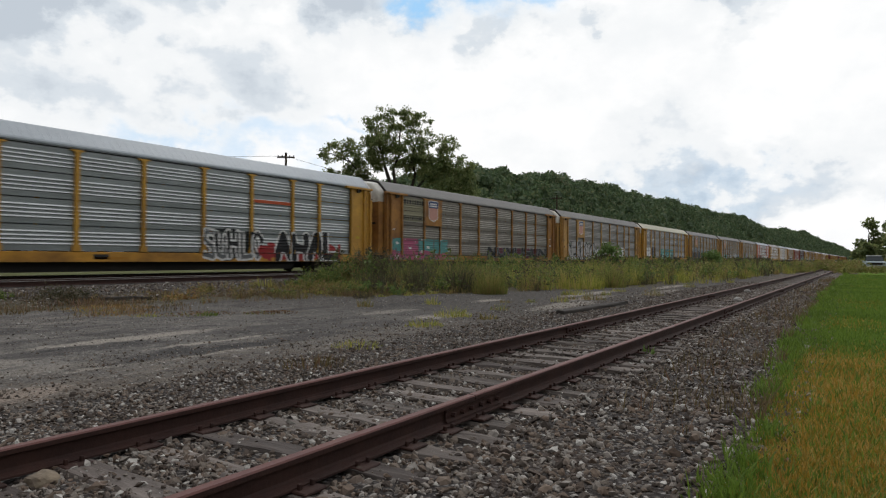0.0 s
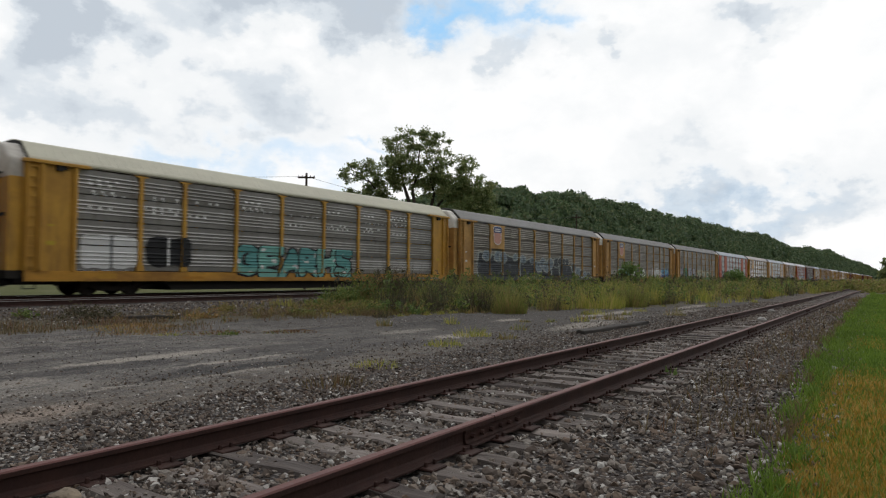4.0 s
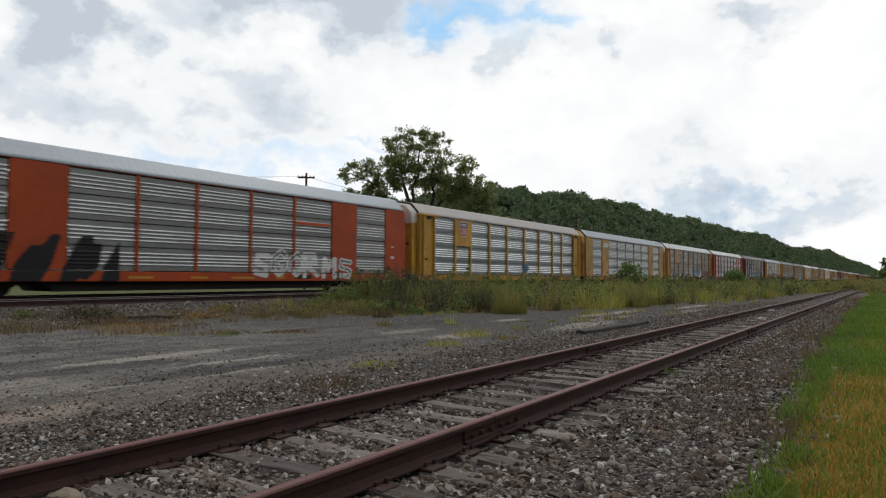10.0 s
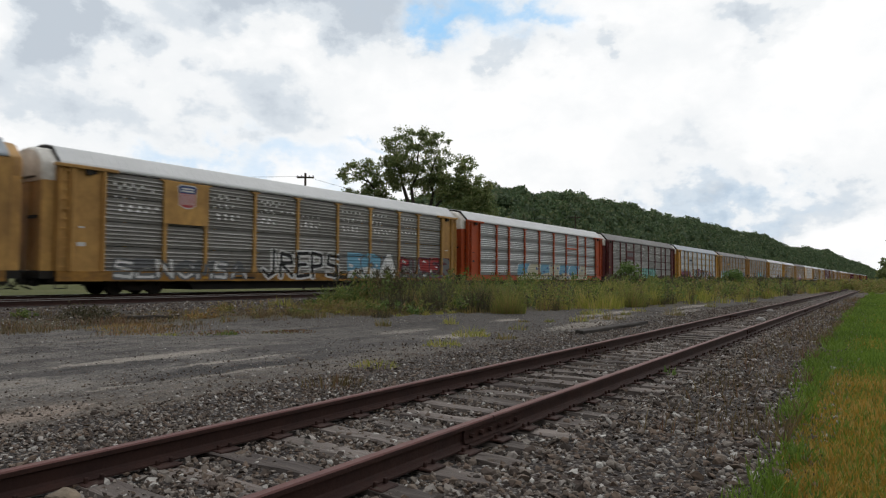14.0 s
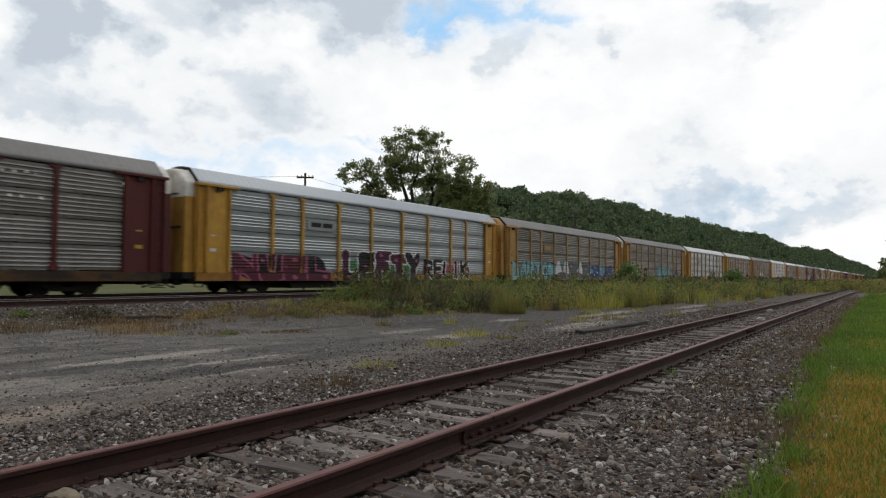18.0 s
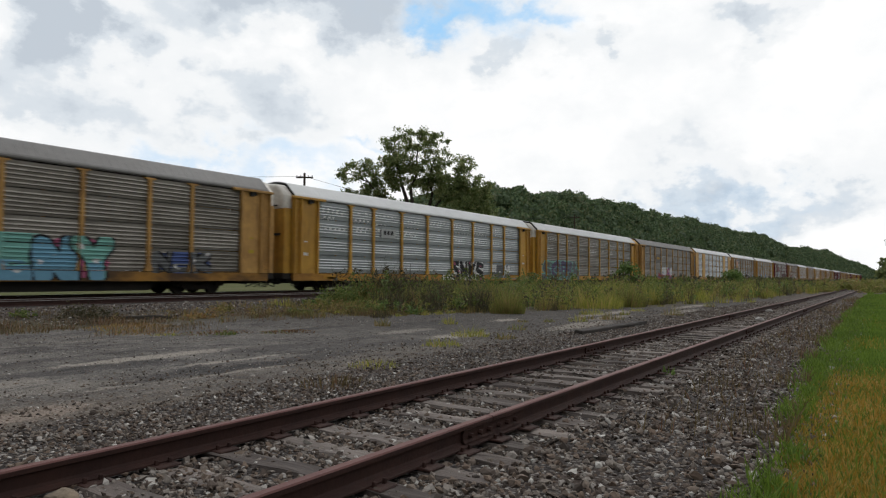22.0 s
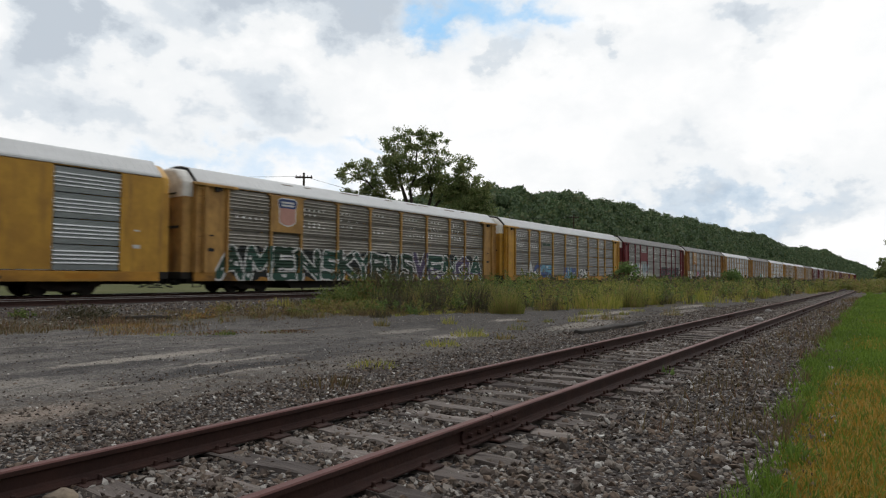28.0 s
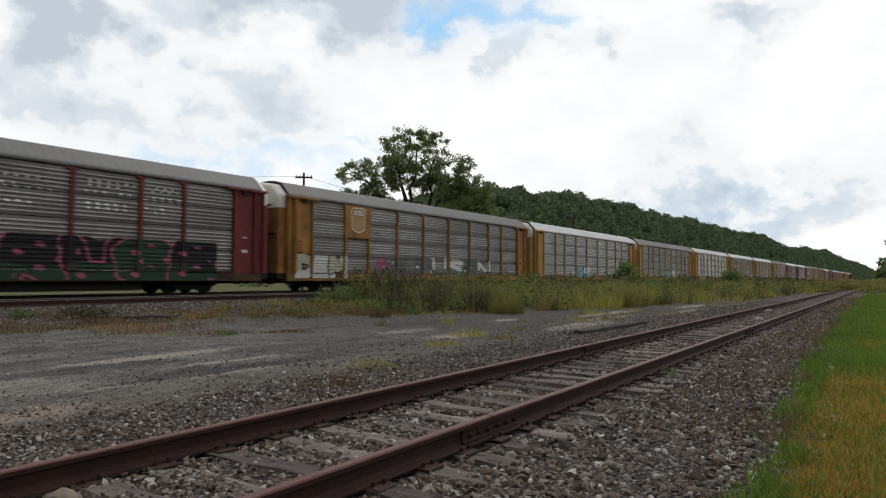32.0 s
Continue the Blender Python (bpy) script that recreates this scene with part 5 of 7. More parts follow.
# ======== pole, rock, timbers, parked vehicles ========
def utility_pole(x, y, top, turn):
    root = thing("utility_pole", "brown wooden utility pole with crossarm behind the train", "utility pole", pose(x, y, 0, 0, 0, turn))
    g = Geo().tube([(0, 0, -0.2), (0, 0, top * 0.5), (0, 0, top)], [0.13, 0.115, 0.10], 10)
    part("pole", g.mesh("pole", M["wood"], True), root)
    part("crossarm", Geo().chamfer(-0.8, 0.8, -0.06, 0.06, top - 0.5, top - 0.36, 0.01).mesh("crossarm", M["wood"]), root)
    for k in (-0.72, -0.35, 0.35, 0.72):
        part("insulator", shared("insulator", lambda: Geo().cyl((0, 0, 0.07), 0.045, 0.07, "z", 8, 0, 0.03).mesh("insulator", M["black"])), root, at=pose(k, 0, top - 0.36))
    return root


utility_pole(-45.4, 43.7, 10.95, 34)
for k, (dz, sag, x1, y1) in enumerate([(10.62, 0.5, -88, 8), (10.62, 1.6, -40, 95)]):
    pts = [(-45.4 + (x1 + 45.4) * i / 16, 43.7 + (y1 - 43.7) * i / 16, dz - sag * 4 * (i / 16) * (1 - i / 16)) for i in range(17)]
    thing("overhead_cable", "thin black overhead cable", "cable", data=Geo().tube(pts, [0.014] * 17, 5).mesh("overhead_cable", M["wire"]))
utility_pole(-88, 8, 10.95, 34)
utility_pole(-40, 95, 10.95, 34)


def boulder(label, x, y, s, seed, mat):
    shapes, faces = stone_shapes(1, seed)
    bm = bmesh.new()
    bmesh.ops.create_icosphere(bm, subdivisions=3, radius=1)
    for v in bm.verts:
        v.co *= 1 + 0.3 * noise.noise(v.co * 1.3 + Vector((seed, 0, 0))) + 0.08 * noise.noise(v.co * 5)
        v.co = Vector((v.co.x * s[0], v.co.y * s[1], v.co.z * s[2]))
    me = bpy.data.meshes.new("rock")
    bm.to_mesh(me)
    bm.free()
    me.materials.append(mat)
    return thing("rock", label, "rock", pose(x, y, float(ground_z(x, y)) + s[2] * 0.55, 0, 0, seed * 30), data=me)


boulder("tan boulder lying against the siding rail", -4.0, 1.98, (0.09, 0.075, 0.055), 3, M["rock"])
boulder("pale stone between the siding rails", -3.35, 22.4, (0.13, 0.11, 0.09), 5, shader("pale_stone", (0.42, 0.40, 0.38), 0.85, 0, 0.2, 12, 0.3))
boulder("pale stone between the siding rails", -4.0, 29.0, (0.13, 0.1, 0.08), 6, shader("pale_stone", (0.38, 0.36, 0.34), 0.85, 0, 0.2, 12, 0.3))
for k, (x, y, l, rot, mt) in enumerate([(-5.9, 16.6, 4.4, 88, "maintie"), (-18.0, 10.4, 2.6, 62, "maintie"), (-17.3, 17.2, 2.6, 80, "tie")]):
    thing("loose_tie", "discarded dark timber tie lying on the gravel", "timber", pose(x, y, float(ground_z(x, y)) + 0.09, 0, 0, rot), data=tie_mesh(60 + k, M[mt], l))


def pickup(x, y, turn):
    """An old pickup seen from its front, parked on the grass."""
    root = thing("pickup_truck", "old pale blue and white pickup truck parked on grass", "truck", pose(x, y, float(ground_z(x, y)), 0, 0, turn))
    g = Geo()
    g.prism([(-2.6, 0.5), (-2.65, 0.95), (-2.5, 1.08), (-0.9, 1.12), (2.6, 1.08), (2.6, 0.5)], -0.95, 0.95, "x")
    part("body", g.mesh("body", M["truckpaint"]), root, "pale blue body")
    g = Geo()
    g.v = [(sx * (0.92 if z < 1.3 else 0.72), yy, z) for z, ya, yb in ((1.1, -1.05, 0.7), (1.72, -0.55, 0.5)) for sx, yy in ((-1, ya), (1, ya), (1, yb), (-1, yb))]
    g.f = [[0, 1, 5, 4], [1, 2, 6, 5], [2, 3, 7, 6], [3, 0, 4, 7]]
    g.mi = [0] * 4
    part("window_glass", g.mesh("window_glass", M["glass"]), root, "dark windscreen and side glass")
    part("cab_roof", Geo().chamfer(-0.76, 0.76, -0.6, 0.55, 1.71, 1.79, 0.03).mesh("cab_roof", M["white"]), root, "white cab roof")
    part("grille", Geo().chamfer(-0.62, 0.62, -2.69, -2.6, 0.72, 0.98, 0.01).mesh("grille", M["black"]), root, "dark grille")
    part("bumper", Geo().chamfer(-0.98, 0.98, -2.82, -2.66, 0.42, 0.62, 0.03).mesh("bumper", M["white"]), root, "white front bumper")
    lamp = shared("headlight", lambda: Geo().cyl((0, 0, 0), 0.11, 0.03, "y", 14).mesh("headlight", M["chrome"]))
    wheel = shared("truckwheel", lambda: Geo().cyl((0, 0, 0), 0.36, 0.12, "x", 20).mesh("wheel", M["rubber"]))
    for s in (-1, 1):
        part("headlight", lamp, root, at=pose(s * 0.76, -2.66, 0.86))
        for yy in (-1.75, 1.65):
            part("wheel", wheel, root, at=pose(s * 0.84, yy, 0.36))
    part("cargo_bed", Geo().box(-0.93, 0.93, 0.75, 2.58, 1.06, 1.2).mesh("cargo_bed", M["truckpaint"]), root)


pickup(0.9, 91.5, 4)


def parked_car(x, y, turn):
    root = thing("parked_car", "white car parked on the grass behind the pickup", "car", pose(x, y, float(ground_z(x, y)), 0, 0, turn))
    part("body", Geo().prism([(-2.1, 0.3), (-2.15, 0.7), (-1.2, 0.85), (2.1, 0.85), (2.15, 0.3)], -0.85, 0.85, "x").mesh("body", M["white"]), root)
    part("cabin", Geo().prism([(-1.1, 0.84), (-0.5, 1.36), (0.9, 1.36), (1.6, 0.84)], -0.72, 0.72, "x").mesh("cabin", M["glass"]), root, "dark glass cabin")
    wheel = shared("carwheel", lambda: Geo().cyl((0, 0, 0), 0.31, 0.1, "x", 20).mesh("wheel", M["rubber"]))
    for s in (-0.78, 0.78):
        for yy in (-1.35, 1.35):
            part("wheel", wheel, root, at=pose(s, yy, 0.31))


parked_car(3.0, 97.0, -4)

# ======== the train ========
PITCH, BODY, HALF_W = 28.6, 27.1, 1.52
POSTS = [1.8, 4.45, 6.48, 9.25, 12.05, 15.05, 17.85, 20.62, 22.65, 25.3]
Z_SILL0, Z_SILL1, Z_PAN0, Z_PAN1, Z_EAVE = 0.56, 0.95, 1.0, 4.91, 4.98
TIERS = 4
TIER_H = (Z_PAN1 - Z_PAN0) / TIERS


def tier_profile(style):
    """(height, outward) of one corrugated sheet, from its lower edge to its upper."""
    top = TIER_H - 0.046
    if style == "grouped":
        ridges, depth = [0.235, 0.385, 0.535, 0.685], 0.034
    else:
        ridges, depth = [0.12, 0.28, 0.44, 0.60, 0.76], 0.044
    p = [(0.0, 0.0)]
    for c in ridges:
        p += [(c - 0.030, 0.0), (c - 0.012, depth), (c - 0.004, depth), (c + 0.05, 0.0)]
    return p + [(top, 0.0)]


def panel_mesh(width, style, mat, crest):
    pr = tier_profile(style)
    n = len(pr)
    v = [(o, y, z) for y in (0, width) for z, o in pr] + [(-0.03, y, z) for y in (0, width) for z in (0, pr[-1][0])]
    f = [(i, n + i, n + i + 1, i + 1) for i in range(n - 1)]
    b = 2 * n
    f += [(b, b + 1, b + 3, b + 2), (n - 1, 2 * n - 1, b + 3, b + 1), (0, b, b + 2, n), tuple(range(n)) + (b + 1, b), tuple(reversed(range(n, 2 * n))) + (b + 2, b + 3)]
    me = bpy.data.meshes.new("side_panel")
    me.from_pydata(v, [], f)
    me.materials.append(mat)
    me.materials.append(crest)
    # crest and upper slope of each ridge take the painted highlight
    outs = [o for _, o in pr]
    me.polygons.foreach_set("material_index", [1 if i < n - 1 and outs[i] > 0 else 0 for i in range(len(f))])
    me.update()
    return me


def post_mesh(mat, flush=False):
    if flush:
        ring = [(-0.07, Z_PAN0 - 0.02), (0.07, Z_PAN0 - 0.02), (0.07, Z_PAN1), (-0.07, Z_PAN1)]
        return Geo().prism(ring, -0.02, 0.06, "x").mesh("post", mat)
    ring = [(-0.17, 0.97), (0.17, 0.97), (0.15, 1.12), (0.085, 1.35), (0.085, 4.70), (0.11, 4.80), (0.26, 4.83), (0.26, 4.88), (-0.26, 4.88), (-0.26, 4.83), (-0.11, 4.80), (-0.085, 4.70), (-0.085, 1.35), (-0.15, 1.12)]
    return Geo().prism(ring, -0.02, 0.10, "x").mesh("post", mat)


ROOF = [(1.57, 4.95), (1.57, 5.02), (1.53, 5.09), (0.98, 5.65), (0.88, 5.70), (0.40, 5.80), (0.0, 5.83)]
ROOF = ROOF + [(-x, z) for x, z in ROOF[-2::-1]]


def roof_mesh(mat):
    """Folded roof sheets with low ribs across them, in one skin, and a raised rim at each end."""
    g = Geo()
    n = len(ROOF)
    stations = [(0.12, 0.010), (0.22, 0.010), (0.23, 0.0)]
    ribs = 78
    for k in range(1, ribs):
        y = 0.12 + (BODY - 0.24) * k / ribs
        stations += [(y - 0.05, 0.0), (y - 0.04, 0.004), (y + 0.04, 0.004), (y + 0.05, 0.0)]
    stations += [(BODY - 0.23, 0.0), (BODY - 0.22, 0.010), (BODY - 0.12, 0.010)]
    for yy, lift in stations:
        g.v += [(x * (1 + lift / 1.6), yy, z + lift) for x, z in ROOF]
    for k in range(len(stations) - 1):
        g.f += [[k * n + i, k * n + i + 1, (k + 1) * n + i + 1, (k + 1) * n + i] for i in range(n - 1)]
    e = (len(stations) - 1) * n
    g.f += [list(reversed(range(n))), list(range(e, e + n)), [n - 1, 0, e, e + n - 1]]
    g.mi = [0] * len(g.f)
    return g.mesh("roof", mat)


def hood_mesh(mat):
    """The rounded upper end of the car, above the end doors."""
    g = Geo()
    ring = [(1.40, 4.30), (1.42, 4.98), (1.36, 5.06), (0.90, 5.53), (0.80, 5.58), (0.36, 5.66), (0, 5.69)]
    ring = ring + [(-x, z) for x, z in ring[-2::-1]]
    n = len(ring)
    for yy, s in ((0.14, 1.0), (-0.28, 0.99), (-0.40, 0.95), (-0.44, 0.9)):
        g.v += [(x * s, yy, 4.3 + (z - 4.3) * s) for x, z in ring]
    for k in range(3):
        g.f += [[k * n + i, k * n + (i + 1) % n, (k + 1) * n + (i + 1) % n, (k + 1) * n + i] for i in range(n)]
    g.f += [list(reversed(range(3 * n, 4 * n)))]
    g.mi = [0] * len(g.f)
    g.box(-0.5, 0.9, -0.47, -0.41, 4.42, 4.50, 1)
    return g.mesh("end_hood", [mat, M["black"]], True)


def door_mesh(mat, plain=False):
    """End doors: folded vertical leaves with a dark seam and a lock slot."""
    g = Geo()
    ring = [(-1.42, 0.06)]
    for k in range(6):
        x0, d = -1.42 + k * 0.473, -0.42 if k % 2 else -0.38
        ring += [(x0, d), (x0 + 0.44, d), (x0 + 0.452, -0.36), (x0 + 0.461, -0.36)]
    g.prism(ring + [(1.42, 0.06)], 0.95, 4.32, "z")
    g.box(-1.2, -0.4, -0.445, -0.37, 2.9, 3.02, 1)
    g.box(0.35, 1.15, -0.445, -0.37, 2.9, 3.02, 1)
    return g.mesh("end_door", [mat, M["black"]])


def ladder_mesh(mat):
    g = Geo()
    for y in (-0.2, 0.2):
        g.box(0.06, 0.16, y - 0.02, y + 0.02, 0.95, 4.85)
    for k in range(11):
        g.box(0.12, 0.15, -0.2, 0.2, 1.1 + k * 0.36, 1.135 + k * 0.36)
    return g.mesh("ladder", mat)


def bogie_parts():
    g = Geo()
    frame = [(-1.32, 0.34), (-1.34, 0.64), (-0.62, 0.70), (-0.46, 0.80), (0.46, 0.80), (0.62, 0.70), (1.34, 0.64), (1.32, 0.34), (0.98, 0.33), (0.52, 0.17), (-0.52, 0.17), (-0.98, 0.33)]
    return {
        "side_frame": Geo().prism(frame, -0.06, 0.06, "x").cyl((0.08, -0.89, 0.45), 0.11, 0.06, "x", 12).cyl((0.08, 0.89, 0.45), 0.11, 0.06, "x", 12).mesh("side_frame", M["iron"]),
        "bolster": Geo().chamfer(-1.05, 1.05, -0.2, 0.2, 0.35, 0.66, 0.04).mesh("bolster", M["iron"]),
        "wheelset": Geo().cyl((-0.75, 0, 0), 0.42, 0.065, "x", 24).cyl((-0.665, 0, 0), 0.445, 0.015, "x", 24).cyl((0.75, 0, 0), 0.42, 0.065, "x", 24).cyl((0.665, 0, 0), 0.445, 0.015, "x", 24).cyl((0, 0, 0), 0.08, 0.95, "x", 10).mesh("wheelset", M["iron"]),
    }


def rear_side_mesh(style, pan, frame_mat):
    """The side away from the yard, in one piece."""
    g = Geo()
    pr = tier_profile(style)
    for t in range(TIERS):
        z0 = Z_PAN0 + t * TIER_H
        for (za, oa), (zb, ob) in zip(pr[:-1], pr[1:]):
            g.add([(-HALF_W - oa, 1.8, z0 + za), (-HALF_W - oa, 25.3, z0 + za), (-HALF_W - ob, 25.3, z0 + zb), (-HALF_W - ob, 1.8, z0 + zb)], [(0, 1, 2, 3)])
    for p in POSTS:
        g.box(-HALF_W - 0.1, -HALF_W + 0.02, p - 0.085, p + 0.085, 0.97, 4.88, 1)
    for a, b in ((0, 1.72), (25.38, BODY)):
        g.box(-HALF_W - 0.04, -HALF_W + 0.02, a, b, 0.95, 4.9, 1)
    return g.mesh("rear_side", [pan, frame_mat])


def build_car(spec):
    """One enclosed car carrier. Its origin is at the rail, amid the track, at the end that comes first into the yard."""
    frame_mat, pan, roof, style, kind = M[spec["frame"]], M[spec["panel"]], M[spec["roof"]], spec["style"], spec["kind"]
    fk, pk = spec["frame"], spec["panel"]
    flush = kind == "flush"
    root = thing("car_carrier", spec["label"], "rail car", group="cars of the passing freight train")
    part("roof", shared(("roof", spec["roof"]), lambda: roof_mesh(roof)), root, spec.get("roof_label", ""))
    hood = shared(("hood", spec["hood"]), lambda: hood_mesh(M[spec["hood"]]))
    door = shared(("door", spec["door"]), lambda: door_mesh(M[spec["door"]]))
    part("end_hood", hood, root, "dirty white rounded end hood" if spec["hood"] == "hood" else "")
    part("end_door", door, root)
    if flush:
        hood = shared(("hood", fk), lambda: hood_mesh(frame_mat))
        door = shared(("door", fk), lambda: door_mesh(frame_mat))
    turned = pose(0, BODY, 0, 0, 0, 180)
    part("end_hood", hood, root, "dirty white rounded end hood" if spec["hood"] == "hood" else "", turned)
    part("end_door", door, root, "", turned)
    # black plate added at each end, as the shaded gap between hood and roof
    rim = shared("gap_plate", lambda: Geo().prism([(x * 0.985, 4.95 + (z - 4.95) * 0.97) for x, z in ROOF], 0.102, 0.118, "y").mesh("end_bulkhead", M["black"]))
    part("end_bulkhead", rim, root, "black plate standing for the shaded gap round the hood")
    part("end_bulkhead", rim, root, "black plate standing for the shaded gap round the hood", turned)
    # frame
    part("side_sill", shared(("sill", fk), lambda: Geo().chamfer(HALF_W - 0.12, HALF_W + 0.06, 0.1, BODY - 0.1, Z_SILL0, Z_SILL1, 0.015).mesh("side_sill", frame_mat if fk == "orange" else M[{"yellow": "sill_clean", "maroon": "sill_dark", "red": "sill_dark"}.get(fk, "sill")])), root)
    chord = fk if flush or spec["chord"] else spec["roof"]
    part("top_chord", shared(("chord", chord), lambda: Geo().box(HALF_W - 0.06, HALF_W + 0.03, 0.05, BODY - 0.05, Z_PAN1 + 0.01, Z_EAVE - 0.04).mesh("top_chord", M[chord])), root)
    part("underframe", shared("underframe", lambda: Geo().box(-1.4, 1.4, 0.15, BODY - 0.15, 0.72, 0.98).box(-0.35, 0.35, 0.0, BODY, 0.42, 0.75).prism([(5.6, 0.73), (6.2, 0.17), (BODY - 6.2, 0.17), (BODY - 5.6, 0.73)], -1.2, 1.2, "x").mesh("underframe", M["black"])), root, "black underframe")
    part("rear_side", shared(("rear", style, pk, fk), lambda: rear_side_mesh(style, pan, frame_mat)), root)
    plate_w = 1.8 if not flush else 1.72
    def plate(w):
        g = Geo().chamfer(-0.04, 0.05, 0, w, 0, Z_PAN1 - 0.95, 0.01)
        return g.mesh("end_plate", frame_mat)
    solid = shared(("plate", fk, plate_w), lambda: plate(plate_w))
    part("end_plate", solid, root, at=pose(HALF_W, 0.0, 0.95))
    part("end_plate", solid, root, at=pose(HALF_W, BODY - plate_w, 0.95))
    if not flush:
        lad = shared(("ladder", fk), lambda: ladder_mesh(frame_mat))
        rail = shared(("rail", fk), lambda: Geo().chamfer(0.0, 0.2, -0.1, 2.3, 4.86, 4.98, 0.02).mesh("door_track", frame_mat))
        brk = shared("bracket", lambda: Geo().box(0.05, 0.16, -0.12, 0.12, 4.66, 4.86).box(0.05, 0.1, 0.14, 0.3, 4.72, 4.86).mesh("roller_bracket", M["black"]))
        rib = shared(("rib", fk), lambda: Geo().chamfer(0.03, 0.16, -0.06, 0.06, 0.95, 4.86, 0.01).mesh("corner_post", frame_mat))
        for y, o, r in ((0.28, 0.0, 1), (BODY - 0.28, BODY - 2.2, -1)):
            part("ladder", lad, root, at=pose(HALF_W, y, 0))
            part("door_track", rail, root, at=pose(HALF_W, o, 0))
            part("roller_bracket", brk, root, "black roller bracket", pose(HALF_W, y + r * 0.9, 0))
            part("corner_post", rib, root, at=pose(HALF_W, y + r * 0.32, 0))
            part("corner_post", rib, root, at=pose(HALF_W, y + r * 1.5, 0))
    # side: posts and stacked corrugated sheets
    post = shared(("post", fk, flush), lambda: post_mesh(frame_mat, flush))
    filled = {1, 7} if flush else set()
    for p in (POSTS[1:-1] if not flush else POSTS[3:-3] + [POSTS[0] - 0.02, POSTS[-1] + 0.02]):
        part("post", post, root, at=pose(HALF_W, p, 0))
    logo_bay = spec.get("plate_bay")
    for b, (a, c) in enumerate(zip(POSTS[:-1], POSTS[1:])):
        if b in filled:
            g = shared(("fill", fk, round(c - a, 2)), lambda: Geo().chamfer(-0.04, 0.052, 0.0, c - a, 0.0, Z_PAN1 - Z_PAN0, 0.01).mesh("filler_plate", frame_mat))
            part("filler_plate", g, root, at=pose(HALF_W, a, Z_PAN0))
            continue
        w = round(c - a - 0.10, 2)
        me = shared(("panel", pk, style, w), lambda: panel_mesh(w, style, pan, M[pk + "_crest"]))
        if spec["near"]:
            for t in range(TIERS):
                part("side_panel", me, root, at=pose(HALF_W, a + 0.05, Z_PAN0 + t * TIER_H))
        else:
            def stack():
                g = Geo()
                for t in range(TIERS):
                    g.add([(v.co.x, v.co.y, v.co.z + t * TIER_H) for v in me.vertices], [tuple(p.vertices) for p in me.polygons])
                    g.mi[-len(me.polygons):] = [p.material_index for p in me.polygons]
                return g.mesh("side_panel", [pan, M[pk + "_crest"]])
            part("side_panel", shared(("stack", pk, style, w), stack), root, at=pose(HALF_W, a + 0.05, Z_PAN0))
    # running gear
    bp = shared("bogie", bogie_parts)
    for y in (3.65, BODY - 3.65):
        bogie = part("bogie", bp["bolster"], root, "black four-wheel bogie", pose(0, y, 0))
        for s in (-1, 1):
            part("side_frame", bp["side_frame"], bogie, at=pose(s * 0.99, 0, 0, 0, 0, 0 if s > 0 else 180))
            part("wheelset", bp["wheelset"], bogie, at=pose(0, s * 0.89, 0.42))
    for at in (pose(0, 0, 0), pose(0, BODY, 0, 0, 0, 180)):
        part("end_platform", shared("platform", lambda: Geo().chamfer(-1.4, 1.4, -0.44, 0.2, 0.66, 0.96, 0.02).box(-1.3, 1.3, -0.1, 1.7, 0.5, 0.74).box(-0.32, 0.32, -0.42, 0.3, 0.42, 0.68).mesh("end_platform", M["black"])), root, "black end platform", at)
        part("brake_rigging", shared("rigging", lambda: Geo().tube([(1.1 - 0.9 * i / 10, -0.5 - 0.12 * math.sin(i * 0.9), 0.60 - 0.34 * math.sin(math.pi * i / 10)) for i in range(11)], [0.03] * 11, 6).tube([(-1.2 + 0.9 * i / 10, -0.48, 0.62 - 0.26 * math.sin(math.pi * i / 10)) for i in range(11)], [0.025] * 11, 6).cyl((0.75, -0.3, 0.5), 0.13, 0.2, "x", 12).mesh("brake_rigging", M["rubber"])), root, "hanging brake hoses and cylinder", at)
        for sx in (1 if at.to_translation().y < 1 else -1,):
            part("stirrup_step", shared("stirrup", lambda: Geo().box(-0.02, 0.02, -0.22, -0.19, 0.30, 0.72).box(-0.02, 0.02, 0.19, 0.22, 0.30, 0.72).box(-0.04, 0.04, -0.22, 0.22, 0.28, 0.31).mesh("stirrup_step", M["black"])), root, "", at @ pose(sx * 1.46, 0.3, 0))
    for y, s in ((-0.1, -1), (BODY + 0.1, 1)):
        cp = shared("coupler", lambda: Geo().chamfer(-0.09, 0.09, -0.1, 0.75, 0.72, 0.9, 0.02).chamfer(-0.17, 0.17, 0.52, 0.78, 0.68, 0.94, 0.05).mesh("coupler", M["iron"]))
        part("coupler", cp, root, "black knuckle coupler", pose(0, y - 0.1 * s, 0, 0, 0, 0 if s > 0 else 180))
        hs = shared("hose", lambda: Geo().tube([(0.5, 0.2 + 0.55 * i / 8, 0.62 - 0.36 * math.sin(math.pi * min(i / 8, 0.85) * 0.6)) for i in range(9)], [0.022] * 9, 6).mesh("air_hose", M["rubber"]))
        part("air_hose", hs, root, "black rubber air hose", pose(0, y - 0.1 * s, 0, 0, 0, 0 if s > 0 else 180))
    return root


FRAMES = {"yellow": "yellow", "tan": "faded yellow", "rusty": "rust-stained yellow", "orange": "orange-red", "maroon": "maroon", "red": "dull red"}
PANELS = {"zinc": "bright corrugated sides", "galv": "galvanised corrugated sides", "grey": "weathered grey sides", "dull": "grimy corrugated sides", "pale": "pale corrugated sides"}


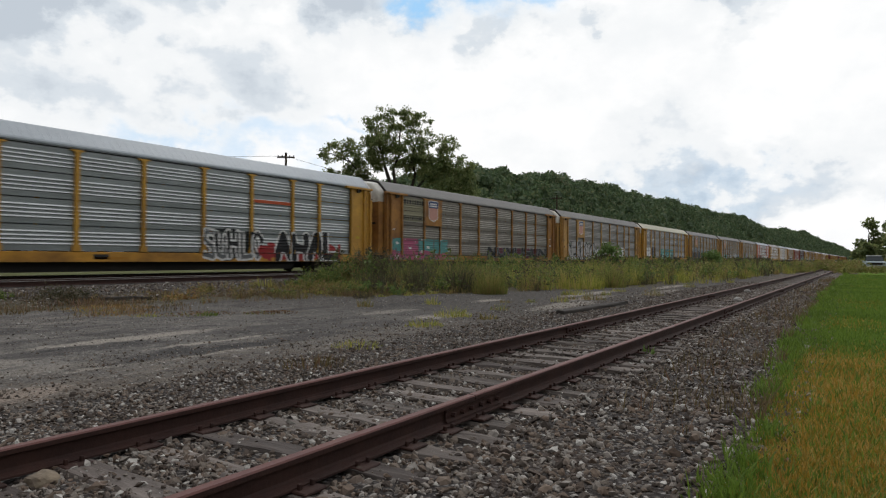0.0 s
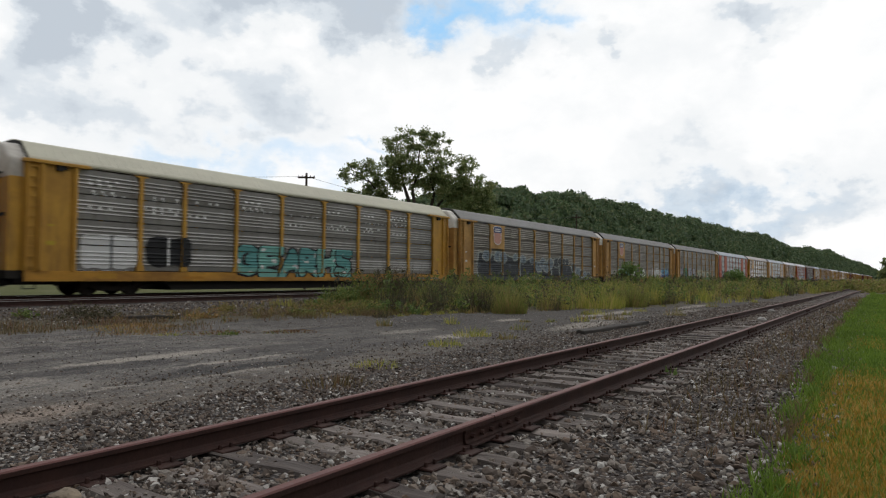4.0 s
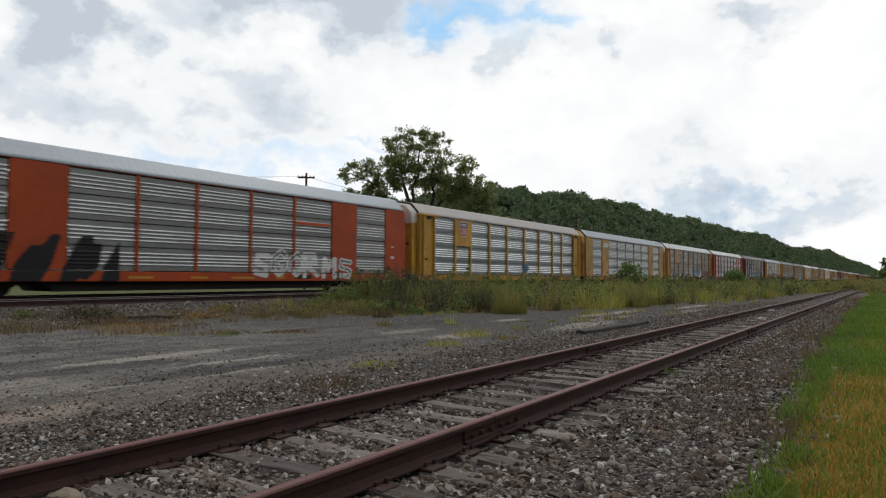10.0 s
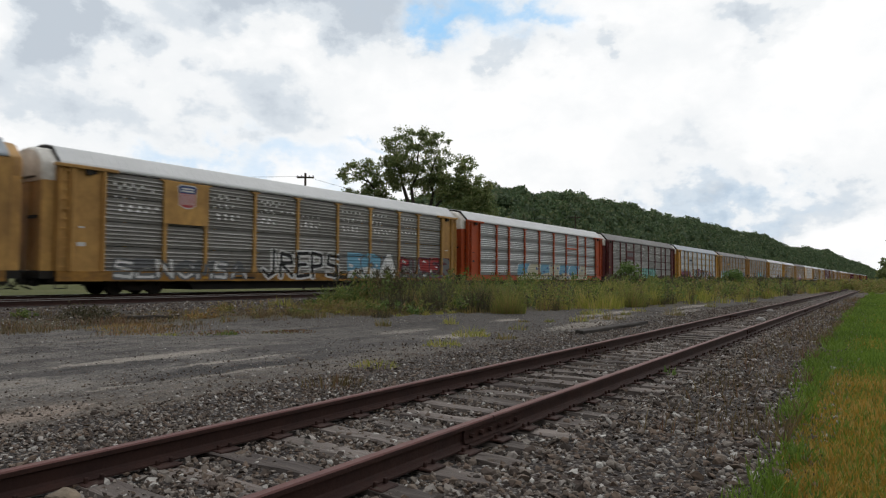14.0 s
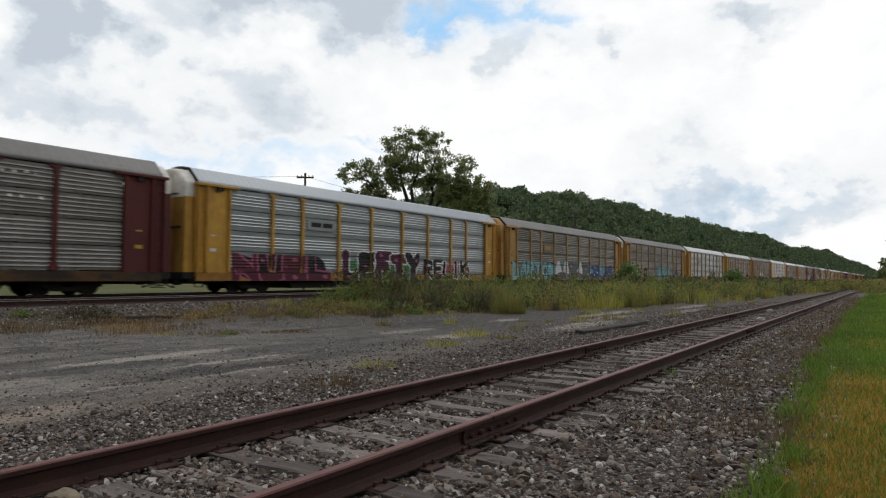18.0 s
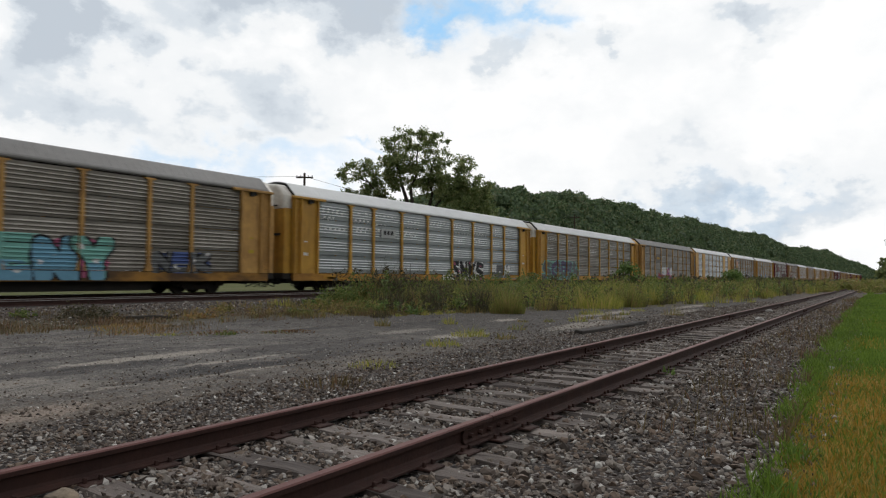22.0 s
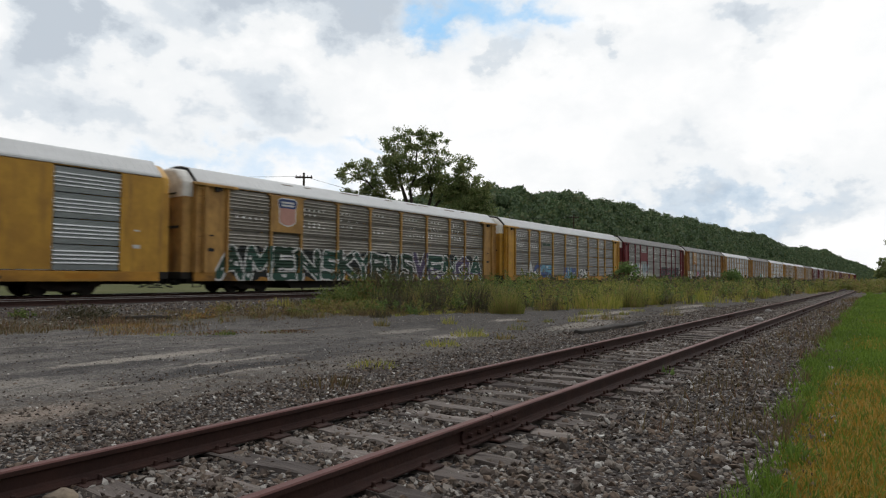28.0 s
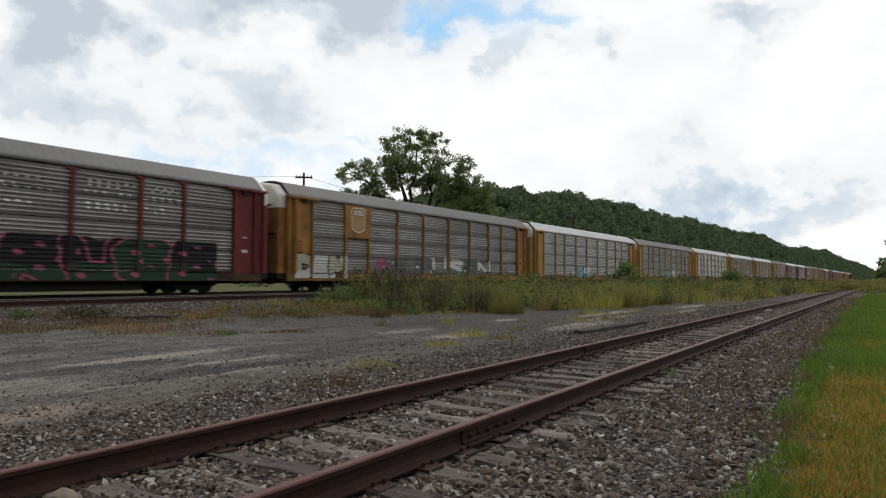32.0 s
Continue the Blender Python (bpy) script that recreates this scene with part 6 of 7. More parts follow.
def car_spec(frame_c, panel_c, roof_c, kind="post", note="", hood="hood", door=None, style=None, chord=False):
    return {"chord": chord, "frame": frame_c, "panel": panel_c, "roof": "roof_" + roof_c, "kind": kind, "hood": hood, "door": door or frame_c,
            "style": style or ("grouped" if panel_c in ("galv", "zinc") else "even"),
            "label": "car carrier, %s, %s frame%s" % (PANELS[panel_c], FRAMES[frame_c], note)}


# from the first car seen to those that stay far off
TRAIN = [
    car_spec("yellow", "galv", "blue", note=", black graffiti"),
    car_spec("rusty", "dull", "grey", note=", pink and teal graffiti", style="grouped"),
    car_spec("tan", "grey", "grey", note=", black and white graffiti", style="grouped"),
    car_spec("yellow", "grey", "cream", note=", black and white graffiti", style="grouped"),
    car_spec("tan", "dull", "grey", note=", dark grey graffiti"),
    car_spec("tan", "dull", "grey", note=", pale teal graffiti"),
    car_spec("tan", "dull", "grey", note=", green and cream graffiti"),
    car_spec("orange", "pale", "blue", "flush", style="grouped", note=", black and white graffiti", door="roof_blue", hood="hood"),
    car_spec("yellow", "zinc", "pink", note=", blue graffiti dab"),
    car_spec("tan", "galv", "blue", "flush", note=", teal and black graffiti", door="rusty", hood="tan"),
    car_spec("tan", "grey", "white", note=", black and pale graffiti"),
    car_spec("orange", "pale", "white", style="grouped", note=", blue and white graffiti"),
    car_spec("maroon", "grey", "grey", note=", green graffiti"),
    car_spec("yellow", "galv", "blue", note=", pink and black graffiti"),
    car_spec("tan", "dull", "grey", note=", teal graffiti", hood="tan"),
    car_spec("tan", "dull", "grey", note=", pale teal graffiti"),
    car_spec("yellow", "galv", "white", note=", black and white graffiti"),
    car_spec("yellow", "dull", "white", note=", turquoise and violet graffiti", chord=True),
    car_spec("tan", "dull", "grey", note=", blue and red graffiti", hood="tan"),
    car_spec("yellow", "galv", "white", "flush", door="roof_grey", hood="yellow"),
    car_spec("tan", "dull", "white", note=", dark green graffiti", chord=True),
    car_spec("yellow", "grey", "white", note=", small white graffiti", chord=True),
    car_spec("red", "grey", "grey", note=", blue and black graffiti"),
    car_spec("rusty", "grey", "grey", note=", white graffiti", style="grouped"),
    car_spec("tan", "pale", "white"),
    car_spec("tan", "grey", "grey"),
    car_spec("yellow", "galv", "white"),
]
rng = random.Random(77)
while len(TRAIN) < 45:
    TRAIN.append(car_spec(rng.choice(["yellow", "tan", "tan", "rusty", "red"]), rng.choice(["grey", "grey", "dull", "dull", "pale"]), rng.choice(["white", "grey", "grey"])))
CARS = []
for k, spec in enumerate(TRAIN):
    spec["near"] = k < 26
    CARS.append(build_car(spec))



# ======== paint on the cars: graffiti, stencils and plates ========
STROKES = {
    "A": "00.5 1 10|.2 .4 .8 .4", "B": "00 01 .8 .9 .8 .6 .1 .5 .9 .4 .9 .1 00", "C": "1 .9 .3 1 0 .6 0 .3 .3 0 1 .1", "D": "00 01 .7 .9 1 .5 .7 .1 00",
    "E": "10 00 01 11|0 .5 .8 .5", "F": "00 01 11|0 .5 .8 .5", "G": "1 .8 .6 1 0 .7 0 .2 .5 0 1 .2 1 .5 .6 .5", "H": "00 01|10 11|0 .5 1 .5", "I": ".5 0 .5 1",
    "J": "0 .2 .4 0 .8 .2 .8 1", "K": "00 01|1 1 .1 .5 1 0", "L": "01 00 10", "M": "00 .1 1 .5 .4 .9 1 10", "N": "00 01 10 11", "O": ".5 0 0 .3 0 .7 .5 1 1 .7 1 .3 .5 0",
    "P": "00 01 .9 .9 .9 .5 0 .45", "R": "00 01 .9 .9 .9 .55 .1 .5 1 0", "S": "0 .1 .8 0 .9 .4 .1 .6 .2 1 1 .9", "T": ".5 0 .5 1|01 11", "U": "01 .1 .1 .5 0 .9 .1 11",
    "V": "01 .5 0 11", "W": "01 .25 0 .5 .6 .75 0 11", "Y": "01 .5 .5 11|.5 .5 .5 0", "Z": "01 11 00 10", "X": "00 11|01 10",
}


def letter_lines(ch):
    out = []
    for run in STROKES[ch].split("|"):
        txt, nums = run, []
        for tok in txt.replace("00", "0 0 ").replace("01", "0 1 ").replace("10", "1 0 ").replace("11", "1 1 ").split():
            if "." in tok and not tok.startswith("."):
                a, b = tok.split(".")
                nums += [float(a), float("." + b)]
            else:
                nums.append(float(tok))
        out.append([(nums[i], nums[i + 1]) for i in range(0, len(nums) - 1, 2)])
    return out


def near_line(Y, Z, pts):
    """Distance of each place to a polyline."""
    d = np.full(Y.shape, 9.0)
    for (a, b), (c, e) in zip(pts[:-1], pts[1:]):
        u, v = c - a, e - b
        t = np.clip(((Y - a) * u + (Z - b) * v) / (u * u + v * v + 1e-9), 0, 1)
        d = np.minimum(d, np.hypot(Y - a - t * u, Z - b - t * v))
    return d


def surface_out(y, z, style, flush):
    """How far the painted side stands out at (y, z), or None in a seam."""
    if z < Z_SILL1:
        return 0.06 if z > Z_SILL0 else None
    if y < 1.8 or y > 25.3:
        return 0.05
    if flush and (POSTS[1] < y < POSTS[2] or POSTS[7] < y < POSTS[8]):
        return 0.052
    if not flush and min(abs(y - p) for p in POSTS) < 0.10:
        return 0.10
    if flush and min(abs(y - p) for p in POSTS[3:-3]) < 0.08:
        return 0.06
    zz = z - Z_PAN0
    if zz < 0 or zz > TIERS * TIER_H:
        return None
    zz %= TIER_H
    pr = tier_profile(style)
    if zz > pr[-1][0]:
        return None
    return float(np.interp(zz, [p[0] for p in pr], [p[1] for p in pr]))


LAYERS = {}


def lay_paint(car, spec, name, label, y0, y1, z0, z1, draw, colours, step=0.055, rows=0.032):
    """Lays paint on the corrugated side as thin strips that follow its ridges. draw(Y, Z) gives a colour number for each place, 0 for none."""
    flush = spec["kind"] == "flush"
    LAYERS[car.name] = LAYERS.get(car.name, 0) + 1
    proud = 0.004 + 0.004 * LAYERS[car.name]
    edges = set(np.round(np.arange(z0, z1, rows), 3))
    for t in range(TIERS):
        for z, _ in tier_profile(spec["style"]):
            if z0 < Z_PAN0 + t * TIER_H + z < z1:
                edges.add(round(Z_PAN0 + t * TIER_H + z, 3))
    edges = sorted(edges)
    ys = np.arange(y0, y1 + step, step)
    g = Geo()
    zc = np.array([(a + b) / 2 for a, b in zip(edges[:-1], edges[1:])])
    Y, Z = np.meshgrid((ys[:-1] + ys[1:]) / 2, zc)
    C = draw(Y, Z)
    for j, (a, b) in enumerate(zip(edges[:-1], edges[1:])):
        if b - a < 0.004:
            continue
        i, row = 0, C[j]
        keys = []
        while i < len(row):
            k = i
            ya = (ys[i] + ys[i + 1]) / 2
            sa = surface_out(ya, (a + b) / 2, spec["style"], flush)
            while k + 1 < len(row) and row[k + 1] == row[i] and surface_out((ys[k + 1] + ys[k + 2]) / 2, (a + b) / 2, spec["style"], flush) == sa:
                k += 1
            if row[i] and sa is not None:
                lo, hi = surface_out(ya, a + 0.001, spec["style"], flush), surface_out(ya, b - 0.001, spec["style"], flush)
                lo, hi = sa if lo is None else lo, sa if hi is None else hi
                x = HALF_W + proud
                g.add([(x + lo, ys[i], a), (x + lo, ys[k + 1], a), (x + hi, ys[k + 1], b), (x + hi, ys[i], b)], [(0, 1, 2, 3)], int(row[i]) - 1)
            i = k + 1
    if g.v:
        ob = part(name, g.mesh(name, [paint(c) for c in colours]), car, label)
        ob["kind"] = "stuff"


def piece_drawing(y0, y1, z0, z1, word, seed, thick=0.16, cloud=0.0, rim=0.10, accents=True, outlined=False):
    """A sprayed word: 1 cloud behind, 2 outline, 3 fill, 4 second fill, 5 glints."""
    r = random.Random(seed)
    h = z1 - z0
    w = (y1 - y0) / len(word)
    lines = []
    for i, ch in enumerate(word):
        sl, wob = r.uniform(-0.12, 0.12), 0.05
        zz, hh = z0 + r.uniform(0.08, 0.16) * h, h * r.uniform(0.66, 0.82)
        ww = w * r.uniform(0.68, 0.86)
        for ln in letter_lines(ch):
            lines.append((i, [(y0 + i * w + w * 0.12 + (px + r.uniform(-wob, wob) + sl * pz) * ww, zz + (pz + r.uniform(-wob, wob)) * hh) for px, pz in ln]))
    ph = [r.uniform(0, 6) for _ in range(4)]

    def draw(Y, Z):
        C = np.zeros(Y.shape, int)
        if cloud:
            cy, cz = (y0 + y1) / 2, (z0 + z1) / 2
            e = np.abs((Y - cy) / ((y1 - y0) / 2)) ** 3.2 + np.abs((Z - cz) / (h / 2)) ** 2.2
            e = e + 0.20 * np.sin(Y * 2.6 + ph[0]) + 0.14 * np.sin(Y * 6.1 + ph[1] + Z * 3)
            C[e < 0.78 + 0.1 * cloud] = 2 if outlined else 1
            if outlined:
                C[e < 0.62] = 1
        t = thick * min(h, w) * (1 + 0.12 * np.sin(Y * 5 + ph[2]) * np.sin(Z * 6 + ph[3]))
        for k in range(len(word)):
            D = np.full(Y.shape, 9.0)
            for i, ln in lines:
                if i == k:
                    D = np.minimum(D, near_line(Y, Z, ln))
            C[D < t + rim] = 2
            C[D < t] = 4 if accents and (k * 7 + seed) % 5 < 2 else 3
            if accents:
                C[(D < t * 0.9) & (Z < z0 + h * (0.36 + 0.08 * np.sin(Y * 1.7 + ph[0]))) & (C == 3)] = 4
                C[(D < t * 0.45) & (np.sin(Y * 4.3 + ph[2]) * np.sin(Z * 7.1 + Y * 1.3 + ph[3]) > 0.72)] = 5
        return C
    return draw


def blocks_drawing(y0, y1, z0, z1, seed):
    """A dark field with rounded pale clouds of colour on it."""
    r = random.Random(seed)
    spots = [(y0 + 1.3 + k * 1.55 + r.uniform(-0.4, 0.4), 2.42 - 0.02 * k + r.uniform(-0.1, 0.1), r.uniform(0.35, 0.6), 3) for k in range(6)]
    spots += [(13.0 + 0.75 * k, 1.75 + 0.3 * (k % 2), 0.62, 3) for k in range(4)] + [(16.6 + 0.8 * k, 2.25 + r.uniform(-0.2, 0.15), r.uniform(0.4, 0.6), 1) for k in range(4)]
    spots += [(20.6, 1.75, 0.55, 4), (21.6, 1.35, 0.6, 3), (22.6, 1.2, 0.5, 1), (23.4, 1.1, 0.42, 3), (24.3, 1.05, 0.42, 5)]
    bars = [(y0 + 0.1, 0.10), (6.4, 0.06), (9.3, 0.06), (15.6, 0.08), (17.3, 0.06)]
    ph = r.uniform(0, 6)

    def draw(Y, Z):
        top = np.interp(Y, [y0, 9, 12, 19, 20.5, 22.5, y1], [2.5, 2.35, 2.1, 2.1, 1.5, 1.0, 0.9]) + 0.16 * np.abs(np.sin(Y * 1.5 + ph)) + 0.05 * np.sin(Y * 4.7)
        C = np.where(Z < top, 1, 0)
        C[np.abs(Z - top) < 0.06] = 2
        C[(Z < top - 0.1) & (np.sin(Y * 3.3 + 2.0 * np.sin(Z * 2.4)) * np.sin(Z * 3.7 + Y * 0.6) > 0.78)] = 5
        for y, w in bars:
            C[(np.abs(Y - y - 0.12 * np.sin(Z * 3)) < w) & (Z < top) & (Z > 0.9)] = 2
        for y, z, s, c in spots:
            d = np.hypot((Y - y) / s, (Z - z) / (s * 0.75)) + 0.10 * np.sin(Y * 9 + y) * np.sin(Z * 8)
            C[d < 1.15] = 2
            C[d < 0.95] = c
            C[(d < 0.5) & (np.sin(Y * 11 + y) * np.sin(Z * 9) > 0.25)] = 4 if c == 3 else 5
        return C
    return draw


def stencil_drawing(rows, seed):
    """Rows of small lettering too small to read, as short bars. rows: (y0, y1, z)."""
    r = random.Random(seed)
    bars = []
    for y0, y1, z in rows:
        y = y0
        while y < y1:
            l = r.uniform(0.10, 0.13)
            bars.append((y, min(y + l, y1), z + r.uniform(-0.01, 0.01)))
            y += l + r.uniform(0.24, 0.28) + (0.3 if r.random() < 0.08 else 0)

    def draw(Y, Z):
        C = np.zeros(Y.shape, int)
        for a, b, z in bars:
            C[(Y > a) & (Y < b) & (np.abs(Z - z) < 0.05)] = 1
        return C
    return draw


K, W_, GY = (0.012, 0.012, 0.014), (0.68, 0.68, 0.67), (0.14, 0.145, 0.15)
TEAL, SEA, PINK, RED_, BLUE, SKYB = (0.10, 0.30, 0.29), (0.18, 0.42, 0.37), (0.42, 0.10, 0.19), (0.33, 0.03, 0.03), (0.07, 0.11, 0.30), (0.16, 0.36, 0.50)
GREEN, DGREEN, CREAM, VIOLET, MAROON_, YEL, MAG = (0.06, 0.20, 0.075), (0.022, 0.055, 0.035), (0.50, 0.48, 0.36), (0.11, 0.085, 0.165), (0.10, 0.02, 0.035), (0.55, 0.42, 0.06), (0.26, 0.03, 0.10)
GREYL, MINT, STEEL, SKYT, ICE = (0.38, 0.36, 0.40), (0.36, 0.44, 0.37), (0.42, 0.41, 0.40), (0.22, 0.47, 0.52), (0.36, 0.46, 0.52)
GREYV, PURPLE = (0.13, 0.12, 0.16), (0.075, 0.012, 0.04)
NIGHT, FERN = (0.014, 0.018, 0.018), (0.03, 0.085, 0.062)
# rust showing through the white roof of one car
for k in range(9):
    r = random.Random(900 + k)
    ya, lo = 5.0 + 2.2 * k + r.uniform(-0.6, 0.6), r.choice((0.78, 0.82, 0.86))
    yb, hi = ya + r.uniform(0.4, 1.3), lo + r.uniform(0.05, 0.12)
    xa, za, xb, zb = 1.54 - 0.55 * lo, 5.09 + 0.56 * lo, 1.54 - 0.55 * hi, 5.09 + 0.56 * hi
    part("rust_patch", Geo().prism([(xa + 0.010, za + 0.012), (xb + 0.010, zb + 0.012), (xb, zb), (xa, za)], ya, yb, "y").mesh("rust_patch", M["rust"]), CARS[20], "brown rust showing through the roof paint")
# car, from, to, low, high, word, letter weight, cloud, (cloud, outline, fill, second fill, glint)
PIECES = [
    (0, 15.0, 18.6, 0.6, 2.15, "SUHLO", 0.13, 0.8, (NIGHT, W_, K, GY, W_)),
    (0, 18.3, 24.6, 0.58, 1.55, "N", 0.01, 0.85, (RED_, RED_, MAG, RED_, RED_)),
    (0, 19.4, 24.2, 0.57, 2.2, "AHAL", 0.17, 0.0, (K, W_, K, K, K)),
    (1, 0.5, 7.5, 0.66, 2.1, "GERS", 0.2, 1.0, (MAG, GY, TEAL, PINK, W_)),
    (1, 13.4, 25.0, 0.8, 1.7, "NUMUHUN", 0.17, 0.45, (MAROON_, GY, K, NIGHT, GY)),
    (2, 1.7, 9.8, 0.66, 2.6, "NEKRMO", 0.2, 0.6, (MINT, K, STEEL, STEEL, W_)),
    (2, 9.6, 12.2, 0.9, 1.9, "WY", 0.13, 0.0, (GY, W_, GY, GY, W_)),
    (2, 16.4, 20.6, 0.75, 2.2, "AMS", 0.15, 0.0, (GY, GY, CREAM, W_, W_)),
    (3, 9.3, 17.4, 0.75, 2.3, "GEARHS", 0.17, 0.0, (GY, K, TEAL, SEA, W_)),
    (5, 4.4, 8.5, 0.85, 1.85, "OE", 0.3, 0.9, (SEA, SEA, SEA, TEAL, SEA)),
    (5, 8.9, 14.5, 0.85, 1.9, "OREO", 0.14, 0.0, (K, K, GY, W_, W_)),
    (5, 17.4, 21.3, 0.9, 2.1, "HEN", 0.2, 0.0, (GY, GY, W_, W_, W_)),
    (5, 21.3, 24.7, 0.9, 2.1, "OM", 0.2, 0.0, (BLUE, BLUE, SKYB, BLUE, W_)),
    (6, 2.0, 10.9, 0.62, 2.35, "MOSG", 0.2, 0.2, (MAROON_, NIGHT, GREYL, GREEN, SKYB)),
    (6, 12.2, 21.9, 0.72, 2.15, "ZEDECK", 0.15, 0.35, (GREEN, DGREEN, CREAM, CREAM, CREAM)),
    (7, 15.2, 19.6, 0.7, 2.2, "SGOR", 0.05, 0.0, (W_, W_, GY, W_, W_)),
    (7, 19.8, 22.4, 0.62, 1.9, "MS", 0.04, 0.0, (W_, W_, GY, W_, W_)),
    (9, 12.9, 18.0, 0.57, 2.1, "WERST", 0.15, 0.0, (TEAL, K, W_, GY, W_)),
    (9, 11.8, 12.9, 0.57, 1.6, "A", 0.3, 0.0, (TEAL, TEAL, SEA, TEAL, SEA)),
    (9, 18.0, 19.4, 0.57, 1.55, "A", 0.3, 0.0, (TEAL, TEAL, SEA, TEAL, SEA)),
    (10, 9.7, 15.2, 0.62, 2.2, "JREPS", 0.08, 0.0, (GY, W_, K, K, K)),
    (10, 2.2, 8.8, 0.62, 1.5, "SENOMSA", 0.07, 0.0, (GY, GY, GY, W_, W_)),
    (10, 15.9, 20.2, 0.7, 2.2, "ROA", 0.2, 0.0, (GY, GY, SKYB, W_, W_)),
    (10, 20.6, 26.3, 0.7, 2.1, "CUBER", 0.14, 0.0, (GY, MAROON_, RED_, GY, W_)),
    (11, 8.0, 23.0, 0.62, 2.0, "GOSRECA", 0.30, 0.8, (MAROON_, W_, SKYB, CREAM, BLUE)),
    (12, 12.2, 18.1, 0.72, 2.05, "SESTUN", 0.19, 0.5, (TEAL, DGREEN, SEA, SEA, W_)),
    (13, 2.0, 8.6, 0.57, 1.9, "NUEL", 0.2, 0.9, (K, PINK, K, MAROON_, PINK)),
    (13, 9.6, 16.6, 0.57, 1.9, "UM", 0.01, 0.75, (GREEN, GREEN, GREEN, GREEN, GREEN)),
    (13, 9.6, 16.9, 0.57, 2.35, "LEFTY", 0.2, 0.0, (K, W_, PURPLE, K, PINK)),
    (13, 17.2, 23.6, 0.75, 1.7, "I", 0.01, 0.8, (PINK, PINK, PINK, PINK, PINK)),
    (13, 17.4, 23.0, 0.62, 2.0, "RELIK", 0.13, 0.0, (K, W_, K, K, K)),
    (14, 1.1, 9.4, 0.57, 2.2, "BARTOR", 0.17, 0.0, (TEAL, NIGHT, SKYT, SKYT, W_)),
    (14, 9.3, 18.0, 0.57, 2.35, "AAMAR", 0.18, 0.85, (TEAL, MAROON_, W_, GY, W_)),
    (14, 17.8, 24.4, 0.7, 2.1, "HERUS", 0.2, 0.3, (BLUE, K, SKYB, BLUE, W_)),
    (15, 7.3, 8.5, 0.85, 2.15, "O", 0.14, 0.0, (GY, GY, K, K, W_)),
    (15, 12.0, 19.2, 0.6, 2.3, "USENY", 0.22, 0.6, (PINK, K, SEA, SKYB, W_)),
    (15, 20.8, 23.7, 0.9, 1.85, "NEK", 0.17, 0.3, (BLUE, K, BLUE, GY, W_)),
    (16, 13.8, 15.6, 0.57, 1.0, "SES", 0.15, 0.0, (K, K, W_, W_, W_)),
    (16, 15.2, 19.4, 0.57, 2.0, "SNKS", 0.18, 0.0, (PINK, W_, K, K, PINK)),
    (16, 20.6, 23.6, 0.75, 1.8, "REN", 0.17, 0.0, (GY, GY, W_, GY, W_)),
    (17, 0.9, 9.4, 0.57, 2.45, "SORA", 0.13, 0.9, (GREYV, SEA, VIOLET, GY, SEA)),
    (18, 7.9, 15.9, 0.57, 1.5, "NUN", 0.1, 0.9, (BLUE, RED_, BLUE, RED_, W_)),
    (18, 9.5, 15.0, 0.8, 2.3, "OROO", 0.22, 0.0, (BLUE, BLUE, W_, PINK, W_)),
    (20, 1.2, 9.6, 0.57, 2.3, "AMENS", 0.12, 0.85, (NIGHT, W_, DGREEN, FERN, W_)),
    (20, 9.4, 16.5, 0.57, 2.3, "KYRUS", 0.12, 0.85, (NIGHT, W_, DGREEN, FERN, W_)),
    (20, 16.3, 25.0, 0.57, 2.4, "VENGA", 0.12, 0.85, (NIGHT, W_, FERN, VIOLET, W_)),
    (21, 4.2, 6.6, 0.8, 2.3, "AO", 0.13, 0.0, (VIOLET, GY, BLUE, W_, W_)),
    (21, 6.8, 9.0, 0.8, 2.0, "OE", 0.16, 0.0, (GY, GY, SKYB, BLUE, W_)),
    (21, 11.8, 14.6, 0.75, 1.8, "RUX", 0.18, 0.3, (GY, GY, BLUE, SKYB, W_)),
    (21, 15.0, 17.8, 0.75, 1.65, "GOST", 0.12, 0.8, (W_, W_, GY, K, W_)),
    (22, 1.8, 11.7, 0.62, 1.6, "N", 0.01, 0.9, (CREAM, CREAM, CREAM, CREAM, CREAM)),
    (22, 3.1, 9.9, 0.95, 2.6, "LOSIK", 0.2, 0.0, (GY, GY, ICE, W_, PINK)),
    (22, 15.4, 24.4, 0.6, 2.3, "RUGE", 0.27, 0.8, (K, PINK, K, DGREEN, PINK)),
    (23, 0.6, 4.6, 0.7, 2.0, "DEM", 0.19, 0.0, (GY, K, CREAM, W_, W_)),
    (23, 7.0, 10.2, 0.8, 2.0, "AE", 0.2, 0.0, (GY, GY, PINK, GY, W_)),
    (23, 11.0, 21.0, 0.85, 2.1, "HUSON", 0.14, 0.0, (GY, GY, W_, GY, W_)),
    (24, 9.5, 13.0, 0.85, 1.9, "SE", 0.2, 0.2, (GY, K, W_, SKYB, W_)),
    (25, 12.0, 17.0, 0.85, 2.0, "RAS", 0.2, 0.2, (TEAL, K, SEA, W_, W_)),
]
for n, (i, a, b, lo, hi, word, weight, cloud, cols) in enumerate(PIECES):
    lay_paint(CARS[i], TRAIN[i], "graffiti", "", a, b, lo, hi, piece_drawing(a, b, lo, hi, word, 100 + n, weight, cloud, 0.15 if word == "NEKRMO" else 0.10, outlined=i == 17), cols)
lay_paint(CARS[4], TRAIN[4], "graffiti", "large dark grey graffiti with pale blue clouds", 2.5, 25.2, 0.57, 2.85, blocks_drawing(2.5, 25.2, 0.57, 2.85, 5), [(0.05, 0.056, 0.064), (0.38, 0.41, 0.38), (0.21, 0.26, 0.30), (0.09, 0.11, 0.135), (0.095, 0.11, 0.13)])
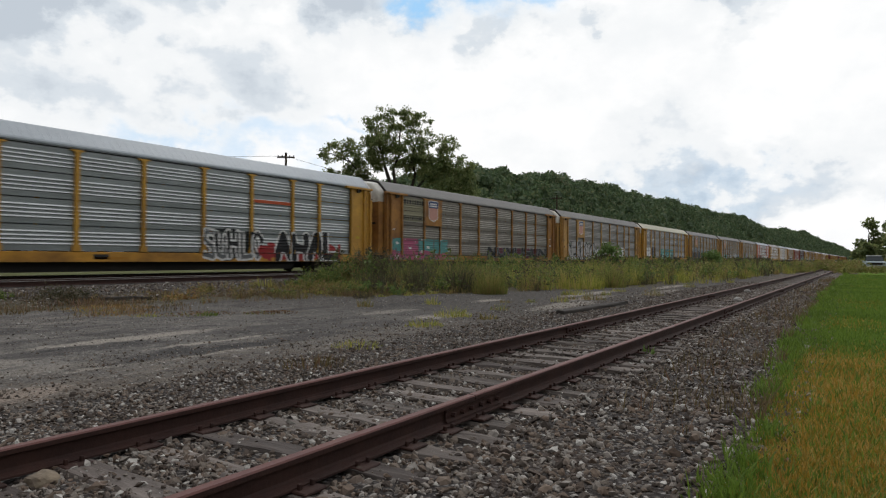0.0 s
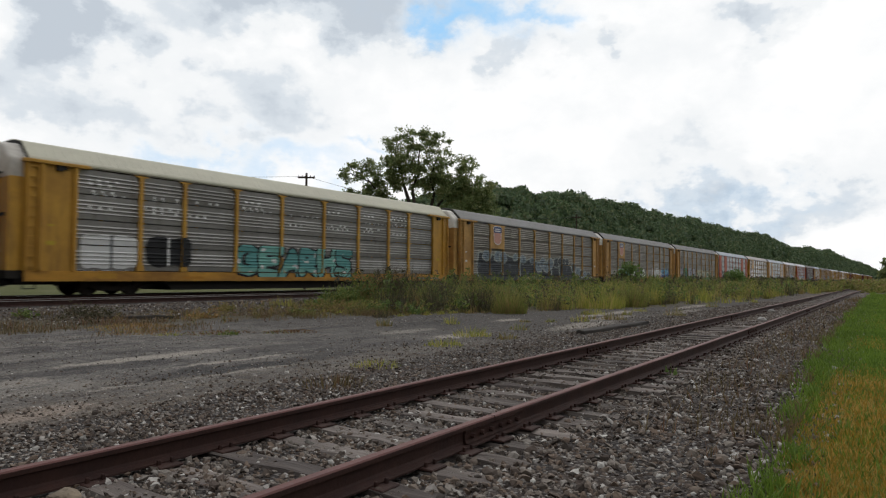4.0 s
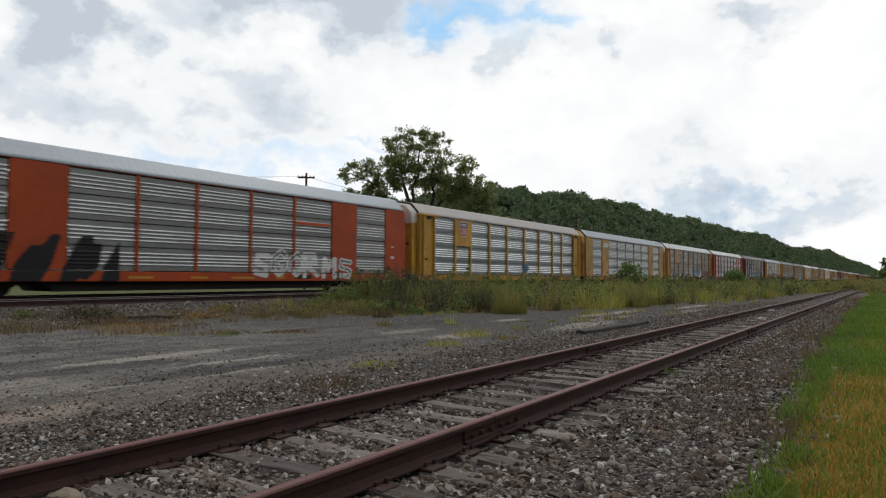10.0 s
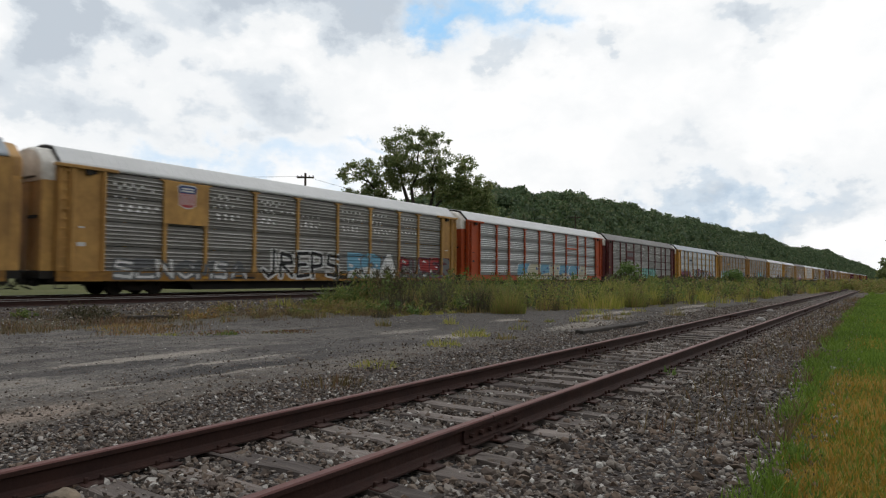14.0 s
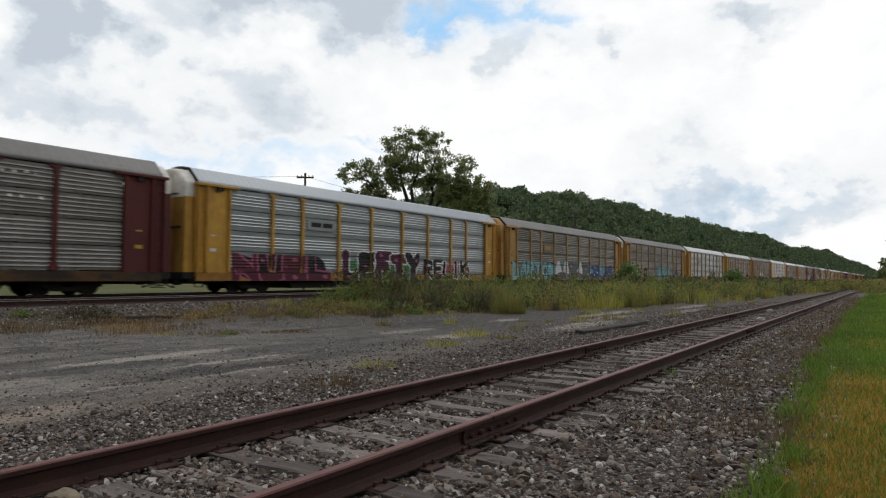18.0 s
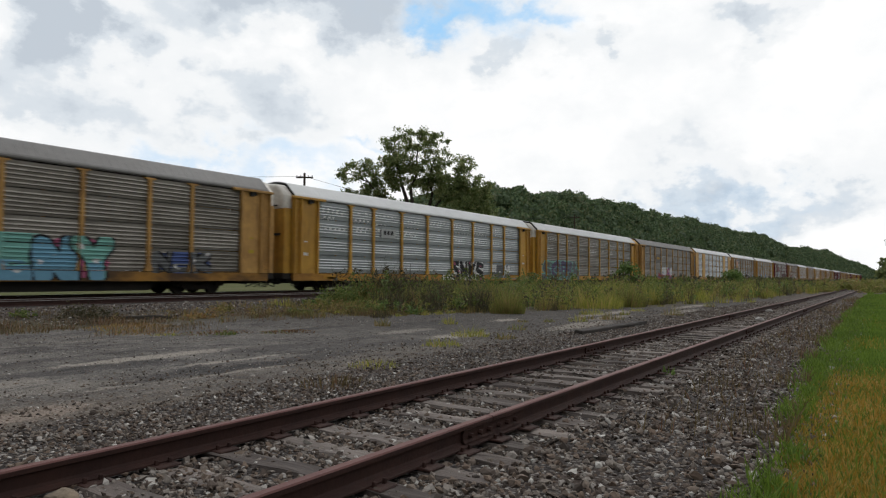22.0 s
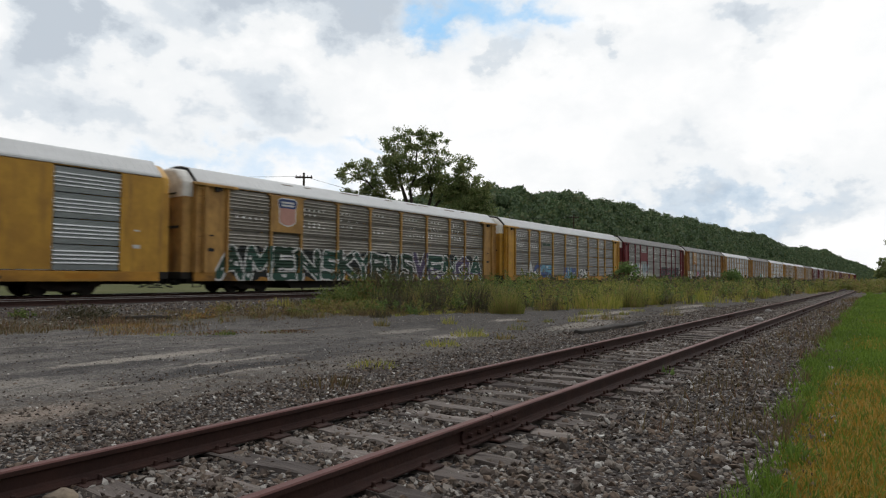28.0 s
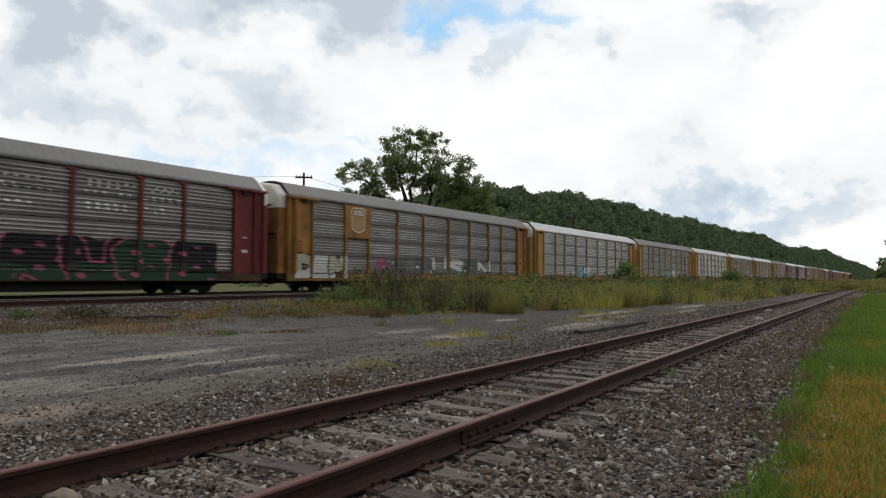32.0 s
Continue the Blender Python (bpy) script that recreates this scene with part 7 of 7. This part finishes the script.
lay_paint(CARS[8], TRAIN[8], "graffiti", "blue sprayed dab", 14.7, 16.0, 0.6, 2.1, lambda Y, Z: np.where((np.hypot((Y - 15.35) / 0.55, (Z - 1.55) / 0.42) < 1 + 0.15 * np.sin(Z * 9)) | ((np.abs(Y - 15.3) < 0.22) & (Z < 1.4)), 1, 0), [(0.05, 0.16, 0.36)])
lay_paint(CARS[6], TRAIN[6], "graffiti", "green sprayed band", 10.4, 22.2, 0.57, 1.0, lambda Y, Z: np.where(Z < 0.93 + 0.05 * np.sin(Y * 5), 1 + (np.sin(Y * 6.3) > 0.93), 0), [(0.13, 0.25, 0.10), DGREEN])
lay_paint(CARS[3], TRAIN[3], "graffiti", "white sprayed block", 2.0, 4.45, 1.02, 2.45, lambda Y, Z: np.where(((np.abs(Y - 3.2) / 1.15) ** 6 + (np.abs(Z - 1.72) / 0.66) ** 6) < 1 + 0.2 * np.sin(Y * 9), 1 + (np.abs(np.sin(Y * 2.4)) > 0.985), 0), [W_, GY])
lay_paint(CARS[3], TRAIN[3], "graffiti", "black sprayed block", 4.5, 7.0, 1.1, 2.6, lambda Y, Z: np.where(((np.abs(Y - 5.75) / 1.1) ** 5 + (np.abs(Z - 1.8) / 0.62) ** 5) < 1 + 0.35 * np.sin(Y * 5), 1 + (np.abs(Y - 5.75) < 0.05), 0), [K, W_])
lay_paint(CARS[7], TRAIN[7], "graffiti", "black slashed graffiti", 2.6, 8.5, 0.57, 2.3, lambda Y, Z: np.where((np.sin(Y * 4.2 - 1.9 * Z) + 0.6 * np.sin(Y * 7.1 - 3.0 * Z + 2) > -0.75 + 1.0 * np.abs(Z - 1.15) + 0.3 * np.sin(Y * 1.3)), 1, 0), [K])
for i in (3, 10, 12, 16, 17, 20, 21, 22, 24):
    r = random.Random(i)
    lines = []
    for a, b in zip(POSTS[:8], POSTS[1:9]):
        for z in (4.48, 4.33, 4.05, 3.92, 3.60, 3.43):
            if r.random() < 0.62:
                s = r.uniform(0.15, 0.7)
                lines.append((a + s, min(b - 0.2, a + s + r.uniform(0.8, 2.0)), z))
    lay_paint(CARS[i], TRAIN[i], "stencilled_lettering", "small white stencilled data", 1.9, 22.6, 3.3, 4.7, stencil_drawing(lines, i), [(0.85, 0.85, 0.84)], 0.04)
lay_paint(CARS[1], TRAIN[1], "stencilled_lettering", "black lettering on a pale panel", 1.95, 4.4, 3.2, 4.8, lambda Y, Z: np.where((np.abs(Z - 4.5) < 0.16) & (np.sin(Y * 21) > -0.4) | (np.abs(Z - 3.45) < 0.12) & (np.sin(Y * 25) > -0.3), 2, np.where(np.abs(Z - 4.0) < 0.75, 1, 0)), [(0.27, 0.25, 0.17), K])


def shield_plate(i, bay=1, blue=(0.05, 0.075, 0.20), low=(0.56, 0.30, 0.25), plate_c=None, z0=3.02, size=1.0, stripes=False):
    """A painted plate with a plain shield: a blue chief over a pale field."""
    car, spec = CARS[i], TRAIN[i]
    a, b = POSTS[bay] - 0.1, POSTS[bay + 1] + 0.1
    plate = part("sign_plate", Geo().chamfer(0.0, 0.115, a, b, z0, 4.87, 0.01).mesh("sign_plate", plate_c or M[spec["frame"]]), car, "painted plate bearing a plain shield", pose(HALF_W, 0, 0))
    c, w, top = (a + b) / 2, 0.62 * size, 4.72
    zz = lambda k: top - k * size
    part("shield_edge", Geo().prism([(c - w * 1.08, zz(0.08)), (c - w * 0.78, zz(-0.06)), (c + w * 0.78, zz(-0.06)), (c + w * 1.08, zz(0.08)), (c + w * 0.95, zz(0.5)), (c + w * 0.93, zz(1.19)), (c + w * 0.5, zz(1.34)), (c, zz(1.41)), (c - w * 0.5, zz(1.34)), (c - w * 0.93, zz(1.19)), (c - w * 0.95, zz(0.5))][::-1], 0.1, 0.1155, "x").mesh("shield_edge", paint(W_)), plate)
    if stripes:
        for k in (-0.55, -0.18, 0.18, 0.55):
            part("stripe", Geo().box(0.1215, 0.1235, c + (k - 0.07) * w, c + (k + 0.07) * w, zz(1.15), zz(0.48)).mesh("stripe", paint(W_)), plate)
    part("shield_field", Geo().prism([(c - w * 0.85, zz(0.45)), (c + w * 0.85, zz(0.45)), (c + w * 0.85, zz(1.15)), (c + w * 0.5, zz(1.28)), (c, zz(1.34)), (c - w * 0.5, zz(1.28)), (c - w * 0.85, zz(1.15))][::-1], 0.116, 0.121, "x").mesh("shield_field", paint(low)), plate)
    part("shield_chief", Geo().prism([(c - w, zz(0.1)), (c - w * 0.75, zz(0)), (c + w * 0.75, zz(0)), (c + w, zz(0.1)), (c + w * 0.9, zz(0.46)), (c - w * 0.9, zz(0.46))][::-1], 0.122, 0.127, "x").mesh("shield_chief", paint(blue)), plate)
    for k in (0.13, 0.28):
        part("bar", Geo().box(0.128, 0.131, c - w * 0.7, c + w * 0.7, zz(k + 0.09), zz(k)).mesh("bar", paint(W_)), plate)


for i in (1, 2, 4, 5, 20):
    shield_plate(i)
shield_plate(8, low=(0.42, 0.07, 0.07), size=0.75, stripes=True)
shield_plate(10, low=(0.40, 0.07, 0.07), size=0.72, stripes=True)
shield_plate(23, blue=(0.40, 0.25, 0.10), low=(0.45, 0.30, 0.14))


def name_board(i, bay, z0, z1, board, mark, inset=0.0, bars=3):
    car = CARS[i]
    a, b = POSTS[bay] + 0.12 + inset, POSTS[bay + 1] - 0.12 - inset
    ob = part("name_board", Geo().chamfer(0.0, 0.07, a, b, z0, z1, 0.005).mesh("name_board", board), car, "painted name board with plain bars", pose(HALF_W, 0, 0))
    w = (b - a - 0.4) / bars
    for k in range(bars):
        part("bar", Geo().chamfer(0.07, 0.075, a + 0.2 + k * w + 0.06, a + 0.2 + (k + 1) * w - 0.06, z0 + (z1 - z0) * 0.35, z1 - (z1 - z0) * 0.2, 0.002).mesh("bar", mark), ob)


name_board(12, 2, 2.98, 3.98, M["maroon"], paint(GY))
name_board(22, 2, 2.95, 3.98, M["red"], M["red"], 0, 1)
for i in (14, 18):
    name_board(i, 2, 3.04, 3.78, shader("grimy_board", (0.19, 0.17, 0.14), 0.7), paint((0.50, 0.27, 0.03)), 0.4)
name_board(16, 2, 3.16, 3.72, paint((0.4, 0.41, 0.41)), paint(K), 0.55)
name_board(13, 2, 3.25, 3.78, M["galv"], paint(K), 0.2, 2)
name_board(21, 2, 3.45, 3.98, M["grey"], paint(DGREEN), 0.2, 2)
name_board(9, 1, 3.7, 4.75, M["tan"], paint(W_), 0.0, 2)
for i in (0, 7, 11):
    part("reflector_strip", Geo().chamfer(0.052, 0.058, POSTS[6] + 0.15, POSTS[7] - 0.15, 3.5, 3.66, 0.002).mesh("reflector_strip", paint((0.5, 0.09, 0.03))), CARS[i], "orange painted strip", pose(HALF_W, 0, 0))
for i in range(0, 26):
    r = random.Random(300 + i)
    for y in [r.uniform(2, 25) for _ in range(5)]:
        part("sill_patch", Geo().box(0.061, 0.066, y, y + r.uniform(0.5, 1.5), 0.66, 0.66 + r.choice((0.1, 0.2))).mesh("sill_patch", paint(r.choice(((0.45, 0.2, 0.02), (0.5, 0.26, 0.03), (0.03, 0.028, 0.026), (0.25, 0.24, 0.22))))), CARS[i], "", pose(HALF_W, 0, 0))
    for y in (0.95, BODY - 1.15):
        part("data_label", shared(("dl", i % 3), lambda: Geo().box(0.051, 0.055, -0.16, 0.16, 1.9, 2.05).box(0.051, 0.055, -0.12, 0.12, 2.6, 2.66).mesh("data_label", [paint((0.5, 0.36, 0.03)), paint(W_), paint(K)][i % 3])), CARS[i], "", pose(HALF_W, y, 0))


# ======== what moves ========
def front(t):
    """Where the third car's leading end stands along the track."""
    return 61.70 - 19.8296 * t - 0.004193 * t * t


def motions():
    for k, car in enumerate(CARS):
        walk(car, [(t, pose(FAR_MAIN_X, front(t) + PITCH * (k - 2), MAIN_HEAD)) for t in (0.0, 4.0, 8.0, 12.0, 16.0, 20.0, 24.0, 28.0, 32.0)])


motions()
